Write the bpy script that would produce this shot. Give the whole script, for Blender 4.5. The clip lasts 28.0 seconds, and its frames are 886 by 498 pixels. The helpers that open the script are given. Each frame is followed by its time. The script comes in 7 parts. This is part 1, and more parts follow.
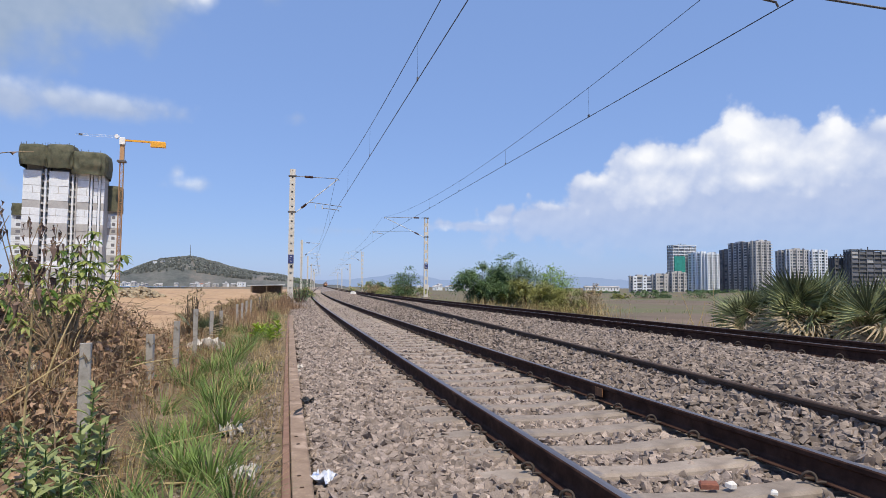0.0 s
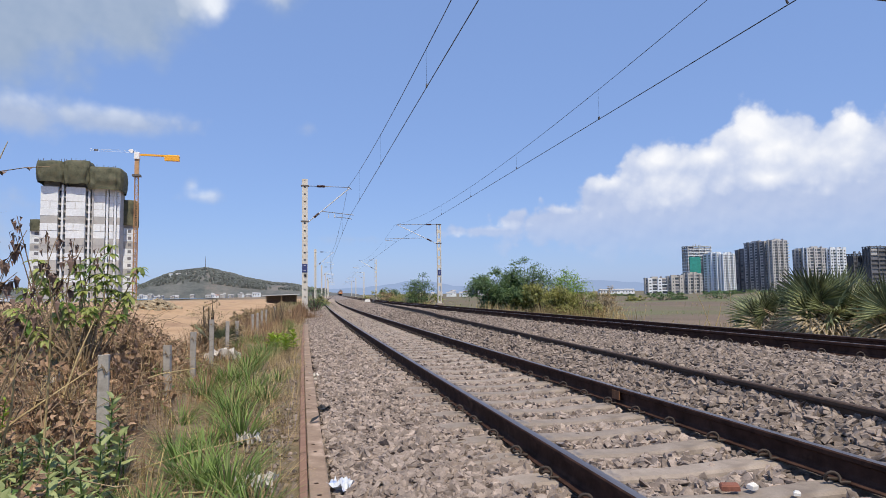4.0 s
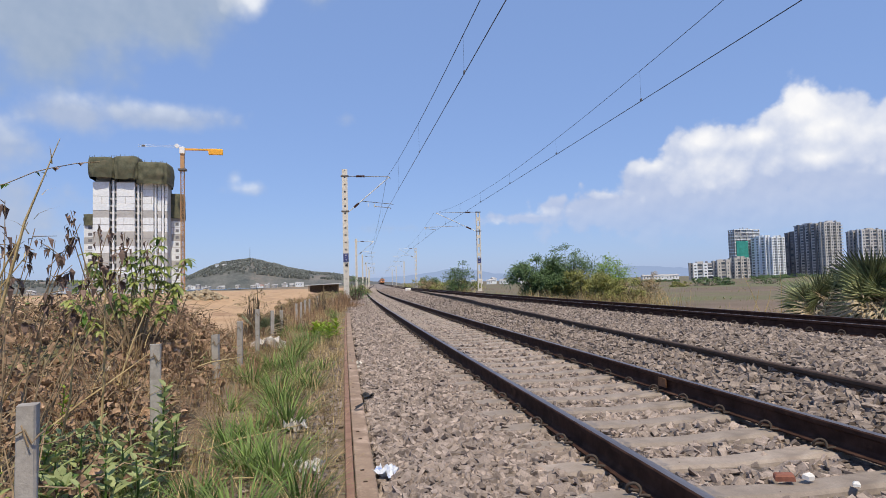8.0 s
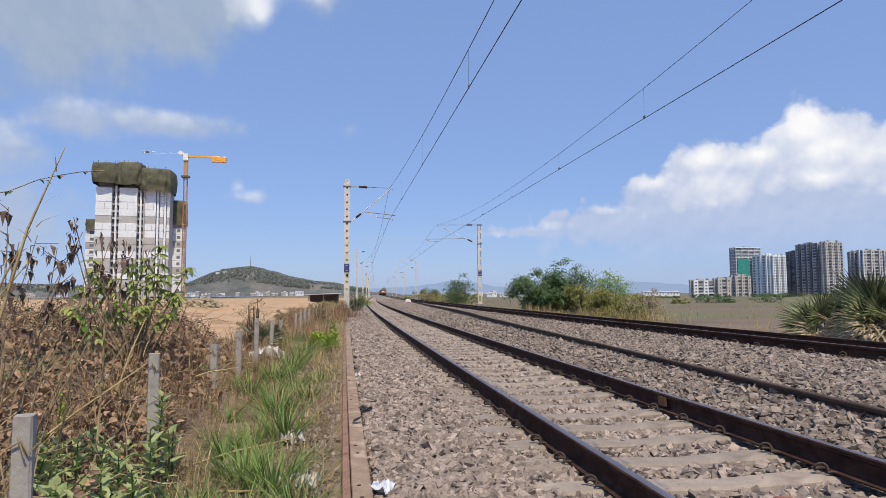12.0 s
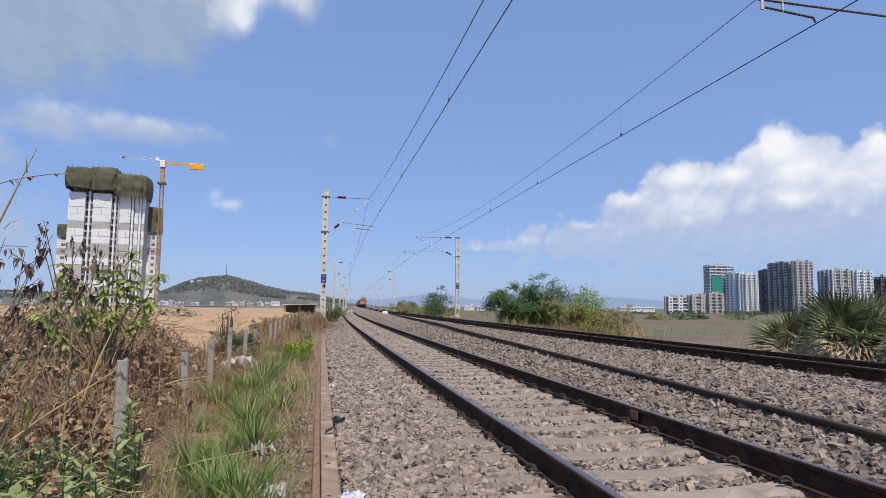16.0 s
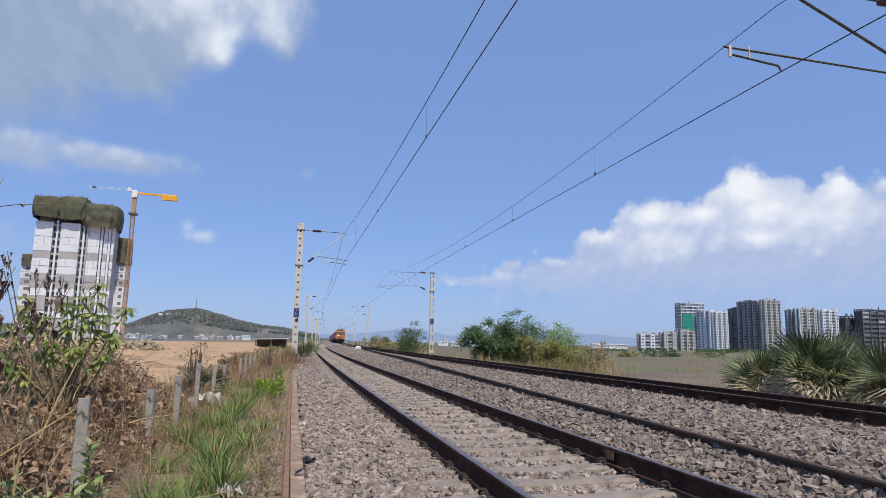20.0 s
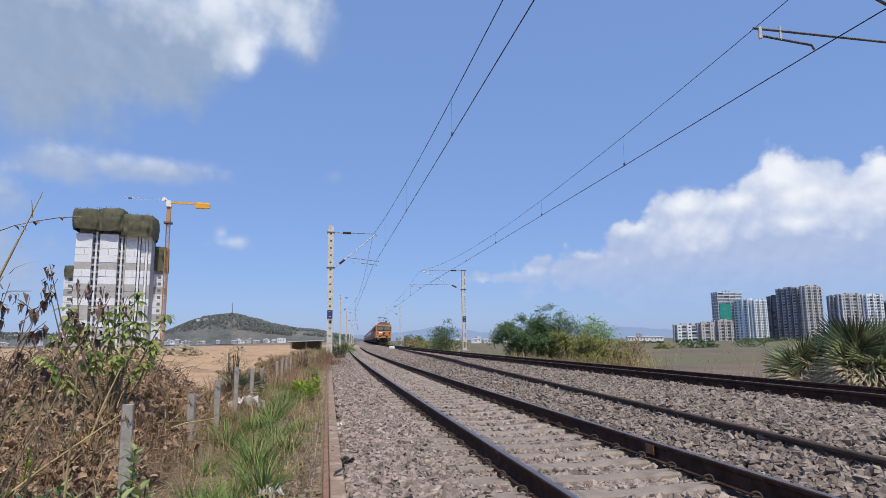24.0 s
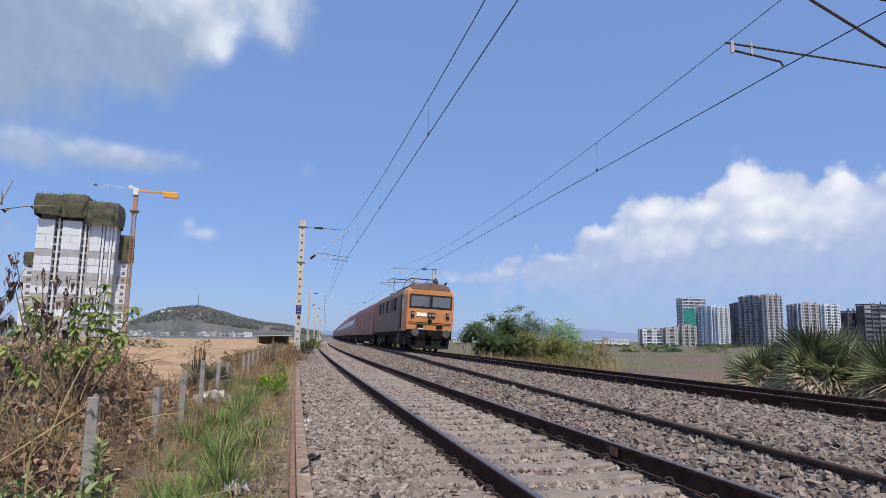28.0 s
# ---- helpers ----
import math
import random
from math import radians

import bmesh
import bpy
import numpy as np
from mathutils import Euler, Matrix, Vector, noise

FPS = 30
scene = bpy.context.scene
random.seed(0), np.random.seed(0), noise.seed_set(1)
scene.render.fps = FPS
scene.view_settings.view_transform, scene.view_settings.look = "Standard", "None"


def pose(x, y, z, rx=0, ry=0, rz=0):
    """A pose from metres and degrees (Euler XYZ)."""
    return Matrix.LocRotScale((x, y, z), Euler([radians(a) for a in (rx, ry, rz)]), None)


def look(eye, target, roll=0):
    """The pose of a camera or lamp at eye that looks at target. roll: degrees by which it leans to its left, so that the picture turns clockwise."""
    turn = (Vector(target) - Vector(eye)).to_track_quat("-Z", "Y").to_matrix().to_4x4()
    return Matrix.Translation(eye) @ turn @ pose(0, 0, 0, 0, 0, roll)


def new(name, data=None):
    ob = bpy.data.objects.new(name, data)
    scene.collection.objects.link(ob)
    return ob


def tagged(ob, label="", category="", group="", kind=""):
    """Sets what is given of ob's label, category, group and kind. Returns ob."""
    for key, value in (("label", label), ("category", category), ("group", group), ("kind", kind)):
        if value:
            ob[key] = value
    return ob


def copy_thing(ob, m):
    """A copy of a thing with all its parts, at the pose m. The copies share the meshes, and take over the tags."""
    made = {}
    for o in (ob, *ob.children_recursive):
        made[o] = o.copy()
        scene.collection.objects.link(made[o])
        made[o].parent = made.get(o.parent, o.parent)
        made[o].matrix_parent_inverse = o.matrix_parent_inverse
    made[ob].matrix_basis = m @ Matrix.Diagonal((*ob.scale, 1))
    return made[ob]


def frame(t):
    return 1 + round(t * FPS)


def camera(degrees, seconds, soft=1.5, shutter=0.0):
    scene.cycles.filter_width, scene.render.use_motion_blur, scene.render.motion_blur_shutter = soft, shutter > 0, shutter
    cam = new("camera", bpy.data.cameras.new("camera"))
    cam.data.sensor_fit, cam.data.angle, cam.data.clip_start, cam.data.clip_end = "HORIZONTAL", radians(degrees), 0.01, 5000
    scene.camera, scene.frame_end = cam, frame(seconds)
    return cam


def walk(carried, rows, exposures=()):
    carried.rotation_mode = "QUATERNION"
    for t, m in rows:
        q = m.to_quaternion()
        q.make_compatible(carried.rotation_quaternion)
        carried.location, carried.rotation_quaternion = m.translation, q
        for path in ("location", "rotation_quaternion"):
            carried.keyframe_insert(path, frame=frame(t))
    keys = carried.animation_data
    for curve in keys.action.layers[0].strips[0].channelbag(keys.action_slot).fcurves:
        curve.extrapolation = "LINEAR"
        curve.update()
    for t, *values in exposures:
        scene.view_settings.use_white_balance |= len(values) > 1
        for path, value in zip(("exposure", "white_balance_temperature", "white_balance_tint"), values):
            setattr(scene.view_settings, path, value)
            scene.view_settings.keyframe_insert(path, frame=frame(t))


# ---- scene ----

cam = camera(70.6, 28.0, soft=0.65)
PATH = [
    (0, pose(-0.001, 0.006, 1.294, 93.44, -0.37, -14.17)),
    (0.5, pose(0.012, -0.022, 1.295, 94.27, 0.23, -15.39)),
    (1, pose(0.009, -0.027, 1.296, 93.98, 0.75, -15.80)),
    (1.5, pose(-0.001, -0.010, 1.286, 93.46, -0.07, -15.42)),
    (2, pose(-0.002, -0.003, 1.291, 93.37, 0.51, -14.65)),
    (2.5, pose(-0.003, 0.004, 1.290, 92.89, 0.42, -13.79)),
    (3, pose(-0.000, 0.000, 1.292, 93.11, 0.83, -13.68)),
    (3.5, pose(0.002, 0.001, 1.285, 93.62, 0.63, -13.06)),
    (5.5, pose(0.009, 0.015, 1.288, 94.63, 1.44, -12.35)),
    (6, pose(0.009, 0.009, 1.294, 94.72, 0.86, -11.43)),
    (6.5, pose(0.008, 0.008, 1.296, 94.34, 0.99, -11.57)),
    (7, pose(0.000, 0.021, 1.290, 93.78, 0.93, -10.98)),
    (7.5, pose(0.002, 0.035, 1.283, 93.17, 2.36, -9.84)),
    (8, pose(-0.002, 0.032, 1.284, 92.99, 1.46, -9.24)),
    (8.5, pose(-0.009, 0.026, 1.289, 93.13, 1.00, -9.20)),
    (9, pose(-0.009, 0.031, 1.284, 93.74, 0.82, -8.70)),
    (9.5, pose(-0.012, 0.011, 1.291, 93.84, 1.11, -8.47)),
    (10, pose(-0.016, 0.002, 1.288, 93.67, 0.51, -8.22)),
    (10.5, pose(-0.013, 0.010, 1.289, 94.19, 1.18, -8.69)),
    (11, pose(-0.007, 0.027, 1.295, 94.11, 0.32, -8.70)),
    (11.5, pose(-0.018, 0.031, 1.293, 94.19, 0.47, -8.12)),
    (12, pose(-0.009, 0.039, 1.305, 94.08, 0.30, -9.23)),
    (12.5, pose(-0.002, 0.030, 1.303, 94.08, 0.40, -10.66)),
    (13, pose(0.011, 0.046, 1.298, 94.20, -0.27, -11.38)),
    (13.5, pose(-0.004, 0.043, 1.302, 94.65, -0.65, -11.73)),
    (15.5, pose(-0.008, 0.046, 1.294, 94.43, -0.83, -11.67)),
    (16, pose(0.010, 0.014, 1.290, 95.23, -0.60, -11.28)),
    (16.5, pose(0.022, 0.010, 1.285, 97.13, 4.39, -14.95)),
    (17, pose(0.013, 0.007, 1.295, 95.90, 2.96, -14.69)),
    (17.5, pose(0.023, 0.035, 1.281, 95.12, 2.46, -12.98)),
    (18, pose(0.020, 0.027, 1.295, 96.19, 0.43, -13.79)),
    (18.5, pose(0.009, 0.046, 1.295, 96.87, -1.09, -13.26)),
    (19, pose(0.001, 0.044, 1.302, 97.83, -1.61, -12.86)),
    (19.5, pose(0.008, 0.060, 1.309, 97.59, -1.00, -13.59)),
    (20, pose(-0.001, 0.051, 1.307, 98.47, -1.05, -13.66)),
    (20.5, pose(-0.004, 0.038, 1.317, 98.84, -0.76, -12.57)),
    (21, pose(-0.006, 0.006, 1.316, 99.55, -0.22, -11.52)),
    (21.5, pose(0.008, -0.007, 1.300, 99.54, -0.27, -11.51)),
    (23.5, pose(-0.013, 0.060, 1.315, 98.74, 1.11, -10.54)),
    (24, pose(-0.001, 0.066, 1.309, 98.25, 0.61, -10.66)),
    (24.5, pose(-0.001, 0.051, 1.315, 98.07, 0.38, -11.87)),
    (25, pose(-0.009, 0.051, 1.315, 97.80, 0.02, -11.06)),
    (25.5, pose(-0.013, 0.049, 1.318, 97.83, -0.45, -11.22)),
    (26, pose(-0.004, 0.056, 1.309, 97.81, 0.09, -11.85)),
    (26.5, pose(-0.005, 0.059, 1.316, 97.65, -0.68, -12.02)),
    (27, pose(-0.015, 0.039, 1.317, 97.69, -1.17, -12.06)),
    (27.5, pose(-0.028, 0.023, 1.314, 97.81, -1.08, -12.06)),
    (28, pose(-0.034, 0.031, 1.321, 98.12, -0.84, -13.51)),
]
walk(cam, PATH, [(0.0, 0.08, 6650, 10), (3.0, 0.08, 6650, 10), (6.0, 0.06, 6850, 10), (13.0, 0.06, 6850, 10), (18.0, -0.04, 6500, 10), (28.0, -0.06, 6400, 10)])

# ---------------------------------------------------------------- light and air
SUN_AZ, SUN_EL = 172.0, 60.0          # degrees: azimuth clockwise from +y, elevation
sun_way = Vector((math.sin(radians(SUN_AZ)) * math.cos(radians(SUN_EL)), math.cos(radians(SUN_AZ)) * math.cos(radians(SUN_EL)), math.sin(radians(SUN_EL))))
sun = new("sun", bpy.data.lights.new("sun", "SUN"))
sun.data.energy, sun.data.angle, sun.data.color = 4.3, radians(0.55), (1.0, 0.885, 0.7)
sun.matrix_basis = look(sun_way * 50, (0, 0, 0))
world = bpy.data.worlds.new("sky")
scene.world = world
world.use_nodes = True
wn = world.node_tree.nodes
sky = wn.new("ShaderNodeTexSky")
sky.sky_type, sky.sun_disc = "NISHITA", False
sky.sun_elevation, sky.sun_rotation = radians(SUN_EL), radians(SUN_AZ)
sky.altitude, sky.air_density, sky.dust_density, sky.ozone_density = 0, 1.0, 0.5, 3.0
wn["Background"].inputs["Strength"].default_value = 0.15
tint = wn.new("ShaderNodeMix")
tint.data_type, tint.blend_type = "RGBA", "MULTIPLY"
tint.inputs[0].default_value, tint.inputs[7].default_value = 1.0, (0.82, 0.86, 1.02, 1)
haze = wn.new("ShaderNodeMix")                 # an even veil of bright humid air over the clear sky
haze.data_type = "RGBA"
haze.inputs[0].default_value, haze.inputs[7].default_value = 0.66, (1.52, 2.5, 4.95, 1)
world.node_tree.links.new(sky.outputs[0], tint.inputs[6])
world.node_tree.links.new(tint.outputs[2], haze.inputs[6])
world.node_tree.links.new(haze.outputs[2], wn["Background"].inputs["Color"])


# ---------------------------------------------------------------- mesh building
class Shape:
    """Vertices and faces of one mesh, gathered by simple forms."""

    def __init__(self):
        self.v, self.f = [], []

    def add(self, verts, faces):
        n = len(self.v)
        self.v.extend([tuple(p) for p in verts])
        self.f.extend([tuple(n + i for i in q) for q in faces])
        return self

    def box(self, x0, x1, y0, y1, z0, z1, m=None):
        p = [Vector((x, y, z)) for z in (z0, z1) for y in (y0, y1) for x in (x0, x1)]
        if m is not None:
            p = [m @ q for q in p]
        return self.add(p, [(0, 2, 3, 1), (4, 5, 7, 6), (0, 1, 5, 4), (2, 6, 7, 3), (0, 4, 6, 2), (1, 3, 7, 5)])

    def slab(self, x0, x1, y0, y1, z0, z1, c=0.02, m=None):
        """A box with its upper edges chamfered by c."""
        p = []
        for z, d in ((z0, 0), (z1 - c, 0), (z1, c)):
            p += [Vector((x0 + d, y0 + d, z)), Vector((x1 - d, y0 + d, z)), Vector((x1 - d, y1 - d, z)), Vector((x0 + d, y1 - d, z))]
        if m is not None:
            p = [m @ q for q in p]
        f = [(3, 2, 1, 0), (8, 9, 10, 11)]
        for r in (0, 4):
            f += [(r + i, r + (i + 1) % 4, r + 4 + (i + 1) % 4, r + 4 + i) for i in range(4)]
        return self.add(p, f)

    def tube(self, points, radii, n=6, caps=True, squash=1.0):
        """A round bar through points; radii: one number or one for each point."""
        points = [Vector(p) for p in points]
        if not hasattr(radii, "__len__"):
            radii = [radii] * len(points)
        verts, side = [], None
        for i, p in enumerate(points):
            way = (points[min(i + 1, len(points) - 1)] - points[max(i - 1, 0)]).normalized()
            if side is None:
                side = way.cross(Vector((0, 0, 1)) if abs(way.z) < 0.9 else Vector((1, 0, 0))).normalized()
            side = (side - way * side.dot(way)).normalized()
            up = way.cross(side)
            for k in range(n):
                a = 2 * math.pi * k / n
                verts.append(p + (side * math.cos(a) + up * math.sin(a) * squash) * radii[i])
        faces = []
        for i in range(len(points) - 1):
            for k in range(n):
                faces.append((i * n + k, i * n + (k + 1) % n, (i + 1) * n + (k + 1) % n, (i + 1) * n + k))
        if caps:
            faces += [tuple(range(n - 1, -1, -1)), tuple((len(points) - 1) * n + k for k in range(n))]
        return self.add(verts, faces)

    def sweep(self, profile, stations, closed=True):
        """A profile of (across, up) points carried along stations of (place, across, up)."""
        n = len(profile)
        verts = [Vector(o) + Vector(a) * px + Vector(u) * pz for o, a, u in stations for px, pz in profile]
        faces, last = [], n if closed else n - 1
        for i in range(len(stations) - 1):
            for k in range(last):
                faces.append((i * n + k, (i + 1) * n + k, (i + 1) * n + (k + 1) % n, i * n + (k + 1) % n))
        if closed:
            faces += [tuple(range(n)), tuple((len(stations) - 1) * n + k for k in range(n - 1, -1, -1))]
        return self.add(verts, faces)

    def prism(self, outline, z0, z1, m=None):
        """An outline of (x, y) points raised from z0 to z1."""
        n = len(outline)
        p = [Vector((x, y, z)) for z in (z0, z1) for x, y in outline]
        if m is not None:
            p = [m @ q for q in p]
        return self.add(p, [tuple(range(n - 1, -1, -1)), tuple(range(n, 2 * n))] + [(i, (i + 1) % n, n + (i + 1) % n, n + i) for i in range(n)])

    def lathe(self, profile, n=16, m=None):
        """A profile of (radius, height) turned about z."""
        p = [Vector((r * math.cos(2 * math.pi * k / n), r * math.sin(2 * math.pi * k / n), z)) for r, z in profile for k in range(n)]
        if m is not None:
            p = [m @ q for q in p]
        f = [(i * n + k, i * n + (k + 1) % n, (i + 1) * n + (k + 1) % n, (i + 1) * n + k) for i in range(len(profile) - 1) for k in range(n)]
        return self.add(p, f + [tuple(range(n - 1, -1, -1)), tuple((len(profile) - 1) * n + k for k in range(n))])

    def leaf(self, at, way, up, length, width, droop=0.3):
        """A pointed leaf of four faces, folded along its middle."""
        way, up = Vector(way).normalized(), Vector(up)
        side = way.cross(up)
        side = side.normalized() if side.length > 1e-4 else Vector((1, 0, 0))
        nrm = side.cross(way)
        at = Vector(at)
        mid = at + way * length * 0.45 + nrm * length * 0.06
        tip = at + way * length - nrm * length * droop
        return self.add([at, mid + side * width / 2 + nrm * width * 0.12, mid, mid - side * width / 2 + nrm * width * 0.12, tip],
                        [(0, 1, 2), (0, 2, 3), (1, 4, 2), (2, 4, 3)])

    def oval(self, at, way, up, length, width, droop=0.2):
        """A broad oval leaf of eight faces, folded along its middle and curling down."""
        way, up = Vector(way).normalized(), Vector(up)
        side = way.cross(up)
        side = side.normalized() if side.length > 1e-4 else Vector((1, 0, 0))
        nrm, at = side.cross(way), Vector(at)
        p = [at]
        for u, w in ((0.3, 0.9), (0.68, 0.85)):
            c = at + way * length * u - nrm * length * droop * u * u
            p += [c + side * width * w / 2 + nrm * width * 0.14, c, c - side * width * w / 2 + nrm * width * 0.14]
        p.append(at + way * length - nrm * length * droop)
        return self.add(p, [(0, 1, 2), (0, 2, 3), (1, 4, 5, 2), (2, 5, 6, 3), (4, 7, 5), (5, 7, 6)])

    def blade(self, at, lean, height, width, bend=0.4, n=3):
        """A grass blade: a narrow bent strip, in lean's direction."""
        at, lean = Vector(at), Vector((lean[0], lean[1], 0))
        side = Vector((-lean.y, lean.x, 0)).normalized() if lean.length > 1e-5 else Vector((1, 0, 0))
        verts = []
        for i in range(n + 1):
            t = i / n
            c = at + lean * (t ** 1.6) * (0.4 + bend) + Vector((0, 0, height * (t - bend * 0.35 * t * t)))
            w = width * (1 - t) ** 0.7 / 2 if i < n else 0
            verts += [c - side * w, c + side * w] if i < n else [c]
        faces = [(2 * i, 2 * i + 1, 2 * i + 3, 2 * i + 2) for i in range(n - 1)] + [(2 * n - 2, 2 * n - 1, 2 * n)]
        return self.add(verts, faces)

    def mesh(self, name, material=None, smooth=False):
        me = bpy.data.meshes.new(name)
        me.from_pydata(self.v, [], self.f)
        if smooth:
            me.polygons.foreach_set("use_smooth", [True] * len(me.polygons))
        if material:
            me.materials.append(material)
        me.update()
        return me


def part(name, shape, material, parent, label="", smooth=False, at=None):
    """One mesh under a thing or under a part. at: its pose in the parent's space."""
    ob = new(name, shape.mesh(name, material, smooth) if isinstance(shape, Shape) else shape)
    ob.parent = parent
    if at is not None:
        ob.matrix_basis = at
    return tagged(ob, label)


def thing(name, label, category, group="", kind="", at=None):
    ob = new(name)
    ob.empty_display_size = 0.3
    if at is not None:
        ob.matrix_basis = at
    return tagged(ob, label, category, group, kind)


def single(name, shape, material, label="", category="", group="", kind="", smooth=False, at=None):
    ob = new(name, shape.mesh(name, material, smooth) if isinstance(shape, Shape) else shape)
    if at is not None:
        ob.matrix_basis = at
    return tagged(ob, label, category, group, kind)


# ---------------------------------------------------------------- materials
def surface(name, low, high, scale=6.0, rough=0.8, metal=0.0, bump=0.3, fine=60.0, spots=None, spot_scale=1.5, spot_at=0.6, by_piece=0.0, island=0.0, depth=0.01, spec=0.5, stretch=(1, 1, 1), through_light=0.0):
    """A rough surface: two colours mixed by noise at two scales, relief, and stains of a third colour."""
    m = bpy.data.materials.new(name)
    m.use_nodes = True
    t = m.node_tree
    n, link = t.nodes, t.links.new
    b = n["Principled BSDF"]
    co = n.new("ShaderNodeTexCoord")
    mp = n.new("ShaderNodeMapping")
    mp.inputs["Scale"].default_value = stretch
    link(co.outputs["Object"], mp.inputs["Vector"])

    def tex(s, detail=6.0, r=0.6):
        x = n.new("ShaderNodeTexNoise")
        x.inputs["Scale"].default_value, x.inputs["Detail"].default_value, x.inputs["Roughness"].default_value = s, detail, r
        link(mp.outputs["Vector"], x.inputs["Vector"])
        return x.outputs["Fac"]

    def ramp(fac, a, c, lo=0.3, hi=0.7):
        r = n.new("ShaderNodeValToRGB")
        r.color_ramp.elements[0].position, r.color_ramp.elements[1].position = lo, hi
        r.color_ramp.elements[0].color, r.color_ramp.elements[1].color = (*a, 1), (*c, 1)
        link(fac, r.inputs[0])
        return r.outputs[0]

    def mix(fac, a, c, kind="MIX"):
        x = n.new("ShaderNodeMix")
        x.data_type, x.blend_type = "RGBA", kind
        for sock, value in ((x.inputs[0], fac), (x.inputs[6], a), (x.inputs[7], c)):
            if hasattr(value, "links"):
                link(value, sock)
            else:
                sock.default_value = value if not isinstance(value, tuple) else (*value, 1)
        return x.outputs[2]

    colour = ramp(tex(scale), low, high)
    grain = tex(fine, 4.0, 0.7)
    colour = mix(0.45, colour, ramp(grain, (0.42, 0.42, 0.42), (1, 1, 1), 0.25, 0.75), "MULTIPLY") if bump else colour
    if spots:
        colour = mix(ramp(tex(spot_scale, 8.0, 0.65), (0, 0, 0), (1, 1, 1), spot_at - 0.06, spot_at + 0.1), colour, spots)
    for amount, node, out in ((by_piece, "ShaderNodeObjectInfo", "Random"), (island, "ShaderNodeNewGeometry", "Random Per Island")):
        if amount:
            o = n.new(node)
            r = ramp(o.outputs[out], (1 - amount,) * 3, (1 + amount * 0.6,) * 3, 0.0, 1.0)
            colour = mix(1.0, colour, r, "MULTIPLY")
    link(colour, b.inputs["Base Color"])
    b.inputs["Metallic"].default_value, b.inputs["Specular IOR Level"].default_value = metal, spec
    rr = n.new("ShaderNodeMapRange")
    rr.inputs["To Min"].default_value, rr.inputs["To Max"].default_value = max(rough - 0.15, 0.03), min(rough + 0.12, 1)
    link(grain, rr.inputs["Value"])
    link(rr.outputs[0], b.inputs["Roughness"])
    if bump:
        bp = n.new("ShaderNodeBump")
        bp.inputs["Strength"].default_value, bp.inputs["Distance"].default_value = bump, depth
        link(grain, bp.inputs["Height"])
        link(bp.outputs[0], b.inputs["Normal"])
    if through_light:
        tr = n.new("ShaderNodeBsdfTranslucent")
        link(colour, tr.inputs["Color"])
        ad = n.new("ShaderNodeMixShader")
        ad.inputs[0].default_value = through_light
        link(b.outputs[0], ad.inputs[1])
        link(tr.outputs[0], ad.inputs[2])
        link(ad.outputs[0], n["Material Output"].inputs["Surface"])
    return m


def plain(name, colour, rough=0.5, metal=0.0, spec=0.5):
    m = bpy.data.materials.new(name)
    m.use_nodes = True
    b = m.node_tree.nodes["Principled BSDF"]
    b.inputs["Base Color"].default_value, b.inputs["Roughness"].default_value, b.inputs["Metallic"].default_value = (*colour, 1), rough, metal
    b.inputs["Specular IOR Level"].default_value = spec
    return m


def glow(name, colour, strength):
    m = plain(name, colour)
    b = m.node_tree.nodes["Principled BSDF"]
    b.inputs["Emission Color"].default_value, b.inputs["Emission Strength"].default_value = (*colour, 1), strength
    return m


# a somewhat darker version of the ballast stone
STONE_DARKER = surface("darker_ballast_stone", (0.175, 0.142, 0.121), (0.39, 0.326, 0.283), 14, 0.92, bump=0.5, fine=90, island=0.36, depth=0.004, spec=0.25)
STONE = surface("ballast_stone", (0.2, 0.163, 0.141), (0.465, 0.388, 0.34), 14, 0.92, bump=0.5, fine=90, island=0.36, by_piece=0.2, depth=0.004, spec=0.25)
# low tone kept very dark: shade of the gaps between stones, as colour
BED = surface("ballast_bed", (0.05, 0.042, 0.037), (0.45, 0.38, 0.335), 22, 0.95, bump=1.0, fine=45, depth=0.03)
CONCRETE = surface("sleeper_concrete", (0.25, 0.208, 0.175), (0.385, 0.33, 0.283), 5, 0.88, bump=0.35, fine=70, spots=(0.2, 0.165, 0.14), spot_scale=3, by_piece=0.15, depth=0.004)
RAIL_SIDE = surface("rail_steel", (0.036, 0.02, 0.016), (0.088, 0.049, 0.038), 7, 0.8, 0.0, bump=0.25, fine=80, spots=(0.12, 0.07, 0.05), spot_scale=2.0, spot_at=0.64, depth=0.002, spec=0.06)
RAIL_TOP = surface("rail_running_face", (0.17, 0.15, 0.155), (0.28, 0.26, 0.26), 3, 0.45, 0.7, bump=0.1, fine=60, depth=0.001, stretch=(4, 0.3, 4))
RAIL_OLD = surface("old_rail_rust", (0.23, 0.155, 0.105), (0.38, 0.28, 0.205), 5, 0.85, 0.05, bump=0.4, fine=60, spots=(0.5, 0.38, 0.3), spot_scale=2.5, depth=0.003)
RAIL_DARK = surface("stored_rail_rust", (0.045, 0.028, 0.02), (0.1, 0.062, 0.042), 5, 0.8, 0.1, bump=0.3, fine=60, depth=0.003)
RUST = surface("rust_patch", (0.17, 0.075, 0.03), (0.28, 0.13, 0.06), 20, 0.85, bump=0.3, fine=80, depth=0.002)
CLIP = surface("clip_iron", (0.03, 0.023, 0.02), (0.085, 0.065, 0.054), 14, 0.75, 0.2, bump=0.3, fine=90, depth=0.002)
EARTH = surface("bare_earth", (0.16, 0.115, 0.075), (0.31, 0.235, 0.165), 0.8, 0.95, bump=0.6, fine=9, spots=(0.1, 0.11, 0.045), spot_scale=0.35, spot_at=0.56, depth=0.05)
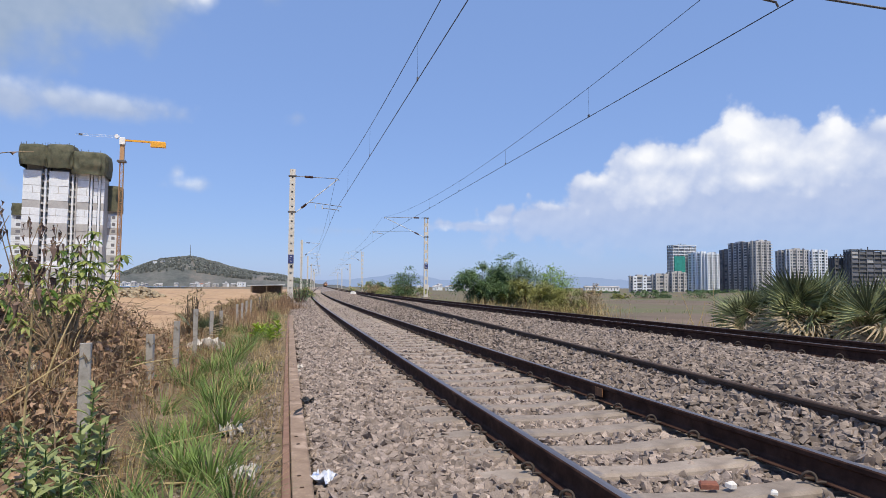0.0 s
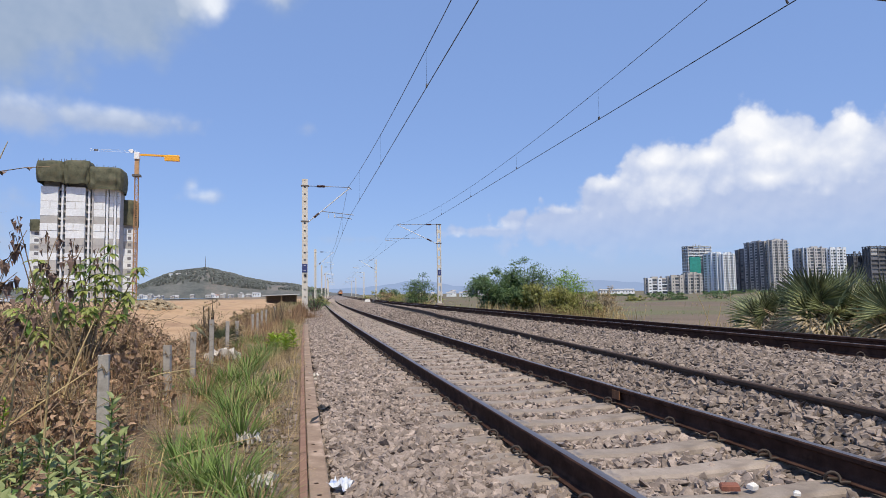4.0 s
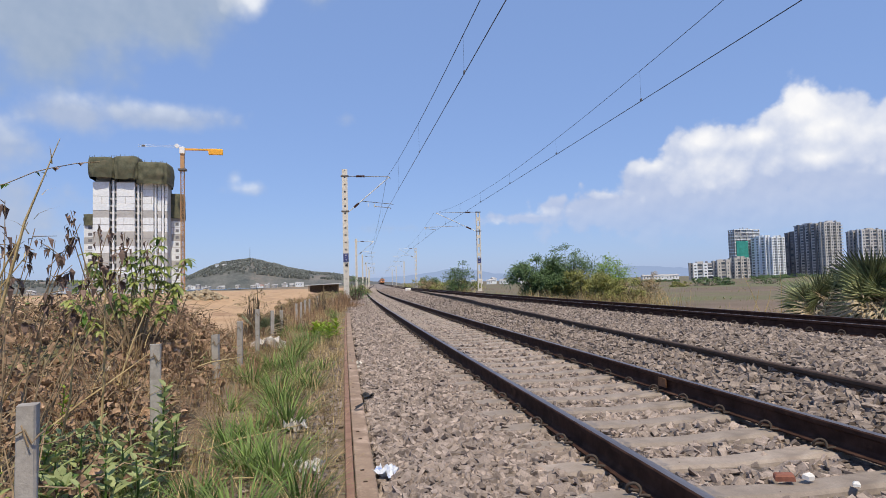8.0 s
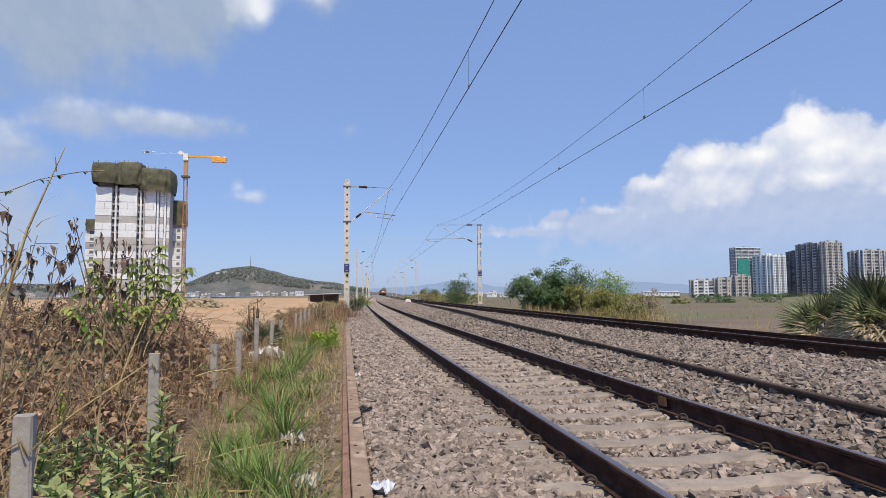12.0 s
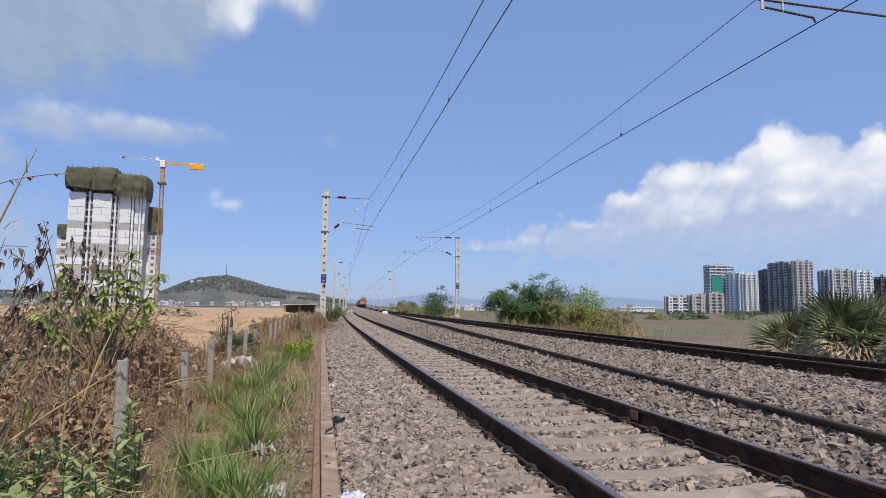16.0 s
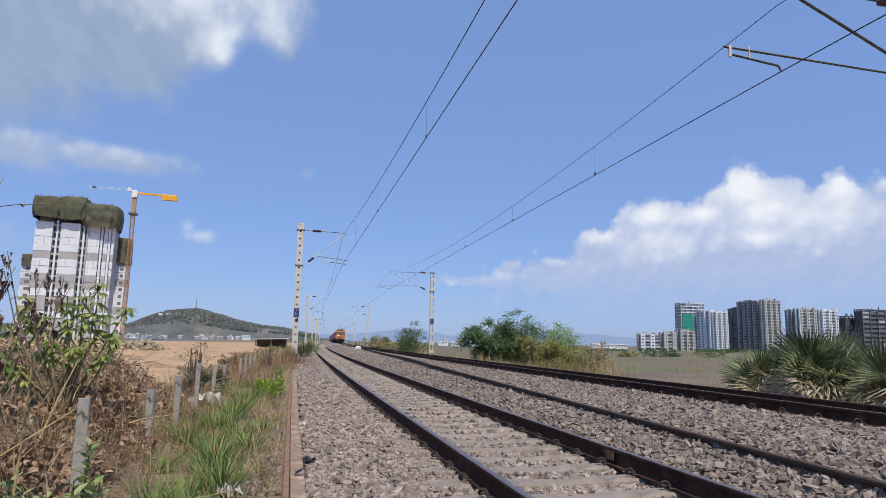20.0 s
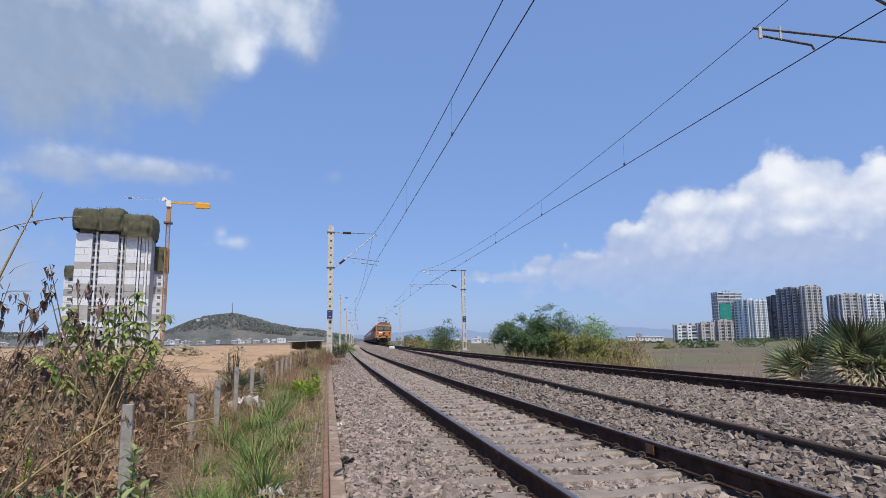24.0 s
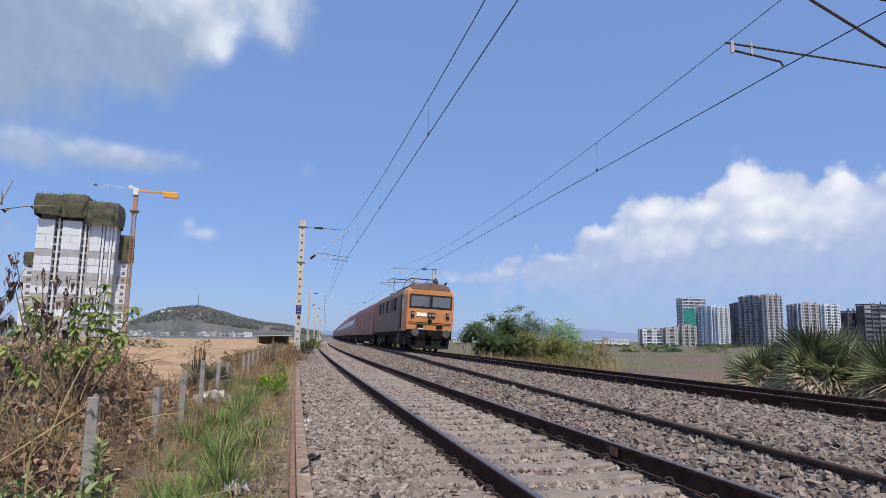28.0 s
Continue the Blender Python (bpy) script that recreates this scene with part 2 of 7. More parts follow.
SAND = surface("graded_sand", (0.4, 0.25, 0.135), (0.62, 0.44, 0.27), 0.22, 0.95, bump=0.8, fine=1.6, spots=(0.27, 0.165, 0.095), spot_scale=0.22, spot_at=0.56, depth=0.15)
GALV = surface("painted_mast_steel", (0.6, 0.57, 0.51), (0.74, 0.71, 0.65), 3, 0.6, 0.1, bump=0.15, fine=30, spots=(0.36, 0.27, 0.2), spot_scale=2.2, spot_at=0.66, depth=0.003)
IRON = surface("bracket_tube", (0.1, 0.09, 0.085), (0.2, 0.18, 0.165), 6, 0.6, 0.5, bump=0.15, fine=40, depth=0.002)
COPPER = plain("contact_wire", (0.035, 0.035, 0.042), 0.5, 0.4)
PORCELAIN = surface("insulator_glaze", (0.06, 0.03, 0.025), (0.1, 0.055, 0.045), 8, 0.25, bump=0)
SIGN = plain("sign_blue", (0.035, 0.05, 0.16), 0.5)
SIGN_MARK = plain("sign_white_bars", (0.75, 0.75, 0.75), 0.5)
BLACK = plain("black_paint", (0.015, 0.015, 0.016), 0.6)
POST = surface("fence_post_concrete", (0.27, 0.25, 0.23), (0.45, 0.43, 0.4), 6, 0.9, bump=0.5, fine=45, spots=(0.2, 0.17, 0.14), spot_scale=5, spot_at=0.62, depth=0.006)
WHITE = surface("whitewash", (0.72, 0.72, 0.7), (0.84, 0.83, 0.8), 5, 0.8, bump=0.2, fine=40, depth=0.003)
DRY = surface("dry_leaf", (0.17, 0.1, 0.062), (0.47, 0.325, 0.215), 5, 0.85, bump=0, island=0.6, through_light=0.12)
STRAW = surface("straw", (0.35, 0.255, 0.12), (0.57, 0.455, 0.24), 4, 0.8, bump=0, island=0.45, through_light=0.2)
TWIG = surface("dry_twig", (0.14, 0.1, 0.06), (0.35, 0.26, 0.16), 12, 0.9, bump=0, island=0.4)
GRASS = surface("green_grass", (0.085, 0.16, 0.036), (0.255, 0.36, 0.095), 2.2, 0.6, bump=0, island=0.45, through_light=0.35)
LEAF = surface("green_leaf", (0.05, 0.11, 0.022), (0.13, 0.24, 0.045), 3, 0.5, bump=0, island=0.45, through_light=0.35)
LEAF_PALE = surface("pale_leaf", (0.3, 0.38, 0.1), (0.52, 0.58, 0.22), 3, 0.55, bump=0, by_piece=0.35, through_light=0.5)
SHRIVEL = surface("shrivelled_leaf", (0.075, 0.05, 0.045), (0.22, 0.15, 0.12), 8, 0.9, bump=0, island=0.4)
BARK = surface("bark", (0.1, 0.07, 0.05), (0.2, 0.15, 0.11), 8, 0.9, bump=0.5, fine=30, depth=0.01)
PALM = surface("palm_leaf", (0.05, 0.08, 0.03), (0.34, 0.37, 0.19), 1.6, 0.4, bump=0, island=0.6, through_light=0.25)
PALM_PALE = surface("palm_bleached_leaf", (0.1, 0.14, 0.055), (0.36, 0.38, 0.2), 1.6, 0.45, bump=0, island=0.6, through_light=0.25)
PALM_DRY = surface("palm_dry_leaf", (0.3, 0.235, 0.15), (0.48, 0.4, 0.27), 2, 0.7, bump=0, island=0.4, through_light=0.2)
PAPER = surface("litter_paper", (0.6, 0.56, 0.5), (0.8, 0.77, 0.72), 10, 0.8, bump=0.3, fine=50, depth=0.004)


# ---------------------------------------------------------------- the plan
def bend(y):
    """How far the tracks have swung to the right at y."""
    return 0.0 if y < 0 else 2.2e-4 * y * y if y < 125 else 3.4375 + 0.055 * (y - 125)


def slope(y):
    return 0.0 if y < 0 else 4.4e-4 * y if y < 125 else 0.055


RAIL_A, RAIL_B, RAIL_D, RAIL_E = 1.788, 3.534, 7.08, 8.826      # rail centres across the line
HEAD_A, HEAD_B, HEAD_D, HEAD_E = 0.18, 0.19, 0.551, 0.470       # running level of each rail
NEAR_MID, FAR_MID = 2.66, 7.95
GRID = [i * 0.6 for i in range(-8, 60)] + [36 + i * 2.5 for i in range(0, 50)] + [160 + i * 12 for i in range(0, 62)]


def smooth_step(a, b, x):
    t = min(max((x - a) / (b - a), 0), 1)
    return t * t * (3 - 2 * t)


BED_LINE = [(-0.1, -0.3), (0.02, -0.06), (0.25, -0.03), (0.8, -0.015), (1.3, -0.025), (2.2, -0.03), (2.66, -0.03), (3.3, -0.03), (3.62, -0.01), (3.85, 0.06), (4.2, 0.16), (4.6, 0.24), (5.3, 0.32), (6.2, 0.35), (6.85, 0.355), (7.3, 0.34), (7.95, 0.31), (8.6, 0.275), (9.2, 0.25), (9.7, 0.2), (10.6, -0.2), (11.6, -0.6)]


def bed_z(u):
    """Height of the ballast across the line, u counted from the unbent plan."""
    for (x0, z0), (x1, z1) in zip(BED_LINE, BED_LINE[1:]):
        if u <= x1:
            return z0 + (z1 - z0) * max((u - x0) / (x1 - x0), 0)
    return BED_LINE[-1][1]


def brush_rise(x, y):
    """The low bank under the dried creepers, left of the fence."""
    d, az = math.hypot(x, y), math.degrees(math.atan2(x, y)) if y > 0 else -90
    return 0.82 * smooth_step(-8.5, -15.5, az) * smooth_step(3.8, 8.5, d) * (1 - smooth_step(14, 21, d)) * (1 + 0.22 * noise.noise((x * 0.6, y * 0.6, 5)))


def ground_z(x, y):
    """Height of the soil: a verge beside the bed, a sand plain beyond, a low field on the other side."""
    u = x - bend(min(y, 700))
    left = 0.0 - 0.36 * smooth_step(12, 34, y) * smooth_step(-2.2, -6, u) + 0.05 * noise.noise((x * 0.7, y * 0.7, 3))
    left += brush_rise(x, y) + 0.5 * math.exp(-((x + 5) / 3) ** 2 - ((y - 76) / 14) ** 2) * 1.6 + 0.7 * math.exp(-((x + 14) / 6) ** 2 - ((y - 62) / 7) ** 2)
    left += (0.6 * max(0.0, noise.noise((x * 0.2, y * 0.11, 8))) + 0.2 * noise.noise((x * 0.55, y * 0.4, 6)) + 0.08 * noise.noise((x * 1.6, y * 1.2, 2))) * smooth_step(18, 28, y) * smooth_step(-3.5, -8, u) * (1 - smooth_step(150, 300, y))
    left -= 1.2 * smooth_step(150, 600, y)
    right = 0.05 - 1.05 * smooth_step(10.6, 18, u) + 0.06 * noise.noise((x * 0.3, y * 0.3, 11)) - 2.2 * smooth_step(120, 500, x + 0.4 * y)
    under = -0.45
    if u < 0.16:
        return left
    if u > 10.9:
        return under + (right - under) * smooth_step(10.9, 12.4, u)
    return under


def steps(a, b, first, grow):
    out, d = [a], first
    while out[-1] < b:
        out.append(out[-1] + d)
        d *= grow
    return out


xs = sorted([-0.8 - s for s in steps(0, 2600, 0.35, 1.09)] + [-0.5, -0.2, 0.1, 0.22, 2, 4, 6, 8, 10] + [10.9 + s for s in steps(0, 2600, 0.35, 1.09)])
ys = [-s for s in reversed(steps(0, 400, 0.8, 1.3)[1:])] + steps(0, 4400, 0.5, 1.045)
shape = Shape()
for y in ys:
    for x in xs:
        xx = x + bend(min(max(y, 0), 700))
        shape.v.append((xx, y, ground_z(xx, y)))
zones = []
for j in range(len(ys) - 1):
    for i in range(len(xs) - 1):
        a = j * len(xs) + i
        shape.f.append((a, a + 1, a + len(xs) + 1, a + len(xs)))
        x, y, _ = shape.v[a]
        u = x - bend(min(y, 700))
        wob = noise.noise((x * 0.12, y * 0.12, 0)) * 3
        zones.append(1 if u < -3.2 + wob * 0.5 and 17 + wob < y < 420 and u > -0.42 * y - 40 else 2 if u > 13 + wob else 0)
FIELD = surface("dry_field", (0.115, 0.088, 0.062), (0.21, 0.155, 0.11), 0.12, 0.95, bump=0.6, fine=1.5, spots=(0.12, 0.13, 0.055), spot_scale=0.04, spot_at=0.5, depth=0.15)
ground = single("ground", shape, EARTH, "dry earth with sand plain and grassy field beside railway", "ground", kind="structure", smooth=True)
ground.data.materials.append(SAND)
ground.data.materials.append(FIELD)
ground.data.polygons.foreach_set("material_index", zones)

shape = Shape()
fine_line = sorted({round(u + d * k, 3) for (u, _), (n, _) in zip(BED_LINE, BED_LINE[1:]) for d, k in [((n - u) / 3, i) for i in range(3)]} | {BED_LINE[-1][0]})
for y in GRID:
    for u in fine_line:
        shape.v.append((u + bend(y), y, bed_z(u) - 0.035 + 0.025 * noise.noise((u * 2.2, y * 2.2, 0))))
n = len(fine_line)
shape.f = [(j * n + i, j * n + i + 1, (j + 1) * n + i + 1, (j + 1) * n + i) for j in range(len(GRID) - 1) for i in range(n - 1)]
ballast_bed = single("ballast_bed", shape, BED, "grey crushed stone ballast bed under two tracks", "ballast", kind="structure", smooth=True)


# ---------------------------------------------------------------- rails and sleepers
RAIL_PROFILE = [(-0.072, -0.18), (0.072, -0.18), (0.072, -0.169), (0.02, -0.155), (0.0085, -0.13), (0.0085, -0.055), (0.034, -0.04), (0.0345, -0.012), (0.027, -0.002), (0.0, 0.0), (-0.027, -0.002), (-0.0345, -0.012), (-0.034, -0.04), (-0.0085, -0.055), (-0.0085, -0.13), (-0.02, -0.155), (-0.072, -0.169)]


def stations(x, z, grid=GRID, tilt=0.0, dz=0.0):
    out = []
    for y in grid:
        s = slope(y)
        k = 1 / math.hypot(1, s)
        out.append(((x + bend(y), y, z + dz * y), (k, -s * k, tilt), (-tilt, 0, 1)))
    return out


def rail(name, x, z, parent, tilt=0.0):
    ob = part(name, Shape().sweep(RAIL_PROFILE, stations(x, z, tilt=tilt)), RAIL_SIDE, parent)
    ob.data.materials.append(RAIL_TOP)
    n = len(RAIL_PROFILE)
    ob.data.polygons.foreach_set("material_index", [1 if i % n in (8, 9) and i < n * (len(GRID) - 1) else 0 for i in range(len(ob.data.polygons))])
    return ob


def clip_shape():
    """A bent spring clip: a standing loop across the rail, a heel and a leg along it."""
    pts = [(-0.06, 0.07, 0.012), (-0.04, 0.05, 0.012)]
    for i in range(13):
        a = math.pi * (1.35 - 1.75 * i / 12)
        pts.append((0.01 + 0.033 * math.cos(a), 0.04 - 0.085 * i / 12, 0.039 + 0.031 * math.sin(a)))
    pts += [(0.0, -0.05, 0.02), (-0.05, -0.03, 0.016)]
    return Shape().tube(pts, 0.0105, 6)


CLIP_MESH = clip_shape().mesh("rail_clip", CLIP, True)
SLEEPER_SHAPE = Shape()
rows = []
for y, w, t in ((-1.375, 0.115, -0.012), (-1.1, 0.12, 0.0), (-0.5, 0.105, -0.012), (0, 0.095, -0.03), (0.5, 0.105, -0.012), (1.1, 0.12, 0.0), (1.375, 0.115, -0.012)):
    rows.append([(y, -w - 0.05, -0.2), (y, -w - 0.015, t - 0.02), (y, -w + 0.01, t), (y, w - 0.01, t), (y, w + 0.015, t - 0.02), (y, w + 0.05, -0.2)])
SLEEPER_SHAPE.add([p for r in rows for p in r], [(6 * j + i, 6 * j + 6 + i, 6 * j + 7 + i, 6 * j + 1 + i) for j in range(6) for i in range(5)] + [tuple(range(6)), tuple(36 + i for i in range(5, -1, -1))])
SLEEPER_MESH = SLEEPER_SHAPE.mesh("sleeper", CONCRETE)


def track(name, label, mid, level, tilt, first, clips_from, far_from, rails):
    t = thing(name, label, "railway track", "running lines")
    for x, z in rails:
        rail("rail", x, z, t, tilt)
    y = first
    rng = random.Random(5)
    rest = Shape()
    while y < 190:
        m = pose(mid + bend(y), y + rng.uniform(-0.015, 0.015), level + rng.uniform(-0.008, 0.004), 0, math.degrees(-tilt), -math.degrees(math.atan(slope(y))) + rng.uniform(-0.7, 0.7))
        if y < far_from:
            s = part("sleeper", SLEEPER_MESH, None, t, at=m)
            if y < clips_from:
                for x, z in rails:
                    for side in (-1, 1):
                        turn = 0 if side > 0 else 180
                        c = part("rail_clip", CLIP_MESH, None, s, at=pose(x - mid + side * 0.115, 0.03 * side + rng.uniform(-0.01, 0.01), 0.008, rng.uniform(-6, 6), rng.uniform(-8, 8), turn + rng.uniform(-9, 9)))
        else:
            rest.add([m @ Vector(p) for p in SLEEPER_SHAPE.v], SLEEPER_SHAPE.f)
        y += 0.62
    tagged(part("far_sleepers", rest, CONCRETE, t), "row of far concrete sleepers", kind="stuff")
    return t


near_track = track("near_track", "straight track on concrete sleepers with dark steel rails", NEAR_MID, 0.0, 0.0, -4.51, 26, 38, ((RAIL_A, HEAD_A), (RAIL_B, HEAD_B)))
far_track = track("far_track", "raised second track with dark rails in deep ballast", FAR_MID, 0.33, -0.0464, -4.46, 26, 38, ((RAIL_D, HEAD_D), (RAIL_E, HEAD_E)))
patch = part("rust_patch", Shape().box(-0.005, 0.003, -0.085, 0.085, -0.118, -0.022), RUST, near_track, "brown rust patch on rail web", at=pose(RAIL_B - 0.036, 6.57, HEAD_B - 0.012))

# an old rail lies along the verge, another on the ballast between the tracks
RAIL_FLANGE = surface("old_rail_edge", (0.2, 0.105, 0.07), (0.33, 0.2, 0.14), 6, 0.85, bump=0.4, fine=60, depth=0.003)
OLD = [(-0.085, -0.09), (-0.085, -0.012), (-0.078, 0.0), (-0.034, 0.004), (-0.029, -0.006), (-0.022, -0.006), (-0.016, 0.002), (0.098, -0.004), (0.11, -0.016), (0.112, -0.09)]
old_rail = thing("old_rail", "rusty brown old rail lying along the ballast edge", "old rail")
OLD_GRID = [i * 0.8 for i in range(-2, 35)]
part("web", Shape().sweep(OLD[5:] + [(-0.022, -0.09)], stations(0.085, 0.045, OLD_GRID)), RAIL_OLD, old_rail, "tan weathered face")
part("flange", Shape().sweep(OLD[:5] + [(-0.029, -0.09)], stations(0.085, 0.045, OLD_GRID)), RAIL_FLANGE, old_rail, "reddish rusty edge")
for i, y in enumerate((3.3, 4.05, 4.3, 5.15, 5.4, 6.5, 7.7, 8.0, 9.4, 11.2)):
    part("bolt_mark", Shape().box(-0.012, 0.014, -0.006, 0.006, 0, 0.005), RAIL_DARK, old_rail, at=pose(0.115 + 0.012 * (i % 2), y, 0.046))
line = [((4.345 + 0.038 * y + (0.6 * bend(y) if y > 25 else 0), y, 0.273 + 0.0084 * min(y, 30)), (1, -0.038, 0), (0, 0, 1)) for y in [i * 1.5 - 3 for i in range(48)]]
stored_rail = single("stored_rail", Shape().sweep(RAIL_PROFILE, line), RAIL_DARK, "dark rusty spare rail half buried in ballast between tracks", "spare rail")
marker = single("marker_stone", Shape().slab(-0.3, 0.3, -0.15, 0.15, -0.3, 0.3, 0.08), WHITE, "whitewashed marker stone between the tracks", "marker stone", at=pose(7.5, 71, 0.38, 0, 0, 4))


# ---------------------------------------------------------------- overhead line
def mast(x, y, z, height, width, reach, contact, catenary, label, laced, sign=True, past=False, low_at=None):
    """A lattice mast with its cantilever. reach: signed distance from mast to wires."""
    t = thing("catenary_mast", label, "catenary mast", "overhead line masts", at=pose(x, y, z, 0, 0, -math.degrees(math.atan(slope(y)))))
    h = width / 2
    for s in (-1, 1):
        a, b = (s * h - (0.09 if s > 0 else 0.02), s * h + (0.02 if s > 0 else 0.09)) if laced else (s * h - 0.045, s * h + 0.045)
        part("leg", Shape().box(a, b, -0.11, -0.09, 0, height).box(a, b, 0.09, 0.11, 0, height).box(s * h - 0.008, s * h + 0.008, -0.09, 0.09, 0, height), GALV, t)
    n = int(height / (0.42 if laced else 0.8))
    for i in range(n):
        a, b = height * i / n, height * (i + 1) / n
        if laced:
            part("web", Shape().box(-h + 0.07, h - 0.07, -0.006, 0.006, b - 0.12, b + 0.03), GALV, t)
            for yy in (-0.1, 0.1):
                part("web_plate", Shape().box(-h + 0.07, h - 0.07, yy - 0.006, yy + 0.006, a, b - 0.1), GALV, t)
            part("slot", Shape().tube([(-0.06, 0.0, b - 0.07), (0.06, 0.0, b + 0.0)], 0.025, 4), GALV, t)
        else:
            for yy in (-0.102, 0.102):
                part("batten", Shape().box(-h + 0.03, h - 0.03, yy - 0.006, yy + 0.006, a, a + 0.3), GALV, t)
    part("footing", Shape().slab(-0.34, 0.34, -0.3, 0.3, -0.6, 0.08, 0.05), CONCRETE, t)
    if sign:
        p = part("number_plate", Shape().box(-h - 0.01, h + 0.01, -0.135, -0.118, 2.72, 3.22), SIGN, t, "blue enamel plate with white bars")
        for k in range(3):
            part("plate_bar", Shape().box(-h + 0.08, h - 0.1 - 0.08 * (k % 2), -0.142, -0.136, 2.82 + k * 0.14, 2.845 + k * 0.14), SIGN_MARK, p)
        if laced:
            part("arrow_plate", Shape().add([(h * 0.7, -0.14, 2.66), (h * 0.7, -0.14, 2.42), (-h * 0.5, -0.14, 2.5)], [(0, 1, 2)]).add([(h * 0.7, -0.12, 2.66), (h * 0.7, -0.12, 2.42), (-h * 0.5, -0.12, 2.5)], [(2, 1, 0)]), BLACK, t, "black arrow plate")
    # beyond 65 m the paler paint stands in for haze on the brackets
    metal = IRON if y < 65 else GALV
    c, k = contact - z, catenary - z
    s = 1 if reach > 0 else -1
    root = s * h
    foot = c + 0.12 if low_at is None else low_at - z + 0.24
    part("clamp", Shape().box(-h - 0.09, h + 0.09, -0.13, 0.13, k + 0.02, k + 0.1), metal, t)
    part("clamp", Shape().box(-h - 0.09, h + 0.09, -0.13, 0.13, foot - 0.28, foot - 0.2), metal, t)
    tip = Vector((reach - s * 0.08, 0, k))
    part("stay_tube", Shape().tube([(root, 0, k + 0.06), tip + Vector((0, 0, 0.02))], 0.021, 6), metal, t)
    low = Vector((root + s * 0.1, 0, foot - 0.24))
    part("bracket_tube", Shape().tube([low, tip], 0.028, 6), GALV if y > 20 else metal, t)
    for a, b in (((root + s * 0.55, 0, k + 0.056), (root + s * 1.05, 0, k + 0.05)), (low.lerp(tip, 0.12), low.lerp(tip, 0.24))):
        a, b = Vector(a), Vector(b)
        pts = [a.lerp(b, i / 16) for i in range(17)]
        part("insulator", Shape().tube(pts, [0.09 if i % 2 else 0.05 for i in range(17)], 8), PORCELAIN, t, "brown ribbed insulator")
    reg = low.lerp(tip, 0.3) if low_at is None else Vector((root, 0, low.z - 0.02))
    arm = reach + s * 1.0 if past else reach - s * 1.0
    end = arm + s * 0.12 if past else reach + s * 0.15
    part("register_tube", Shape().tube([reg, (end, 0, c + 0.29)], 0.02, 6), metal, t)
    part("steady_arm", Shape().tube([(arm, 0, c + 0.17), (arm + (reach - arm) * 0.95, 0, c + 0.08), (reach, 0, c)], 0.02, 6), metal, t)
    part("drop_bracket", Shape().tube([(arm, 0, c + 0.32), (arm, 0, c + 0.12)], 0.032, 6), GALV, t)
    part("drop_bracket", Shape().tube([(arm - s * 0.38, 0, c + 0.36), (arm - s * 0.38, 0, c + 0.12)], 0.02, 6), GALV, t)
    part("hanger", Shape().tube([tip, (reach, 0, k - 0.12)], 0.02, 6), metal, t)
    return t


TAN = "cream-painted lattice steel mast carrying a wire bracket"
near_masts = [(y, 0.0 + bend(y)) for y in (38.0, 97.0, 150.0, 203.0, 256.0, 309.0)]
for y, x in near_masts:
    mast(x + (0.3 if y > 60 else 0), y, -0.1, 8.3, 0.29, 2.76, 5.78, 7.74, TAN + " beside shrubs", True, y < 60)
mast(11.45, 8.6, 0.1, 8.6, 0.36, -3.47, 6.04, 7.62, TAN + " over the far track", False, False, True, 6.28)
far_masts = [(58.0, 12.95, 4.05), (120.0, 14.3, 3.2), (190.0, 19.0, 3.2), (252.0, 22.0, 3.2), (314.0, 25.4, 3.2)]
for y, x, reach in far_masts:
    mast(x, y, 0.25, 7.6, 0.3, -reach, 6.12, 7.75, TAN + " with open battens", False, y < 60, True)


def overhead(name, label, mid, supports, contact_z, sag, carrier=0.0095):
    """Contact wire, catenary and droppers over one track. supports: (y, catenary height)."""
    t = thing(name, label, "overhead wire", "overhead lines")
    contact, cat = [], []
    for (y0, z0), (y1, z1) in zip(supports, supports[1:]):
        drops = 7
        for i in range(24):
            u = i / 24
            y = y0 + (y1 - y0) * u
            x = mid + bend(y0) + (bend(y1) - bend(y0)) * u
            cat.append((x, y, z0 + (z1 - z0) * u - 4 * sag * u * (1 - u)))
            contact.append((x, y, contact_z))
        for i in range(1, drops):
            u = (i - 0.0) / drops
            y = y0 + (y1 - y0) * u
            x = mid + bend(y0) + (bend(y1) - bend(y0)) * u
            part("dropper", Shape().tube([(x, y, contact_z), (x, y, z0 + (z1 - z0) * u - 4 * sag * u * (1 - u))], 0.0025, 4), COPPER, t)
            part("wire_clip", Shape().box(x - 0.012, x + 0.012, y - 0.04, y + 0.04, contact_z - 0.01, contact_z + 0.07), IRON, t)
    part("contact_wire", Shape().tube(contact, 0.0098, 5), COPPER, t)
    part("catenary_wire", Shape().tube(cat, carrier, 5), COPPER, t)
    return t


overhead("near_overhead_wire", "dark contact wire hung from a sagging catenary wire", 2.53, [(-20, 7.7)] + [(y, 7.72) for y, _ in near_masts], 5.78, 1.1)
overhead("far_overhead_wire", "dark contact wire and catenary over the far track", 7.98, [(-45, 7.4), (8.6, 7.25)] + [(y, 7.75) for y, _, _ in far_masts], 6.03, 0.95, 0.007)


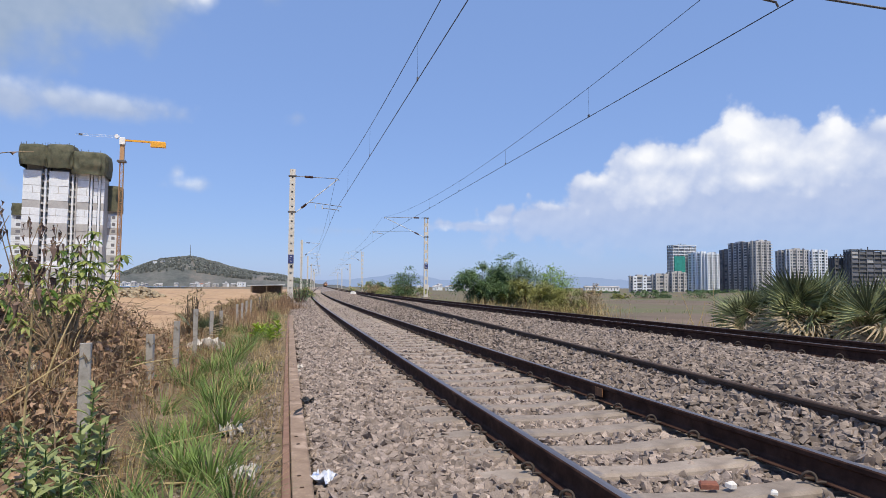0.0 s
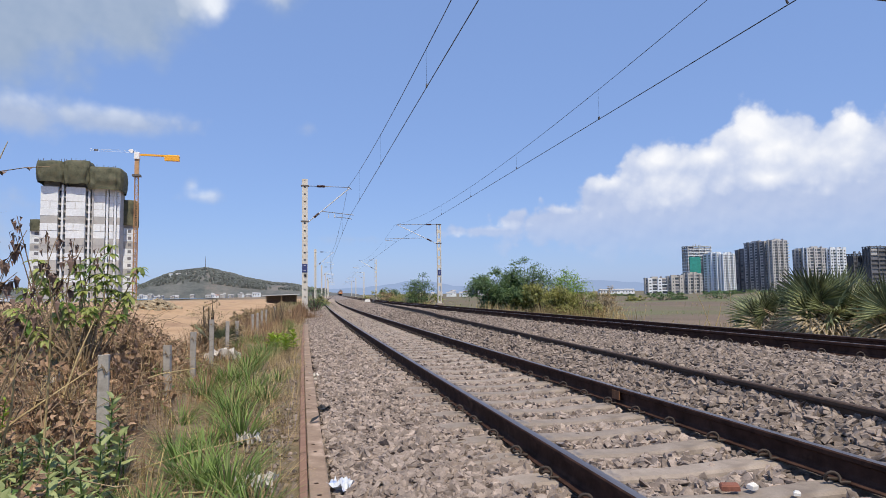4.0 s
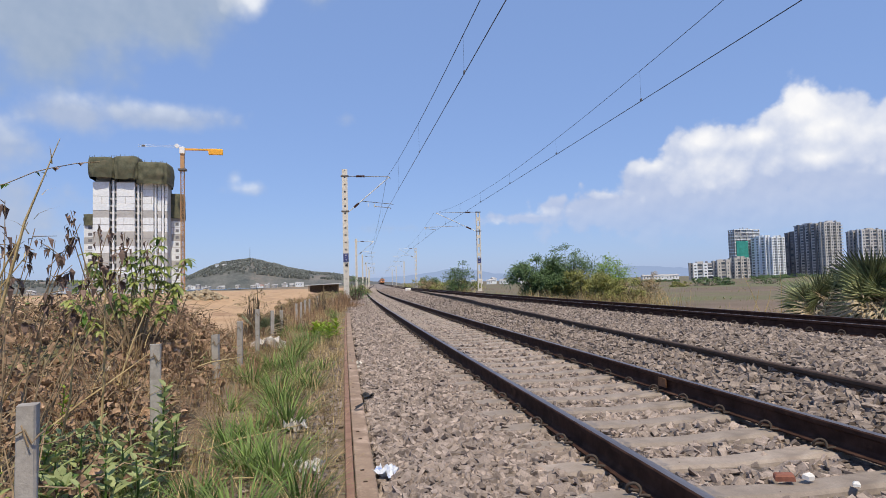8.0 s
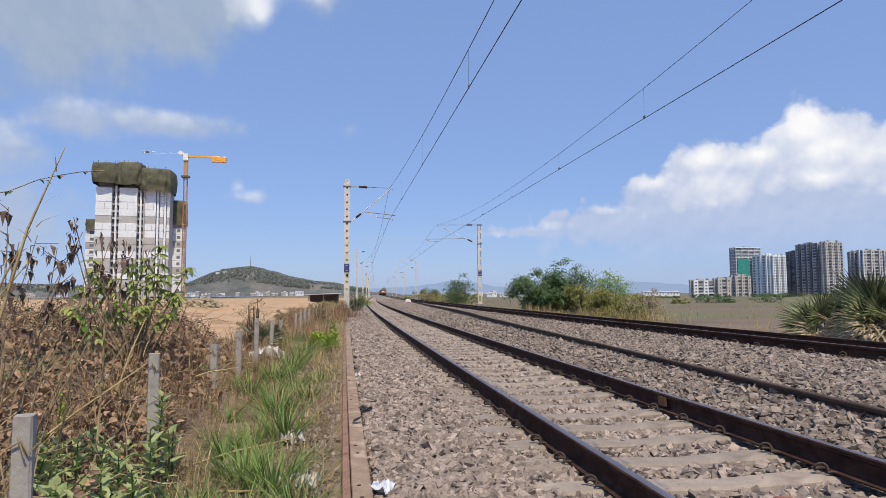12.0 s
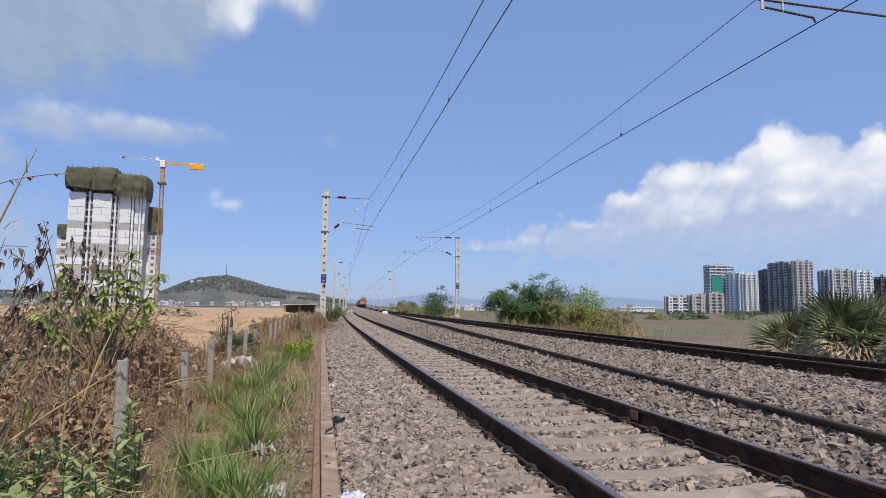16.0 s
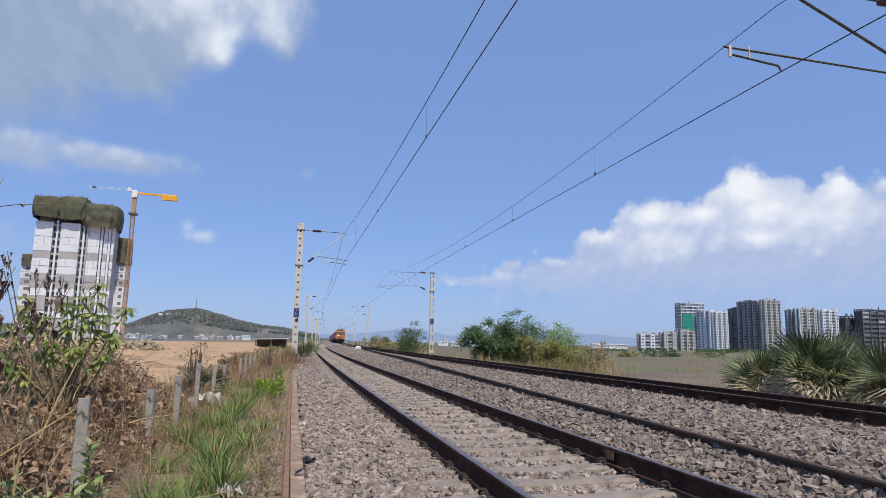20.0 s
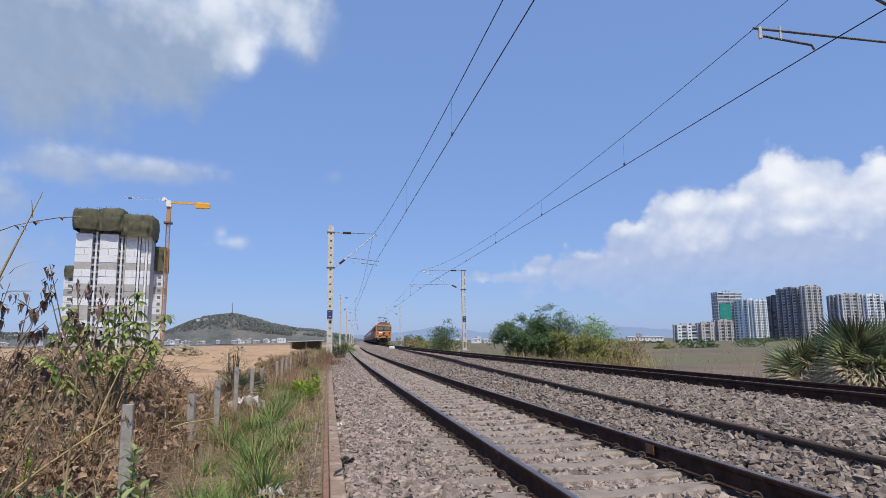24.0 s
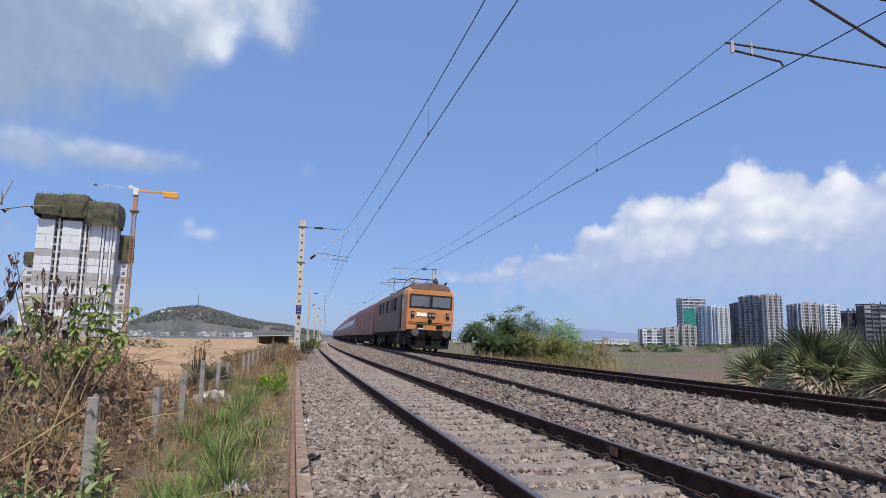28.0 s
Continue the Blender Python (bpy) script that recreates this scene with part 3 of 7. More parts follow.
# ---------------------------------------------------------------- distance: hill, towers, clouds
def ridge(name, points, y, depth, material, label, category, kind="", seed=0, rough=2.0, n=90):
    """A long hill: its crest runs through (x, height) points at distance y."""
    s = Shape()
    x0, x1 = points[0][0], points[-1][0]
    rowsn = 14
    for j in range(rowsn + 1):
        v = j / rowsn
        for i in range(n + 1):
            x = x0 + (x1 - x0) * i / n
            h = np.interp(x, [p[0] for p in points], [p[1] for p in points])
            k = math.sin(math.pi * min(v * 1.0, 1)) ** 0.8
            z = h * k + rough * k * noise.fractal((x * 0.02 + seed, v * 3, seed), 1.0, 2.0, 5)
            s.v.append((x, y + depth * (v - 0.5), z - 6 * (1 - k)))
    s.f = [(j * (n + 1) + i, j * (n + 1) + i + 1, (j + 1) * (n + 1) + i + 1, (j + 1) * (n + 1) + i) for j in range(rowsn) for i in range(n)]
    return single(name, s, material, label, category, kind=kind, smooth=True)


# bluish grey base colour carries the haze over the hill
SCRUB = surface("hazy_hill_scrub", (0.07, 0.085, 0.085), (0.15, 0.155, 0.15), 0.03, 0.95, bump=0.6, fine=0.12, spots=(0.2, 0.175, 0.155), spot_scale=0.009, spot_at=0.58, depth=3)
ridge("hill", [(-1300, 6), (-1050, 24), (-860, 30), (-700, 27), (-560, 22), (-470, 14), (-420, 12), (-331, 26), (-290, 48), (-262, 58), (-203, 65), (-150, 52), (-118, 42), (-60, 30), (-18, 27), (40, 14), (130, 0)], 1500, 420, SCRUB, "scrub-covered low hill with a radio mast on top", "hill", seed=2, rough=4, n=180)
crest = [(-1300, 6), (-1050, 24), (-860, 30), (-700, 27), (-560, 22), (-470, 14), (-420, 12), (-331, 26), (-290, 48), (-262, 58), (-203, 65), (-150, 52), (-118, 42), (-60, 30), (-18, 27), (40, 14)]
rng = random.Random(12)
woods = Shape()
for _ in range(3600):
    x, v = rng.uniform(-430, 60) if rng.random() < 0.75 else rng.uniform(-1200, -430), rng.uniform(0.14, 0.52)
    z = np.interp(x, [p[0] for p in crest], [p[1] for p in crest]) * math.sin(math.pi * v) ** 0.8
    r, h = rng.uniform(1.6, 3.6), rng.uniform(1.5, 3.6)
    if noise.noise((x * 0.012, v * 5, 3)) < -0.55 + 0.35 * rng.random():
        continue
    ring_of = [(x + r * math.cos(k * 1.05 + r) * rng.uniform(0.7, 1.2), 1500 + 420 * (v - 0.5) + r * math.sin(k * 1.05 + r)) for k in range(6)]
    woods.add([(a, b, z - 3) for a, b in ring_of] + [(x + (a - x) * 0.8, b, z + h * rng.uniform(0.5, 0.8)) for a, b in ring_of] + [(x, 1500 + 420 * (v - 0.5), z + h)],
              [(k, (k + 1) % 6, 6 + (k + 1) % 6, 6 + k) for k in range(6)] + [(6 + k, 6 + (k + 1) % 6, 12) for k in range(6)])
# leaf colour paled and greyed to include the same haze
HILL_TREES = surface("hazy_hill_leaves", (0.1, 0.115, 0.11), (0.175, 0.19, 0.172), 0.2, 0.95, bump=0.5, fine=0.8, island=0.4, depth=1.0)
single("hill_trees", woods, HILL_TREES, "dull green trees scattered over the hill", "trees", kind="stuff")
single("radio_mast", Shape().tube([(-205.7, 1490, 50), (-205.7, 1490, 91)], [0.9, 0.35], 5), IRON, "thin radio mast standing on the hilltop", "radio mast")
# black base; the distance haze is put in as pale blue emission
FAR_HAZE = bpy.data.materials.new("far_land_haze")
FAR_HAZE.use_nodes = True
FAR_HAZE.node_tree.nodes["Principled BSDF"].inputs["Base Color"].default_value = (0.0, 0.0, 0.0, 1)
FAR_HAZE.node_tree.nodes["Principled BSDF"].inputs["Roughness"].default_value = 1.0
FAR_HAZE.node_tree.nodes["Principled BSDF"].inputs["Specular IOR Level"].default_value = 0.0
FAR_HAZE.node_tree.nodes["Principled BSDF"].inputs["Emission Color"].default_value = (0.3, 0.4, 0.62, 1)
FAR_HAZE.node_tree.nodes["Principled BSDF"].inputs["Emission Strength"].default_value = 1.0
ridge("backdrop", [(-900, 0), (-300, 20), (100, 30), (420, 45), (640, 72), (760, 88), (900, 70), (1060, 44), (1400, 40), (1780, 66), (2000, 80), (2300, 60), (2700, 40), (3300, 0)], 4100, 300, FAR_HAZE, "hazy blue line of hills on the horizon", "far hills", kind="structure", seed=5, rough=10)

WALL_WHITE = surface("tower_white_cladding", (0.7, 0.76, 0.83), (0.82, 0.87, 0.93), 0.15, 0.8, bump=0.08, fine=1.0, spots=(0.5, 0.49, 0.46), spot_scale=0.12, spot_at=0.66, depth=0.05)
# wall colours greyed and blued; distance haze is mixed into these bases
WALL_GREY = surface("tower_bare_concrete", (0.38, 0.385, 0.395), (0.5, 0.5, 0.505), 0.3, 0.9, bump=0.3, fine=2, depth=0.05)
WALL_BEIGE = surface("tower_beige_wall", (0.42, 0.41, 0.4), (0.56, 0.545, 0.53), 0.2, 0.9, bump=0.2, fine=1.5, depth=0.05)
WALL_PALE = surface("tower_pale_wall", (0.43, 0.435, 0.45), (0.57, 0.57, 0.585), 0.2, 0.9, bump=0.2, fine=1.5, depth=0.05)
# dark walls; also puts shade into shaft walls and one tower's side
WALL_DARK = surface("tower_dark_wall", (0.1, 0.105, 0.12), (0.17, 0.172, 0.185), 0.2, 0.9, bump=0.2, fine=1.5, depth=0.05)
OPENING = plain("dark_opening", (0.15, 0.155, 0.18), 0.5)
GLASS = plain("window_glass", (0.06, 0.075, 0.095), 0.12)
NET = surface("green_safety_net", (0.06, 0.07, 0.045), (0.15, 0.15, 0.1), 0.35, 0.95, bump=0.6, fine=1.2, spots=(0.13, 0.12, 0.08), spot_scale=0.2, depth=0.3)
TEAL = surface("teal_safety_net", (0.02, 0.22, 0.2), (0.04, 0.36, 0.32), 0.3, 0.9, bump=0.3, fine=1, depth=0.2)
CRANE = surface("crane_steel", (0.36, 0.2, 0.1), (0.5, 0.3, 0.15), 1, 0.6, bump=0)
CRANE_YELLOW = plain("crane_yellow", (0.75, 0.36, 0.03), 0.5)
CRANE_WHITE = plain("crane_white", (0.75, 0.75, 0.75), 0.5)


def turned(x, y, z, facing):
    """A pose whose -y side looks towards the facing angle (degrees, 0: straight down -y)."""
    return pose(x, y, z, 0, 0, facing)


def tower_left():
    t = thing("apartment_tower", "unfinished white apartment tower wrapped in green netting on top", "building", "left towers", at=turned(-118.5, 380, -2, 6))
    storey, top = 4.05, 68.0
    # white bays and the recessed shafts between them, from one end to the other
    bays = [(-19.0, -10.7, 0.0, WALL_WHITE), (-10.7, -6.8, 2.6, None), (-6.8, 2.6, -0.3, WALL_WHITE), (2.6, 6.0, 2.8, None), (6.0, 6.7, -0.6, WALL_GREY), (6.7, 12.4, 0.4, WALL_WHITE), (12.4, 14.4, 2.4, None), (14.4, 16.4, 1.6, WALL_WHITE), (16.4, 18.0, 3.2, None), (18.0, 19.4, 2.9, WALL_WHITE)]
    part("core", Shape().box(-18.6, 19.2, 5.4, 22, 0, top + 1), WALL_GREY, t)
    for x0, x1, back, mat in bays:
        if mat is None:
            # shade inside the recessed shaft is put in as dark wall colour
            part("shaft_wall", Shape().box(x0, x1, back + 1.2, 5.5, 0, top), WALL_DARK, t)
            mid = (x0 + x1) / 2
            part("pier", Shape().box(mid - 0.5, mid + 0.5, back - 1.6, back + 1.3, 0, top - 2), WALL_WHITE, t)
            for k in range(int(top / storey)):
                z = k * storey + 2.2
                part("landing", Shape().box(x0, x1, back - 0.9, back + 1.3, z, z + 1.0), WALL_PALE, t)
                for a, b in ((x0 + 0.35, mid - 0.6), (mid + 0.6, x1 - 0.35)):
                    part("window", Shape().box(a, b, back + 1.05, back + 1.25, z + 1.1, z + 3.1), OPENING, t)
        else:
            for k in range(int(top / storey)):
                z = k * storey
                m = WALL_GREY if mat is WALL_WHITE and k in (11, 8, 7, 5, 4, 2, 1, 0) else mat
                part("wall_panel", Shape().slab(x0, x1, back + 0.12 * (k % 2), 5.5, z, z + storey - 0.18, 0.1), m, t)
                if x1 - x0 > 3 and k % 3 == 1:
                    part("stain", Shape().box(x0 + 1.2 + 0.25 * k, x0 + 1.45 + 0.25 * k, back - 0.02, back + 0.5, z - 0.5, z + 3.4), WALL_GREY, t, "grey run-off streak")
                part("floor_band", Shape().box(x0 + 0.1, x1 - 0.1, back + 0.12, 5.5, z + storey - 0.19, z + storey + 0.01), WALL_GREY, t)
    # billowing net round the top floors, in two bulges
    for x0, x1, z0, z1, seed in ((-21.3, -6.5, 67.0, 78.3, 1), (-8.5, 5.2, 66.2, 79.0, 3), (3.5, 20.9, 63.5, 76.0, 2)):
        s = Shape()
        nu, nv = 56, 12
        for j in range(nv + 1):
            v = j / nv
            for i in range(nu):
                a = 2 * math.pi * i / nu
                bulge = 1 + 0.07 * math.sin(v * math.pi) + 0.03 * math.sin(a * 14) * math.sin(v * math.pi) + 0.07 * noise.noise((math.cos(a) * 3, math.sin(a) * 3 + seed, v * 3))
                px = (x0 + x1) / 2 + (x1 - x0) / 2 * bulge * math.copysign(abs(math.cos(a)) ** 0.45, math.cos(a))
                py = 9 + 12.5 * bulge * math.copysign(abs(math.sin(a)) ** 0.45, math.sin(a))
                s.v.append((px, py, z0 + (z1 - z0) * v + 0.8 * noise.noise((px * 0.25, py * 0.25, v * 2 + seed))))
        s.f = [(j * nu + i, j * nu + (i + 1) % nu, (j + 1) * nu + (i + 1) % nu, (j + 1) * nu + i) for j in range(nv) for i in range(nu)] + [tuple(nv * nu + i for i in range(nu))]
        part("safety_net", s, NET, t, "dull green safety net", True)
        for k in range(9):
            px = x0 + (x1 - x0) * (k + 0.5 + 0.3 * math.sin(k * 2.1 + seed)) / 9
            part("scaffold_pole", Shape().tube([(px, -2.2, z1 - 3), (px, -2.2, z1 + 0.9 + 0.5 * math.sin(k * 3.7))], 0.13, 4), IRON, t)
    return t


def tower_behind(x, y, w, top, net_h, facing, label):
    t = thing("apartment_tower", label, "building", "left towers", at=turned(x, y, -2, facing))
    for k in range(int(top / 4.05)):
        part("wall_panel", Shape().slab(-w / 2, w / 2, 0, 14, k * 4.05, k * 4.05 + 3.85, 0.1), WALL_WHITE if k % 4 else WALL_GREY, t)
        for j in range(2):
            a = -w / 2 + w * (0.18 + 0.45 * j)
            part("window", Shape().box(a, a + w * 0.18, -0.06, 0.3, k * 4.05 + 1.1, k * 4.05 + 2.9), OPENING, t)
    s = Shape().box(-w / 2 + 0.3, w / 2 - 0.3, 0.4, 13.5, 0, top)
    part("core", s, WALL_GREY, t)
    s = Shape()
    nu = 32
    for j in range(7):
        for i in range(nu):
            a = 2 * math.pi * i / nu
            b = 1.0 + 0.06 * noise.noise((math.cos(a) * 3 + x, math.sin(a) * 3, j * 0.5))
            s.v.append((w * 0.58 * b * math.copysign(abs(math.cos(a)) ** 0.5, math.cos(a)), 7 + 8.5 * b * math.copysign(abs(math.sin(a)) ** 0.5, math.sin(a)), top - 1 + net_h * j / 6))
    s.f = [(j * nu + i, j * nu + (i + 1) % nu, (j + 1) * nu + (i + 1) % nu, (j + 1) * nu + i) for j in range(6) for i in range(nu)] + [tuple(6 * nu + i for i in range(nu))]
    part("safety_net", s, NET, t, "brownish safety net", True)
    return t


tower_left()
tower_behind(-100.5, 402, 10, 47, 15, 6, "grey-white unfinished tower behind the netted one")
tower_behind(-151, 420, 13, 45, 7, 6, "pale unfinished tower with netted top floor")


def tower_crane():
    t = thing("tower_crane", "tall orange lattice tower crane beside the unfinished tower", "crane", at=pose(-90.5, 383, -2, 0, 0, 4))
    for sx, sy in ((-1, -1), (1, -1), (1, 1), (-1, 1)):
        part("mast_leg", Shape().tube([(sx * 0.95, sy * 0.95, 0), (sx * 0.95, sy * 0.95, 74)], 0.16, 4), CRANE, t)
    s = Shape()
    for k in range(30):
        z = k * 2.46
        for a, b in (((-0.95, -0.95), (0.95, -0.95)), ((0.95, -0.95), (0.95, 0.95)), ((0.95, 0.95), (-0.95, 0.95)), ((-0.95, 0.95), (-0.95, -0.95))):
            if k % 2:
                a, b = b, a
            s.tube([(*a, z), (*b, z + 2.46)], 0.1, 4)
            s.tube([(*a, z), (*b, z)], 0.08, 4)
    tagged(part("mast_lacing", s, CRANE, t), "orange lacing bars", kind="stuff")
    part("platform", Shape().box(-2.2, 2.2, -2.2, 2.2, 72.0, 73.0), IRON, t)
    part("slewing_tower", Shape().box(-1.1, 1.1, -1.1, 1.1, 73.0, 84.0), CRANE, t)
    part("cab", Shape().slab(-1.4, 1.4, -1.8, 1.4, 82.0, 86.0, 0.3), CRANE_WHITE, t)
    part("counter_jib", Shape().box(1, 17, -0.6, 0.6, 84.2, 85.2), CRANE_YELLOW, t)
    part("counterweight", Shape().slab(14.5, 22.5, -1.3, 1.3, 81.9, 85.3, 0.6), CRANE_YELLOW, t, "yellow counterweight block")
    s = Shape()
    for k in range(10):
        x = -1 - k * 2.3
        s.tube([(x, 0, 85.8), (x - 1.15, 0, 86.9)], 0.035, 4).tube([(x - 1.15, 0, 86.9), (x - 2.3, 0, 85.8)], 0.035, 4)
    s.tube([(-1, 0, 85.8), (-24, 0, 85.8)], 0.06, 4).tube([(-1, 0, 86.9), (-24, 0, 86.9)], 0.05, 4)
    part("jib", s, CRANE_WHITE, t, "thin white lattice jib")
    part("winch", Shape().lathe([(1.2, -0.7), (1.2, 0.7)], 10, pose(-3.0, 0, 86.6, 90)), CRANE_WHITE, t)
    part("hook_block", Shape().box(-22, -20.2, -0.4, 0.4, 85.9, 86.8), IRON, t)
    return t


tower_crane()


def block(left, corner, right, y, top, wall, label, columns, storeys, base=-3.0, trim=None, gaps=0.5, balcony=False, bare=False, side_wall=None):
    """A block of flats seen on two faces. left, corner, right: bearings (x over y) of its edges; y: distance of the near corner; top: roof height."""
    x = corner * y
    w, depth = right * y - x, max(x / left - y, 8.0)
    height = top - base
    t = thing("apartment_block", label, "building", "city blocks across the field", at=pose(x, y, base))
    sh = height / storeys
    if bare:
        part("core", Shape().box(1.0, w - 1.0, 1.3, depth - 1.0, 0, height - 1.5), wall, t)
        r = random.Random(int(w * 10))
        for k in range(storeys):
            for i in range(columns):
                if r.random() < 0.35:
                    part("infill", Shape().box(w * i / columns + 0.5, w * (i + 1) / columns - 0.3, 0.9, 1.4, k * sh + 0.3, (k + r.choice((0.5, 1.0))) * sh), WALL_GREY if r.random() < 0.3 else OPENING, t)
        for _ in range(5):
            xx = r.uniform(0.1, 0.9) * w
            part("roof_prop", Shape().box(xx - 0.25, xx + 0.25, 1, 2, height, height + r.uniform(1.0, 3.5)), wall, t)
        for k in range(storeys + 1):
            part("floor_slab", Shape().box(0, w, 0, depth, k * sh - 0.35, k * sh + 0.35), trim or wall, t)
        for i in range(columns + 1):
            xx = 0.6 + (w - 1.2) * i / columns
            part("column", Shape().box(xx - 0.45, xx + 0.45, 0.15, 1.1, 0, height), wall, t)
        for i in range(1, 4):
            yy = depth * i / 3 - 0.6
            part("column", Shape().box(0.15, 1.1, yy - 0.45, yy + 0.45, 0, height), wall, t)
        return t
    height -= 1.2
    sh = height / storeys
    r = random.Random(int(y * 7 + w))
    part("wall", Shape().box(0.4, w - 0.4, 1.5, depth, 0, height), wall, t)
    cw = w / columns
    for i in range(columns):
        a = cw * i
        bay = i % 2 == 0 or columns < 3
        if bay:
            part("bay", Shape().box(a + cw * 0.06, a + cw * 0.94, 0, 1.6, 0, height + r.choice((0.6, 1.2, 2.4))), trim or wall, t)
        for k in range(storeys):
            z = k * sh
            if bay:
                part("window", Shape().box(a + cw * (0.5 - gaps * 0.4), a + cw * (0.5 + gaps * 0.4), -0.12, 0.4, z + sh * 0.35, z + sh * 0.8), OPENING if (i + k) % 3 else GLASS, t)
            else:
                part("window", Shape().box(a + cw * 0.02, a + cw * 0.98, 1.3, 1.7, z + sh * 0.3, z + sh * 0.95), GLASS if r.random() < 0.5 else OPENING, t)
                if balcony or k % 2:
                    part("balcony", Shape().box(a - cw * 0.04, a + cw * 1.04, -0.7 if balcony else 0.3, 1.6, z, z + sh * 0.3), trim or wall, t)
    rows_side = max(2, int(depth / 6.5))
    dw = depth / rows_side
    for j in range(rows_side):
        for k in range(storeys):
            part("window", Shape().box(0.25, 0.8, dw * (j + 0.3), dw * (j + 0.8), (k + 0.28) * sh, (k + 0.85) * sh), OPENING if r.random() < 0.7 else GLASS, t)
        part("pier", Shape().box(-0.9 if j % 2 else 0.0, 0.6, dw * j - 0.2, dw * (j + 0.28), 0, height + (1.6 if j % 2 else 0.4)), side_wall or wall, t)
    part("parapet", Shape().box(0.2, w - 0.2, 1.3, depth + 0.3, height, height + 1.2), wall, t)
    part("roof_room", Shape().box(w * 0.3, w * 0.6, depth * 0.3, depth * 0.7, height + 1.2, height + 2.6), wall, t)
    part("water_tank", Shape().lathe([(1.3, 0), (1.3, 1.2), (0.6, 1.6)], 10, pose(w * 0.8, depth * 0.5, height + 1.2)), OPENING, t)
    return t


# bearings of the edges, and the distance and height of each block
block(0.5924, 0.6013, 0.6397, 560, 13.2, WALL_BEIGE, "low beige block of flats with white balconies", 4, 5, trim=WALL_WHITE, gaps=0.5)
block(0.6363, 0.6477, 0.6730, 566, 14.9, WALL_BEIGE, "low tan block of flats", 3, 5, gaps=0.3)
block(0.6684, 0.6811, 0.7114, 572, 17.8, WALL_BEIGE, "low brown-grey block of flats", 5, 6, gaps=0.4, trim=WALL_BEIGE)
shell = block(0.6707, 0.6834, 0.7327, 610, 48.9, WALL_GREY, "unfinished grey tower with open floors", 4, 15, bare=True, trim=WALL_WHITE)
part("safety_net", Shape().slab(1.4, 15.0, -0.9, -0.3, 21.0, 39.6, 0.2), TEAL, shell, "teal safety net")
block(0.7138, 0.7422, 0.7529, 585, 39.8, WALL_WHITE, "white apartment tower with grey side windows", 2, 15, gaps=0.3)
block(0.7481, 0.7553, 0.7817, 578, 38.7, WALL_WHITE, "bright white apartment tower with stacked balconies", 5, 15, balcony=True, trim=WALL_WHITE, gaps=0.5)
block(0.7805, 0.7999, 0.8158, 600, 44.6, WALL_DARK, "dark unfinished apartment tower", 3, 15, gaps=0.5)
# side_wall: the left face's shade is painted on with the dark wall
block(0.7999, 0.8441, 0.8578, 566, 51.2, WALL_PALE, "tall grey apartment tower with dark shade-coloured side", 2, 18, gaps=0.35, side_wall=WALL_DARK)
block(0.8503, 0.8615, 0.8980, 556, 51.6, WALL_PALE, "tall beige apartment tower with stacked balconies", 6, 18, gaps=0.4, trim=WALL_PALE, balcony=True, side_wall=WALL_BEIGE)
block(0.9044, 0.9196, 0.9299, 575, 42.9, WALL_GREY, "narrow grey apartment block", 2, 13, gaps=0.5)
block(0.9260, 0.9376, 0.9870, 565, 44.2, WALL_BEIGE, "beige apartment tower with white end wall", 6, 14, gaps=0.4, trim=WALL_PALE, side_wall=WALL_WHITE)
block(0.9778, 0.9909, 1.0280, 560, 43.0, WALL_WHITE, "white apartment tower with open balconies", 5, 14, gaps=0.5, balcony=True, trim=WALL_WHITE)
block(1.0253, 1.0440, 1.0710, 560, 37.1, WALL_DARK, "dark building shell under construction", 3, 9, bare=True, trim=WALL_DARK)
block(1.0642, 1.0846, 1.2534, 545, 44.0, WALL_DARK, "long dark building shell under construction", 9, 10, bare=True, trim=WALL_DARK)
block(1.2534, 1.2753, 1.4964, 530, 40.1, WALL_GREY, "long grey unfinished building", 12, 10, bare=True, trim=WALL_DARK)


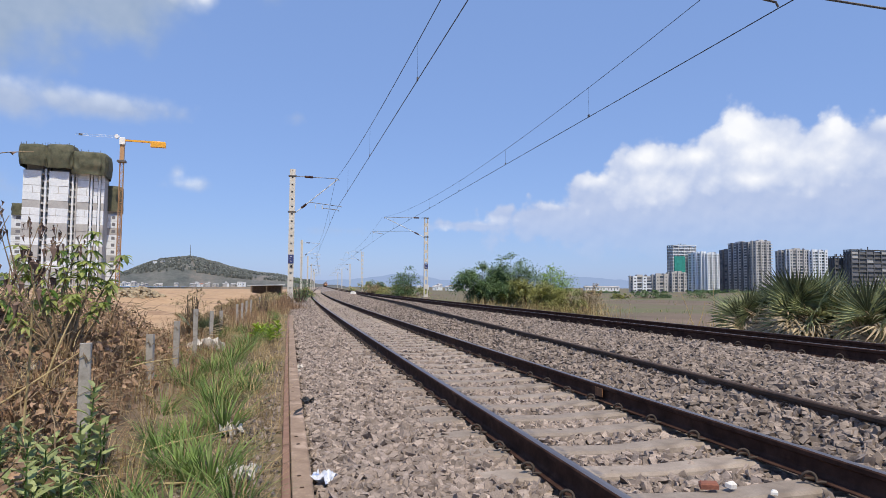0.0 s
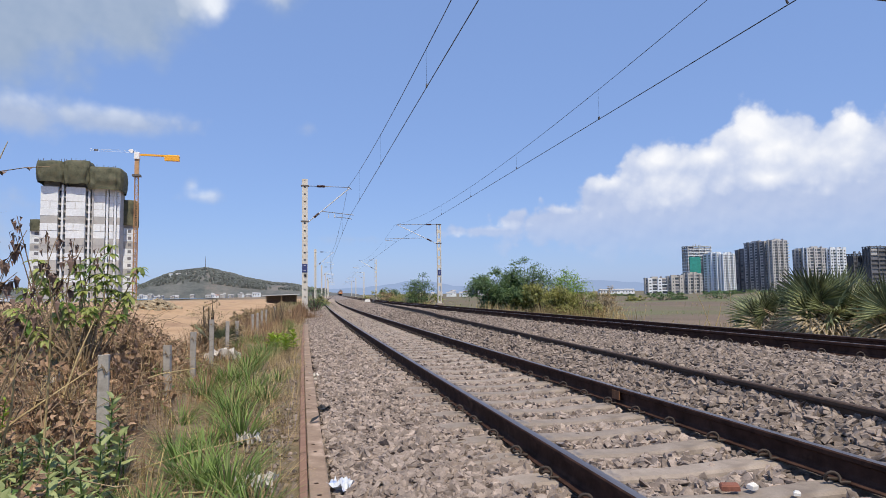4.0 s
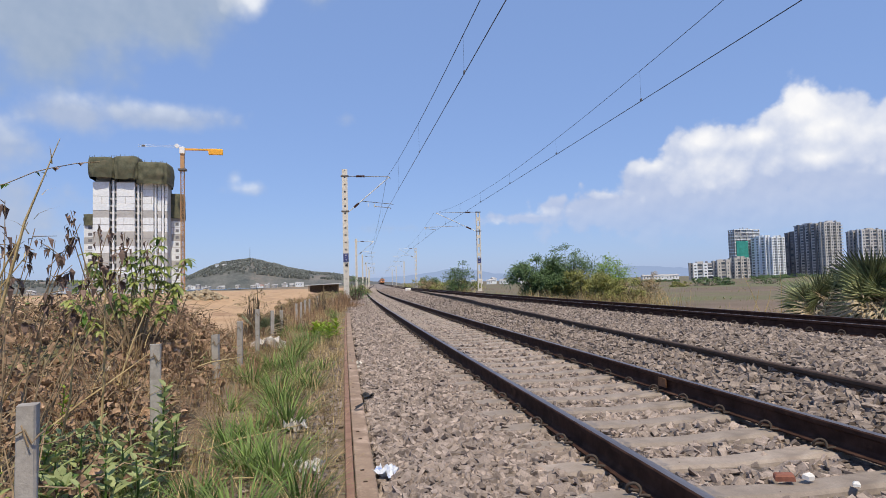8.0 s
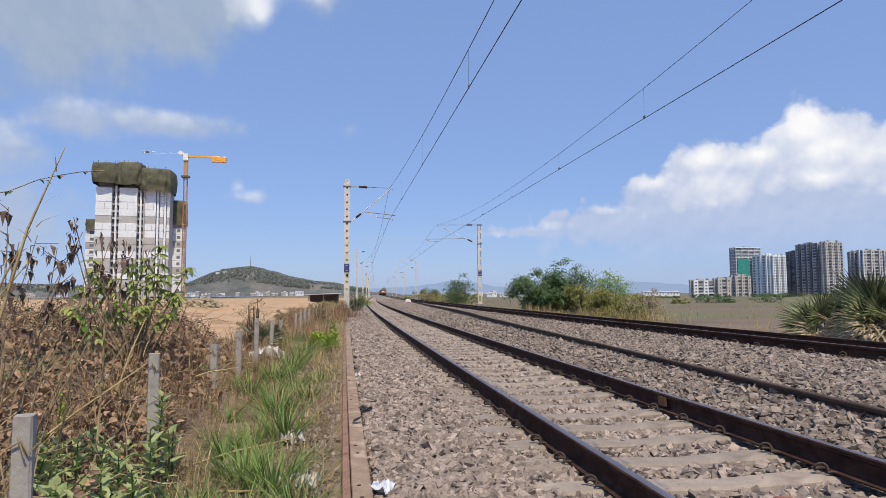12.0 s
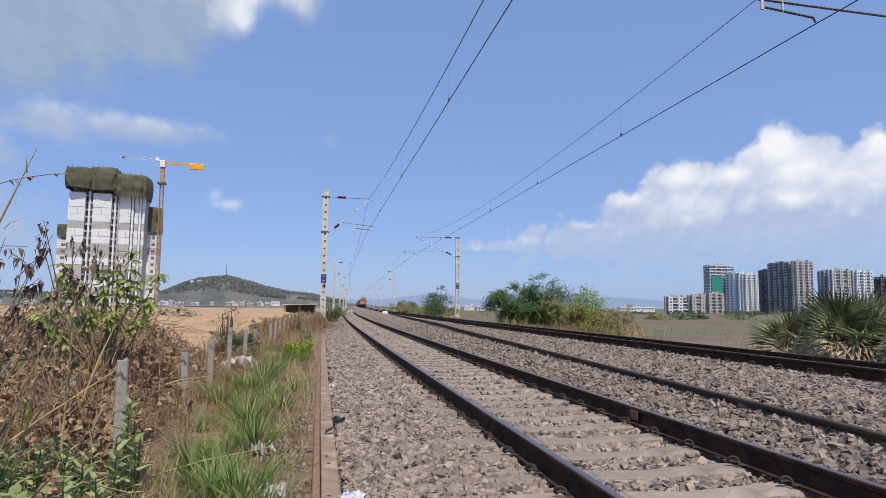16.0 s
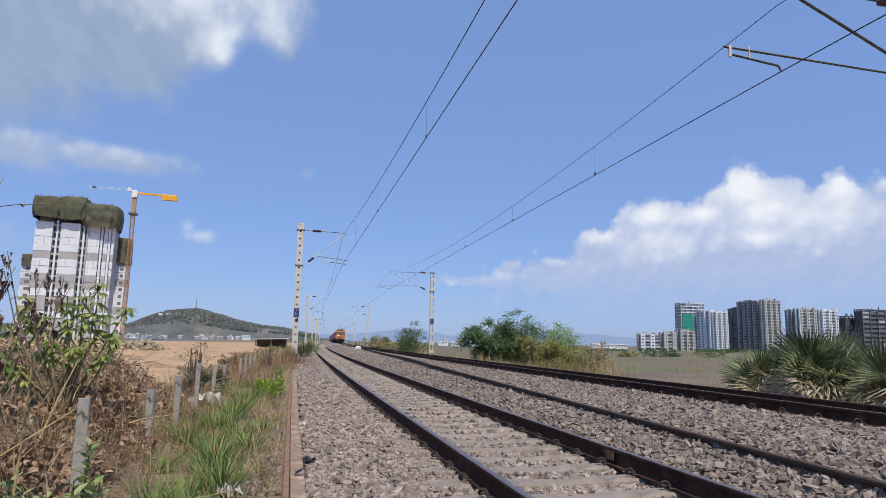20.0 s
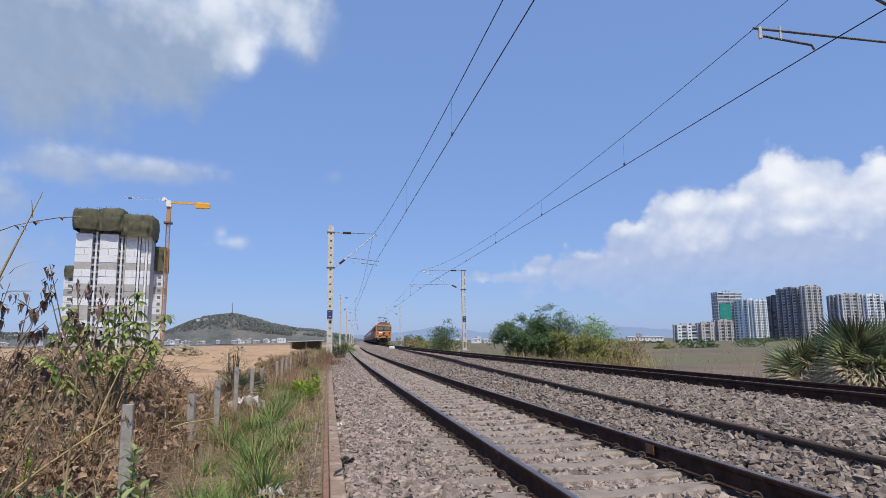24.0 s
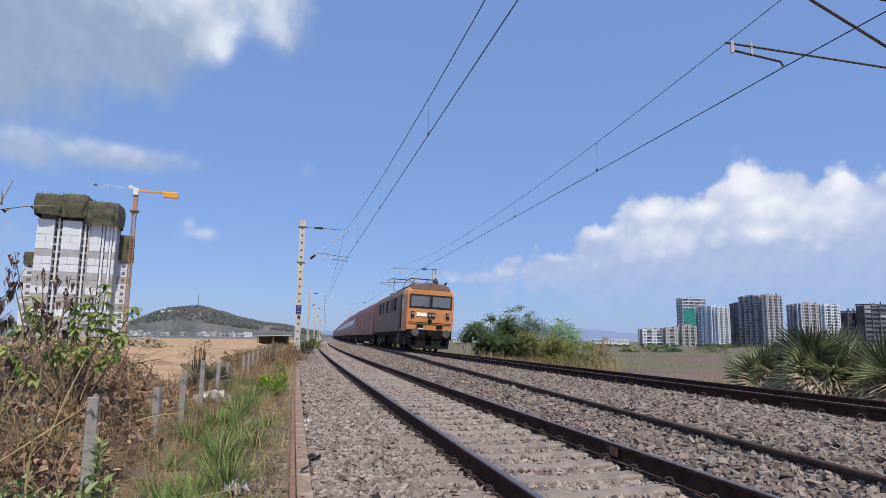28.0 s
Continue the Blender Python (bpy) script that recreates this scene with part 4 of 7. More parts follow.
# ---------------------------------------------------------------- clouds
def cloud_material(name, blobs, lights, cut, soft, bright, dim, seed, most=1.0, base=(2.0, 5.0), warp=0.55, scale=0.42, lit_by=0.28, lean=(-0.3, 0.5)):
    """Cloud cover over a patch of sky laid out in degrees: blobs broken into billows by noise; lights are the sunlit heads."""
    m = bpy.data.materials.new(name)
    m.use_nodes = True
    t = m.node_tree
    n, link = t.nodes, t.links.new
    n.remove(n["Principled BSDF"])
    uv = n.new("ShaderNodeUVMap")

    def math_node(op, *values, clamp=False):
        x = n.new("ShaderNodeMath")
        x.operation, x.use_clamp = op, clamp
        for sock, v in zip(x.inputs, values):
            if hasattr(v, "links"):
                link(v, sock)
            else:
                sock.default_value = v
        return x.outputs[0]

    def place(offset):
        x = n.new("ShaderNodeVectorMath")
        x.operation = "ADD"
        x.inputs[1].default_value = (*offset, 0)
        link(uv.outputs[0], x.inputs[0])
        return x.outputs[0]

    def union(at, forms, blend):
        total = None
        for cx, cy, rx, ry, weight in forms:
            mp = n.new("ShaderNodeMapping")
            mp.inputs["Location"].default_value = (-cx / rx, -cy / ry, 0)
            mp.inputs["Scale"].default_value = (1 / rx, 1 / ry, 0)
            link(at, mp.inputs["Vector"])
            ln = n.new("ShaderNodeVectorMath")
            ln.operation = "LENGTH"
            link(mp.outputs[0], ln.inputs[0])
            d = math_node("MULTIPLY", math_node("SUBTRACT", 1.0, ln.outputs["Value"]), weight)
            total = d if total is None else math_node("SMOOTH_MAX", total, d, blend)
        return total

    def billow(at):
        """Rounded heads at two sizes and a little wisp."""
        shift = n.new("ShaderNodeVectorMath")
        shift.operation = "ADD"
        shift.inputs[1].default_value = (0, 0, seed)
        link(at, shift.inputs[0])
        total = None
        for size, amount in ((scale, 1.0), (scale * 2.3, 0.45), (scale * 5.0, 0.16), (scale * 10.0, 0.07)):
            v = n.new("ShaderNodeTexVoronoi")
            v.feature = "SMOOTH_F1"
            v.inputs["Scale"].default_value, v.inputs["Smoothness"].default_value = size, 0.7
            link(shift.outputs[0], v.inputs["Vector"])
            d = math_node("MULTIPLY", math_node("SUBTRACT", 0.42, v.outputs["Distance"]), amount)
            total = d if total is None else math_node("ADD", total, d)
        w = n.new("ShaderNodeTexNoise")
        w.inputs["Scale"].default_value, w.inputs["Detail"].default_value, w.inputs["Roughness"].default_value = scale * 1.6, 5, 0.5
        link(shift.outputs[0], w.inputs["Vector"])
        return math_node("MULTIPLY", math_node("ADD", total, math_node("MULTIPLY", math_node("SUBTRACT", w.outputs["Fac"], 0.5), 0.5)), warp)

    here = place((0, 0))
    heads = billow(here)
    thick = math_node("ADD", union(here, blobs, 0.25), heads)
    cover = n.new("ShaderNodeMapRange")
    cover.interpolation_type = "SMOOTHSTEP"
    cover.inputs["From Min"].default_value, cover.inputs["From Max"].default_value = cut, cut + soft
    link(thick, cover.inputs["Value"])
    # sunlit heads and grey undersides are mixed into the emission colour
    slope_light = math_node("MULTIPLY", math_node("SUBTRACT", heads, billow(place(lean))), lit_by * 4)
    sunlit = math_node("ADD", math_node("MULTIPLY", union(here, lights, 0.5), 1.15), math_node("MULTIPLY", heads, 1.1))
    sunlit = math_node("MINIMUM", math_node("MAXIMUM", sunlit, 0.0), 0.85)
    shade = math_node("ADD", sunlit, math_node("ADD", slope_light, 0.12), clamp=True)
    mx = n.new("ShaderNodeMix")
    mx.data_type = "RGBA"
    link(shade, mx.inputs[0])
    mx.inputs[6].default_value, mx.inputs[7].default_value = (*dim, 1), (*bright, 1)
    em = n.new("ShaderNodeEmission")
    link(mx.outputs[2], em.inputs["Color"])
    tr = n.new("ShaderNodeBsdfTransparent")
    ms = n.new("ShaderNodeMixShader")
    split = n.new("ShaderNodeSeparateXYZ")
    link(uv.outputs[0], split.inputs[0])
    foot = n.new("ShaderNodeMapRange")
    foot.interpolation_type = "SMOOTHSTEP"
    foot.inputs["From Min"].default_value, foot.inputs["From Max"].default_value = base
    foot.inputs["To Max"].default_value = most
    link(split.outputs[1], foot.inputs["Value"])
    link(math_node("MULTIPLY", cover.outputs[0], foot.outputs[0]), ms.inputs[0])
    link(tr.outputs[0], ms.inputs[1])
    link(em.outputs[0], ms.inputs[2])
    link(ms.outputs[0], n["Material Output"].inputs["Surface"])
    return m


def cloud(name, az0, az1, el0, el1, distance, material, label):
    """A patch of the sky dome, from az0 to az1 (clockwise from +y) and el0 to el1 degrees."""
    s, uvs = Shape(), []
    na, ne = 40, 20
    for j in range(ne + 1):
        for i in range(na + 1):
            a, e = az0 + (az1 - az0) * i / na, el0 + (el1 - el0) * j / ne
            s.v.append((distance * math.sin(radians(a)) * math.cos(radians(e)), distance * math.cos(radians(a)) * math.cos(radians(e)), distance * math.sin(radians(e))))
            uvs.append((a, e))
    s.f = [(j * (na + 1) + i, j * (na + 1) + i + 1, (j + 1) * (na + 1) + i + 1, (j + 1) * (na + 1) + i) for j in range(ne) for i in range(na)]
    me = s.mesh(name, material, True)
    layer = me.uv_layers.new(name="sky_degrees")
    for loop in me.loops:
        layer.data[loop.index].uv = uvs[loop.vertex_index]
    ob = single(name, me, None, label, "cloud", "clouds")
    return ob


# ---------------------------------------------------------------- clouds in the sky
LEFT_FORMS = [(-24, 23.0, 11, 8.0, 1), (-15, 24.6, 7.5, 6.0, 1), (-9.6, 26.2, 4.4, 4.2, 0.9), (-38, 22, 12, 10, 1), (-1.6, 25.4, 2.2, 1.9, 0.3), (-4.2, 29.0, 4.8, 4.0, 0.6), (-6.5, 30.5, 5, 5, 0.9), (-20, 33, 18, 7, 1)]
LEFT_LIGHTS = [(-7.2, 25.2, 3.4, 3.8, 0.9), (-9, 29, 9, 4.5, 0.9), (-21.5, 30, 10, 4.5, 0.8), (-15, 29.5, 11, 4.5, 0.8), (-3, 28, 5, 5, 0.6)]
WISP_FORMS = [(-15, 14.3, 8, 1.5, 0.6), (-21.5, 14.0, 5, 2.2, 0.65), (-28, 11, 6, 3.4, 0.65), (-27, 5.5, 8, 5.0, 0.6), (-8.2, 8.5, 2.1, 1.0, 0.38), (-9.1, 9.4, 0.9, 1.1, 0.34), (0.6, 14.8, 1.2, 0.7, 0.25), (4.5, 5.0, 5, 0.6, 0.2)]
WISP_LIGHTS = [(-15.5, 15.2, 8, 1.3, 0.5), (-21.5, 15.4, 4, 1.5, 0.5), (-28, 12.4, 5, 1.6, 0.4), (-8.4, 9.0, 2.2, 1.5, 0.9)]
RIGHT_FORMS = [(24.5, 6.3, 4.2, 1.6, 0.7), (28.4, 7.6, 3.6, 3.0, 0.9), (31.8, 8.6, 3.4, 4.0, 1), (35.5, 8.2, 4.0, 4.2, 1), (40.0, 9.6, 3.8, 5.3, 1), (42.3, 9.4, 3.2, 4.6, 1), (44.2, 8.4, 2.6, 3.8, 1), (46.4, 9.2, 2.2, 4.8, 1), (50, 9.0, 3.2, 5.0, 1), (55, 9.5, 5, 6, 1), (62, 8.5, 7, 5, 1), (34, 5.4, 15, 2.8, 0.5), (46, 5.2, 13, 3.0, 0.5), (16.6, 5.6, 4.0, 0.7, 0.28), (19.4, 6.3, 1.3, 0.9, 0.35)]
RIGHT_LIGHTS = [(39.6, 13.2, 3.6, 2.6, 1), (41.5, 11.4, 4.0, 2.2, 0.8), (36.2, 11.2, 3.2, 1.4, 0.8), (32.2, 11.2, 3.0, 1.6, 0.9), (28.2, 9.6, 2.6, 1.2, 0.8), (46.6, 12.6, 2.0, 2.2, 1), (50.3, 12.8, 2.2, 1.6, 1), (41.0, 9.0, 2.6, 1.0, 0.75), (46, 9.4, 2.0, 0.9, 0.5), (24.5, 7.4, 2.6, 0.8, 0.5), (56, 14, 5, 2.5, 0.9), (18, 6.1, 3, 0.6, 0.5), (14.5, 5.3, 1.5, 0.5, 0.5), (33, 9.2, 6, 2.6, 0.45), (44, 10.5, 9, 3, 0.5)]
cloud("cloud_left", -52, 12, 3, 52, 4300, cloud_material("cloud_left_cover", LEFT_FORMS, LEFT_LIGHTS, -0.18, 0.62, (0.84, 0.89, 0.97), (0.27, 0.37, 0.54), 3.0, 0.92, (2, 7), 0.42, 0.3, 0.09, (-0.5, -0.3)), "broad grey cloud bank with white rims")
cloud("cloud_wisp", -50, 12, 0, 20, 4320, cloud_material("cloud_wisp_cover", WISP_FORMS, WISP_LIGHTS, -0.02, 0.5, (0.8, 0.86, 0.95), (0.38, 0.46, 0.63), 6.0, 0.75, (-1, 5), 0.26, 0.55, 0.08, (-0.3, 0.4)), "thin pale cloud shreds below the grey bank")
cloud("cloud_right", 8, 80, 2, 34, 4350, cloud_material("cloud_right_cover", RIGHT_FORMS, RIGHT_LIGHTS, -0.1, 0.2, (0.93, 0.95, 0.99), (0.4, 0.5, 0.75), 9.0, 0.97, (0.5, 8.0), 0.44, 0.42, 0.1, (-0.25, 0.5)), "tall white cumulus cloud bank over the city")

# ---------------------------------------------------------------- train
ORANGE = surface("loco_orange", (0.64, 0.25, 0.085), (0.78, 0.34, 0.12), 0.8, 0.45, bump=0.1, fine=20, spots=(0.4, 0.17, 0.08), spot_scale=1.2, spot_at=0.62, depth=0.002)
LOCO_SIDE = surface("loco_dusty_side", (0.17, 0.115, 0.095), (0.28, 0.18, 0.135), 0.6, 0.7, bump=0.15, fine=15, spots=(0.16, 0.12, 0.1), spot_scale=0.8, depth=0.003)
COACH_RED = surface("coach_red", (0.2, 0.045, 0.04), (0.3, 0.08, 0.065), 0.5, 0.5, bump=0.1, fine=10, spots=(0.26, 0.1, 0.08), spot_scale=0.7, depth=0.003)
COACH_GREY = surface("coach_grey", (0.26, 0.25, 0.25), (0.38, 0.36, 0.35), 0.5, 0.55, bump=0.1, fine=10, depth=0.003)
UNDER = surface("underframe_dirt", (0.007, 0.006, 0.0055), (0.02, 0.017, 0.015), 3, 0.9, bump=0.3, fine=12, depth=0.01, spec=0.15)
STEEL_GREY = surface("dusty_steel", (0.09, 0.078, 0.07), (0.19, 0.165, 0.145), 2, 0.7, 0.2, bump=0.2, fine=20, depth=0.003)
# grey-blue base colour includes the sky's reflection on the train's glass
SCREEN = plain("train_glass_with_reflection", (0.15, 0.168, 0.185), 0.08)
# weak emission added to the white number board
BOARD_GLOW = glow("number_board_glow", (1.0, 0.95, 0.85), 0.35)
LAMP_OFF = plain("lamp_lens", (0.3, 0.28, 0.25), 0.2)
train = []


def ring(y, w, top, bottom=1.18):
    """One cross-section of a vehicle's shell."""
    return [(-w + 0.04, y, bottom), (-w, y, bottom + 0.5), (-w, y, top - 0.62), (-w + 0.09, y, top - 0.32), (-w * 0.78, y, top - 0.13), (-w * 0.4, y, top - 0.02), (0, y, top), (w * 0.4, y, top - 0.02), (w * 0.78, y, top - 0.13), (w - 0.09, y, top - 0.32), (w, y, top - 0.62), (w, y, bottom + 0.5), (w - 0.04, y, bottom)]


def loft(rings):
    s, n = Shape(), len(rings[0])
    s.add([p for r in rings for p in r], [(j * n + i, j * n + (i + 1) % n, (j + 1) * n + (i + 1) % n, (j + 1) * n + i) for j in range(len(rings) - 1) for i in range(n)] + [tuple(range(n - 1, -1, -1)), tuple((len(rings) - 1) * n + i for i in range(n))])
    return s


WHEEL_MESH = Shape().lathe([(0.1, -0.09), (0.48, -0.06), (0.56, -0.07), (0.575, -0.03), (0.545, 0.0), (0.54, 0.07), (0.45, 0.07), (0.16, 0.05), (0.12, 0.1)], 20, pose(0, 0, 0, 0, 90)).mesh("wheel", UNDER)


def bogie(parent, y, axles, length):
    b = part("bogie", Shape().box(-1.12, -0.98, -length / 2, length / 2, 0.45, 0.82).box(0.98, 1.12, -length / 2, length / 2, 0.45, 0.82).box(-1.0, 1.0, -0.3, 0.3, 0.5, 0.8), UNDER, parent, at=pose(0, y, 0))
    for a in axles:
        for s in (-1, 1):
            part("wheel", WHEEL_MESH, None, b, at=pose(s * 0.85, a, 0.545, 0, 0, 0 if s > 0 else 180))
            part("axle_box", Shape().slab(s * 1.2 - 0.1, s * 1.2 + 0.1, a - 0.18, a + 0.18, 0.36, 0.74, 0.05), STEEL_GREY, b)
            part("spring", Shape().tube([(s * 1.16, a + 0.34, 0.5), (s * 1.16, a + 0.34, 1.1)], 0.09, 8), STEEL_GREY, b)
    return b


def locomotive():
    t = thing("electric_locomotive", "dusty orange electric locomotive with raised pantograph", "locomotive")
    cab = loft([ring(0.0, 1.44, 3.95, 1.3), ring(0.05, 1.5, 4.0, 1.28), ring(0.35, 1.54, 4.1, 1.2), ring(1.75, 1.55, 4.18)])
    part("cab", cab, ORANGE, t, "bright orange driving cab")
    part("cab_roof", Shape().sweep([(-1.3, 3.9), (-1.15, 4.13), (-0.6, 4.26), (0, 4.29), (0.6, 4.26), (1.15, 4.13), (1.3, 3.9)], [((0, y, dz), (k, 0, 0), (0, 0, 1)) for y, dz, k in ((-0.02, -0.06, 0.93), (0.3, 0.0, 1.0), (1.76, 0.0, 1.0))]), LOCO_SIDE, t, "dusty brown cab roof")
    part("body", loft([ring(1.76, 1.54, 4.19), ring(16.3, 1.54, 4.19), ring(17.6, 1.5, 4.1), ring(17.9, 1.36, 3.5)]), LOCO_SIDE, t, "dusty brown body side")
    part("skirt", Shape().slab(-1.4, 1.4, 0.1, 1.7, 0.9, 1.32, 0.03), UNDER, t)
    for s in (-1, 1):
        w = part("windscreen", Shape().box(s * 0.68 - 0.58, s * 0.68 + 0.58, -0.018, 0.03, 2.74, 3.4), SCREEN, t, "windscreen with reflection in its pale colour")
        part("screen_frame", Shape().box(s * 0.68 - 0.63, s * 0.68 + 0.63, -0.03, 0.02, 2.68, 2.74).box(s * 0.68 - 0.63, s * 0.68 + 0.63, -0.03, 0.02, 3.4, 3.46).box(s * 0.68 - 0.63, s * 0.68 - 0.58, -0.03, 0.02, 2.74, 3.4).box(s * 0.68 + 0.58, s * 0.68 + 0.63, -0.03, 0.02, 2.74, 3.4), BLACK, w)
        part("wiper", Shape().tube([(s * 0.66, -0.05, 2.64), (s * 0.4, -0.05, 2.84)], 0.016, 4), BLACK, w)
        part("marker_lamp", Shape().slab(s * 1.12 - 0.11, s * 1.12 + 0.11, -0.05, 0.05, 2.02, 2.42, 0.02), BLACK, t)
        part("lamp_lens", Shape().lathe([(0.075, 0), (0.075, 0.05)], 12, pose(s * 1.12, -0.05, 2.28, 90)), LAMP_OFF, t)
        part("side_window", Shape().box(s * 1.55 - 0.02, s * 1.55 + 0.02, 0.85, 1.45, 2.6, 3.25), SCREEN, t)
        # flat black panel; the door recess's shade is given by its colour
        part("cab_door", Shape().box(s * 1.55 - 0.025, s * 1.55 + 0.025, 1.95, 2.6, 1.35, 3.55), BLACK, t, "dark cab door recess")
        part("handrail", Shape().tube([(s * 1.6, 1.88, 1.4), (s * 1.6, 1.88, 2.9)], 0.02, 5), STEEL_GREY, t)
        part("buffer", Shape().lathe([(0.12, 0.0), (0.12, 0.35), (0.14, 0.38), (0.23, 0.5), (0.24, 0.55)], 16, pose(s * 0.98, 0.0, 1.12, 90)), STEEL_GREY, t, "round steel buffer")
        for k, y in enumerate((4.6, 6.1, 8.8, 11.4, 13.4)):
            part("side_grille", Shape().box(s * 1.55 - 0.02, s * 1.55 + 0.03, y, y + (0.95 if k % 2 else 0.7), 2.6, 3.5), BLACK if k in (1, 3) else UNDER, t)
        part("step", Shape().box(s * 1.5 - 0.12, s * 1.5 + 0.05, 1.95, 2.6, 0.55, 0.6).box(s * 1.5 - 0.12, s * 1.5 + 0.05, 1.95, 2.6, 0.9, 0.95), STEEL_GREY, t)
        part("sand_box", Shape().slab(s * 1.3 - 0.15, s * 1.3 + 0.15, 3.0, 3.5, 0.35, 1.1, 0.05), STEEL_GREY, t)
    part("screen_surround", Shape().box(-1.37, 1.37, -0.004, 0.03, 2.62, 3.5), BLACK, t, "black windscreen surround")
    part("number_board", Shape().slab(-0.86, -0.24, -0.05, 0.02, 2.14, 2.34, 0.02), BOARD_GLOW, t, "white number board with faint glow")
    h = part("headlight", Shape().slab(-0.16, 0.32, -0.06, 0.02, 2.06, 2.4, 0.02), BLACK, t)
    for x in (-0.03, 0.19):
        part("lamp_lens", Shape().lathe([(0.09, 0), (0.09, 0.04)], 12, pose(x, -0.06, 2.23, 90)), LAMP_OFF, h)
    part("emblem", Shape().lathe([(0.1, 0), (0.14, 0.0), (0.1, 0.04)], 10, pose(0.0, -0.01, 1.84, 90)), UNDER, t)
    for x in (-0.62, 0.62):
        part("front_step", Shape().slab(x - 0.2, x + 0.2, -0.1, 0.02, 1.42, 1.62, 0.03), UNDER, t)
    part("white_plate", Shape().box(-0.72, -0.42, -0.12, -0.1, 1.32, 1.4), SIGN_MARK, t)
    part("front_rail", Shape().tube([(-1.35, -0.06, 1.74), (1.35, -0.06, 1.74)], 0.025, 5), UNDER, t)
    part("buffer_beam", Shape().slab(-1.42, 1.42, -0.06, 0.5, 0.75, 1.3, 0.04), UNDER, t)
    part("coupler", Shape().slab(-0.2, 0.2, -0.5, 0.2, 0.92, 1.22, 0.06), UNDER, t)
    part("cow_catcher", Shape().add([(-1.35, 0.1, 0.85), (1.35, 0.1, 0.85), (1.2, -0.3, 0.18), (0, -0.5, 0.15), (-1.2, -0.3, 0.18), (-1.35, 0.3, 0.85), (1.35, 0.3, 0.85), (1.2, 0.0, 0.18), (0, -0.2, 0.15), (-1.2, 0.0, 0.18)], [(0, 4, 3, 2, 1), (5, 6, 7, 8, 9), (0, 5, 9, 4), (4, 9, 8, 3), (3, 8, 7, 2), (2, 7, 6, 1), (1, 6, 5, 0)]), UNDER, t)
    for x in (-0.75, -0.45, 0.45, 0.75):
        part("brake_hose", Shape().tube([(x, -0.08, 1.1), (x, -0.22, 0.95), (x + 0.03, -0.2, 0.6)], 0.03, 5), BLACK, t)
    part("underframe", Shape().box(-1.4, 1.4, 0.5, 17.5, 0.95, 1.25).box(-1.1, 1.1, 6.6, 11.2, 0.32, 1.0), UNDER, t)
    bogie(t, 3.6, (-1.9, 0.0, 1.9), 5.2)
    bogie(t, 14.2, (-1.9, 0.0, 1.9), 5.2)
    for y, up in ((4.0, 0.35), (14.0, 1.22)):
        z = 4.2
        p = part("pantograph", Shape().box(-0.7, 0.7, y - 0.8, y + 0.8, z + 0.2, z + 0.26), STEEL_GREY, t, "folding pantograph")
        for s in (-1, 1):
            part("arm", Shape().tube([(s * 0.45, y - 0.7, z + 0.25), (s * 0.4, y + 0.9, z + 0.25 + up * 0.5), (s * 0.5, y - 0.2, z + 0.25 + up)], 0.028, 5), STEEL_GREY, p)
            part("foot", Shape().tube([(s * 0.6, y - 0.6, z - 0.1), (s * 0.6, y - 0.6, z + 0.24)], 0.06, 6).tube([(s * 0.6, y + 0.6, z - 0.1), (s * 0.6, y + 0.6, z + 0.24)], 0.06, 6), PORCELAIN, p)
        part("contact_strip", Shape().tube([(-1.05, y - 0.2, z + 0.1 + up), (-0.8, y - 0.2, z + 0.29 + up), (0.8, y - 0.2, z + 0.29 + up), (1.05, y - 0.2, z + 0.1 + up)], 0.035, 5).tube([(-0.8, y - 0.5, z + 0.28 + up), (0.8, y - 0.5, z + 0.28 + up)], 0.03, 5), STEEL_GREY, p)
    part("horn", Shape().lathe([(0.12, 0), (0.2, 0.25), (0.05, 0.5)], 10, pose(0.4, 0.9, 4.15)), BLACK, t)
    part("roof_aerial", Shape().tube([(1.05, 1.0, 4.05), (1.05, 1.0, 4.35), (1.15, 0.9, 4.42)], 0.06, 6), BLACK, t)
    part("roof_gear", Shape().slab(-0.6, 0.6, 6.5, 9.5, 4.15, 4.5, 0.08).tube([(-0.5, 5.5, 4.5), (-0.5, 12.5, 4.5)], 0.04, 5), UNDER, t)
    for y in (5.6, 6.2, 10.4, 11.6):
        part("roof_insulator", Shape().tube([(-0.5, y, 4.1), (-0.5, y, 4.5)], 0.09, 8), PORCELAIN, t)
    return t


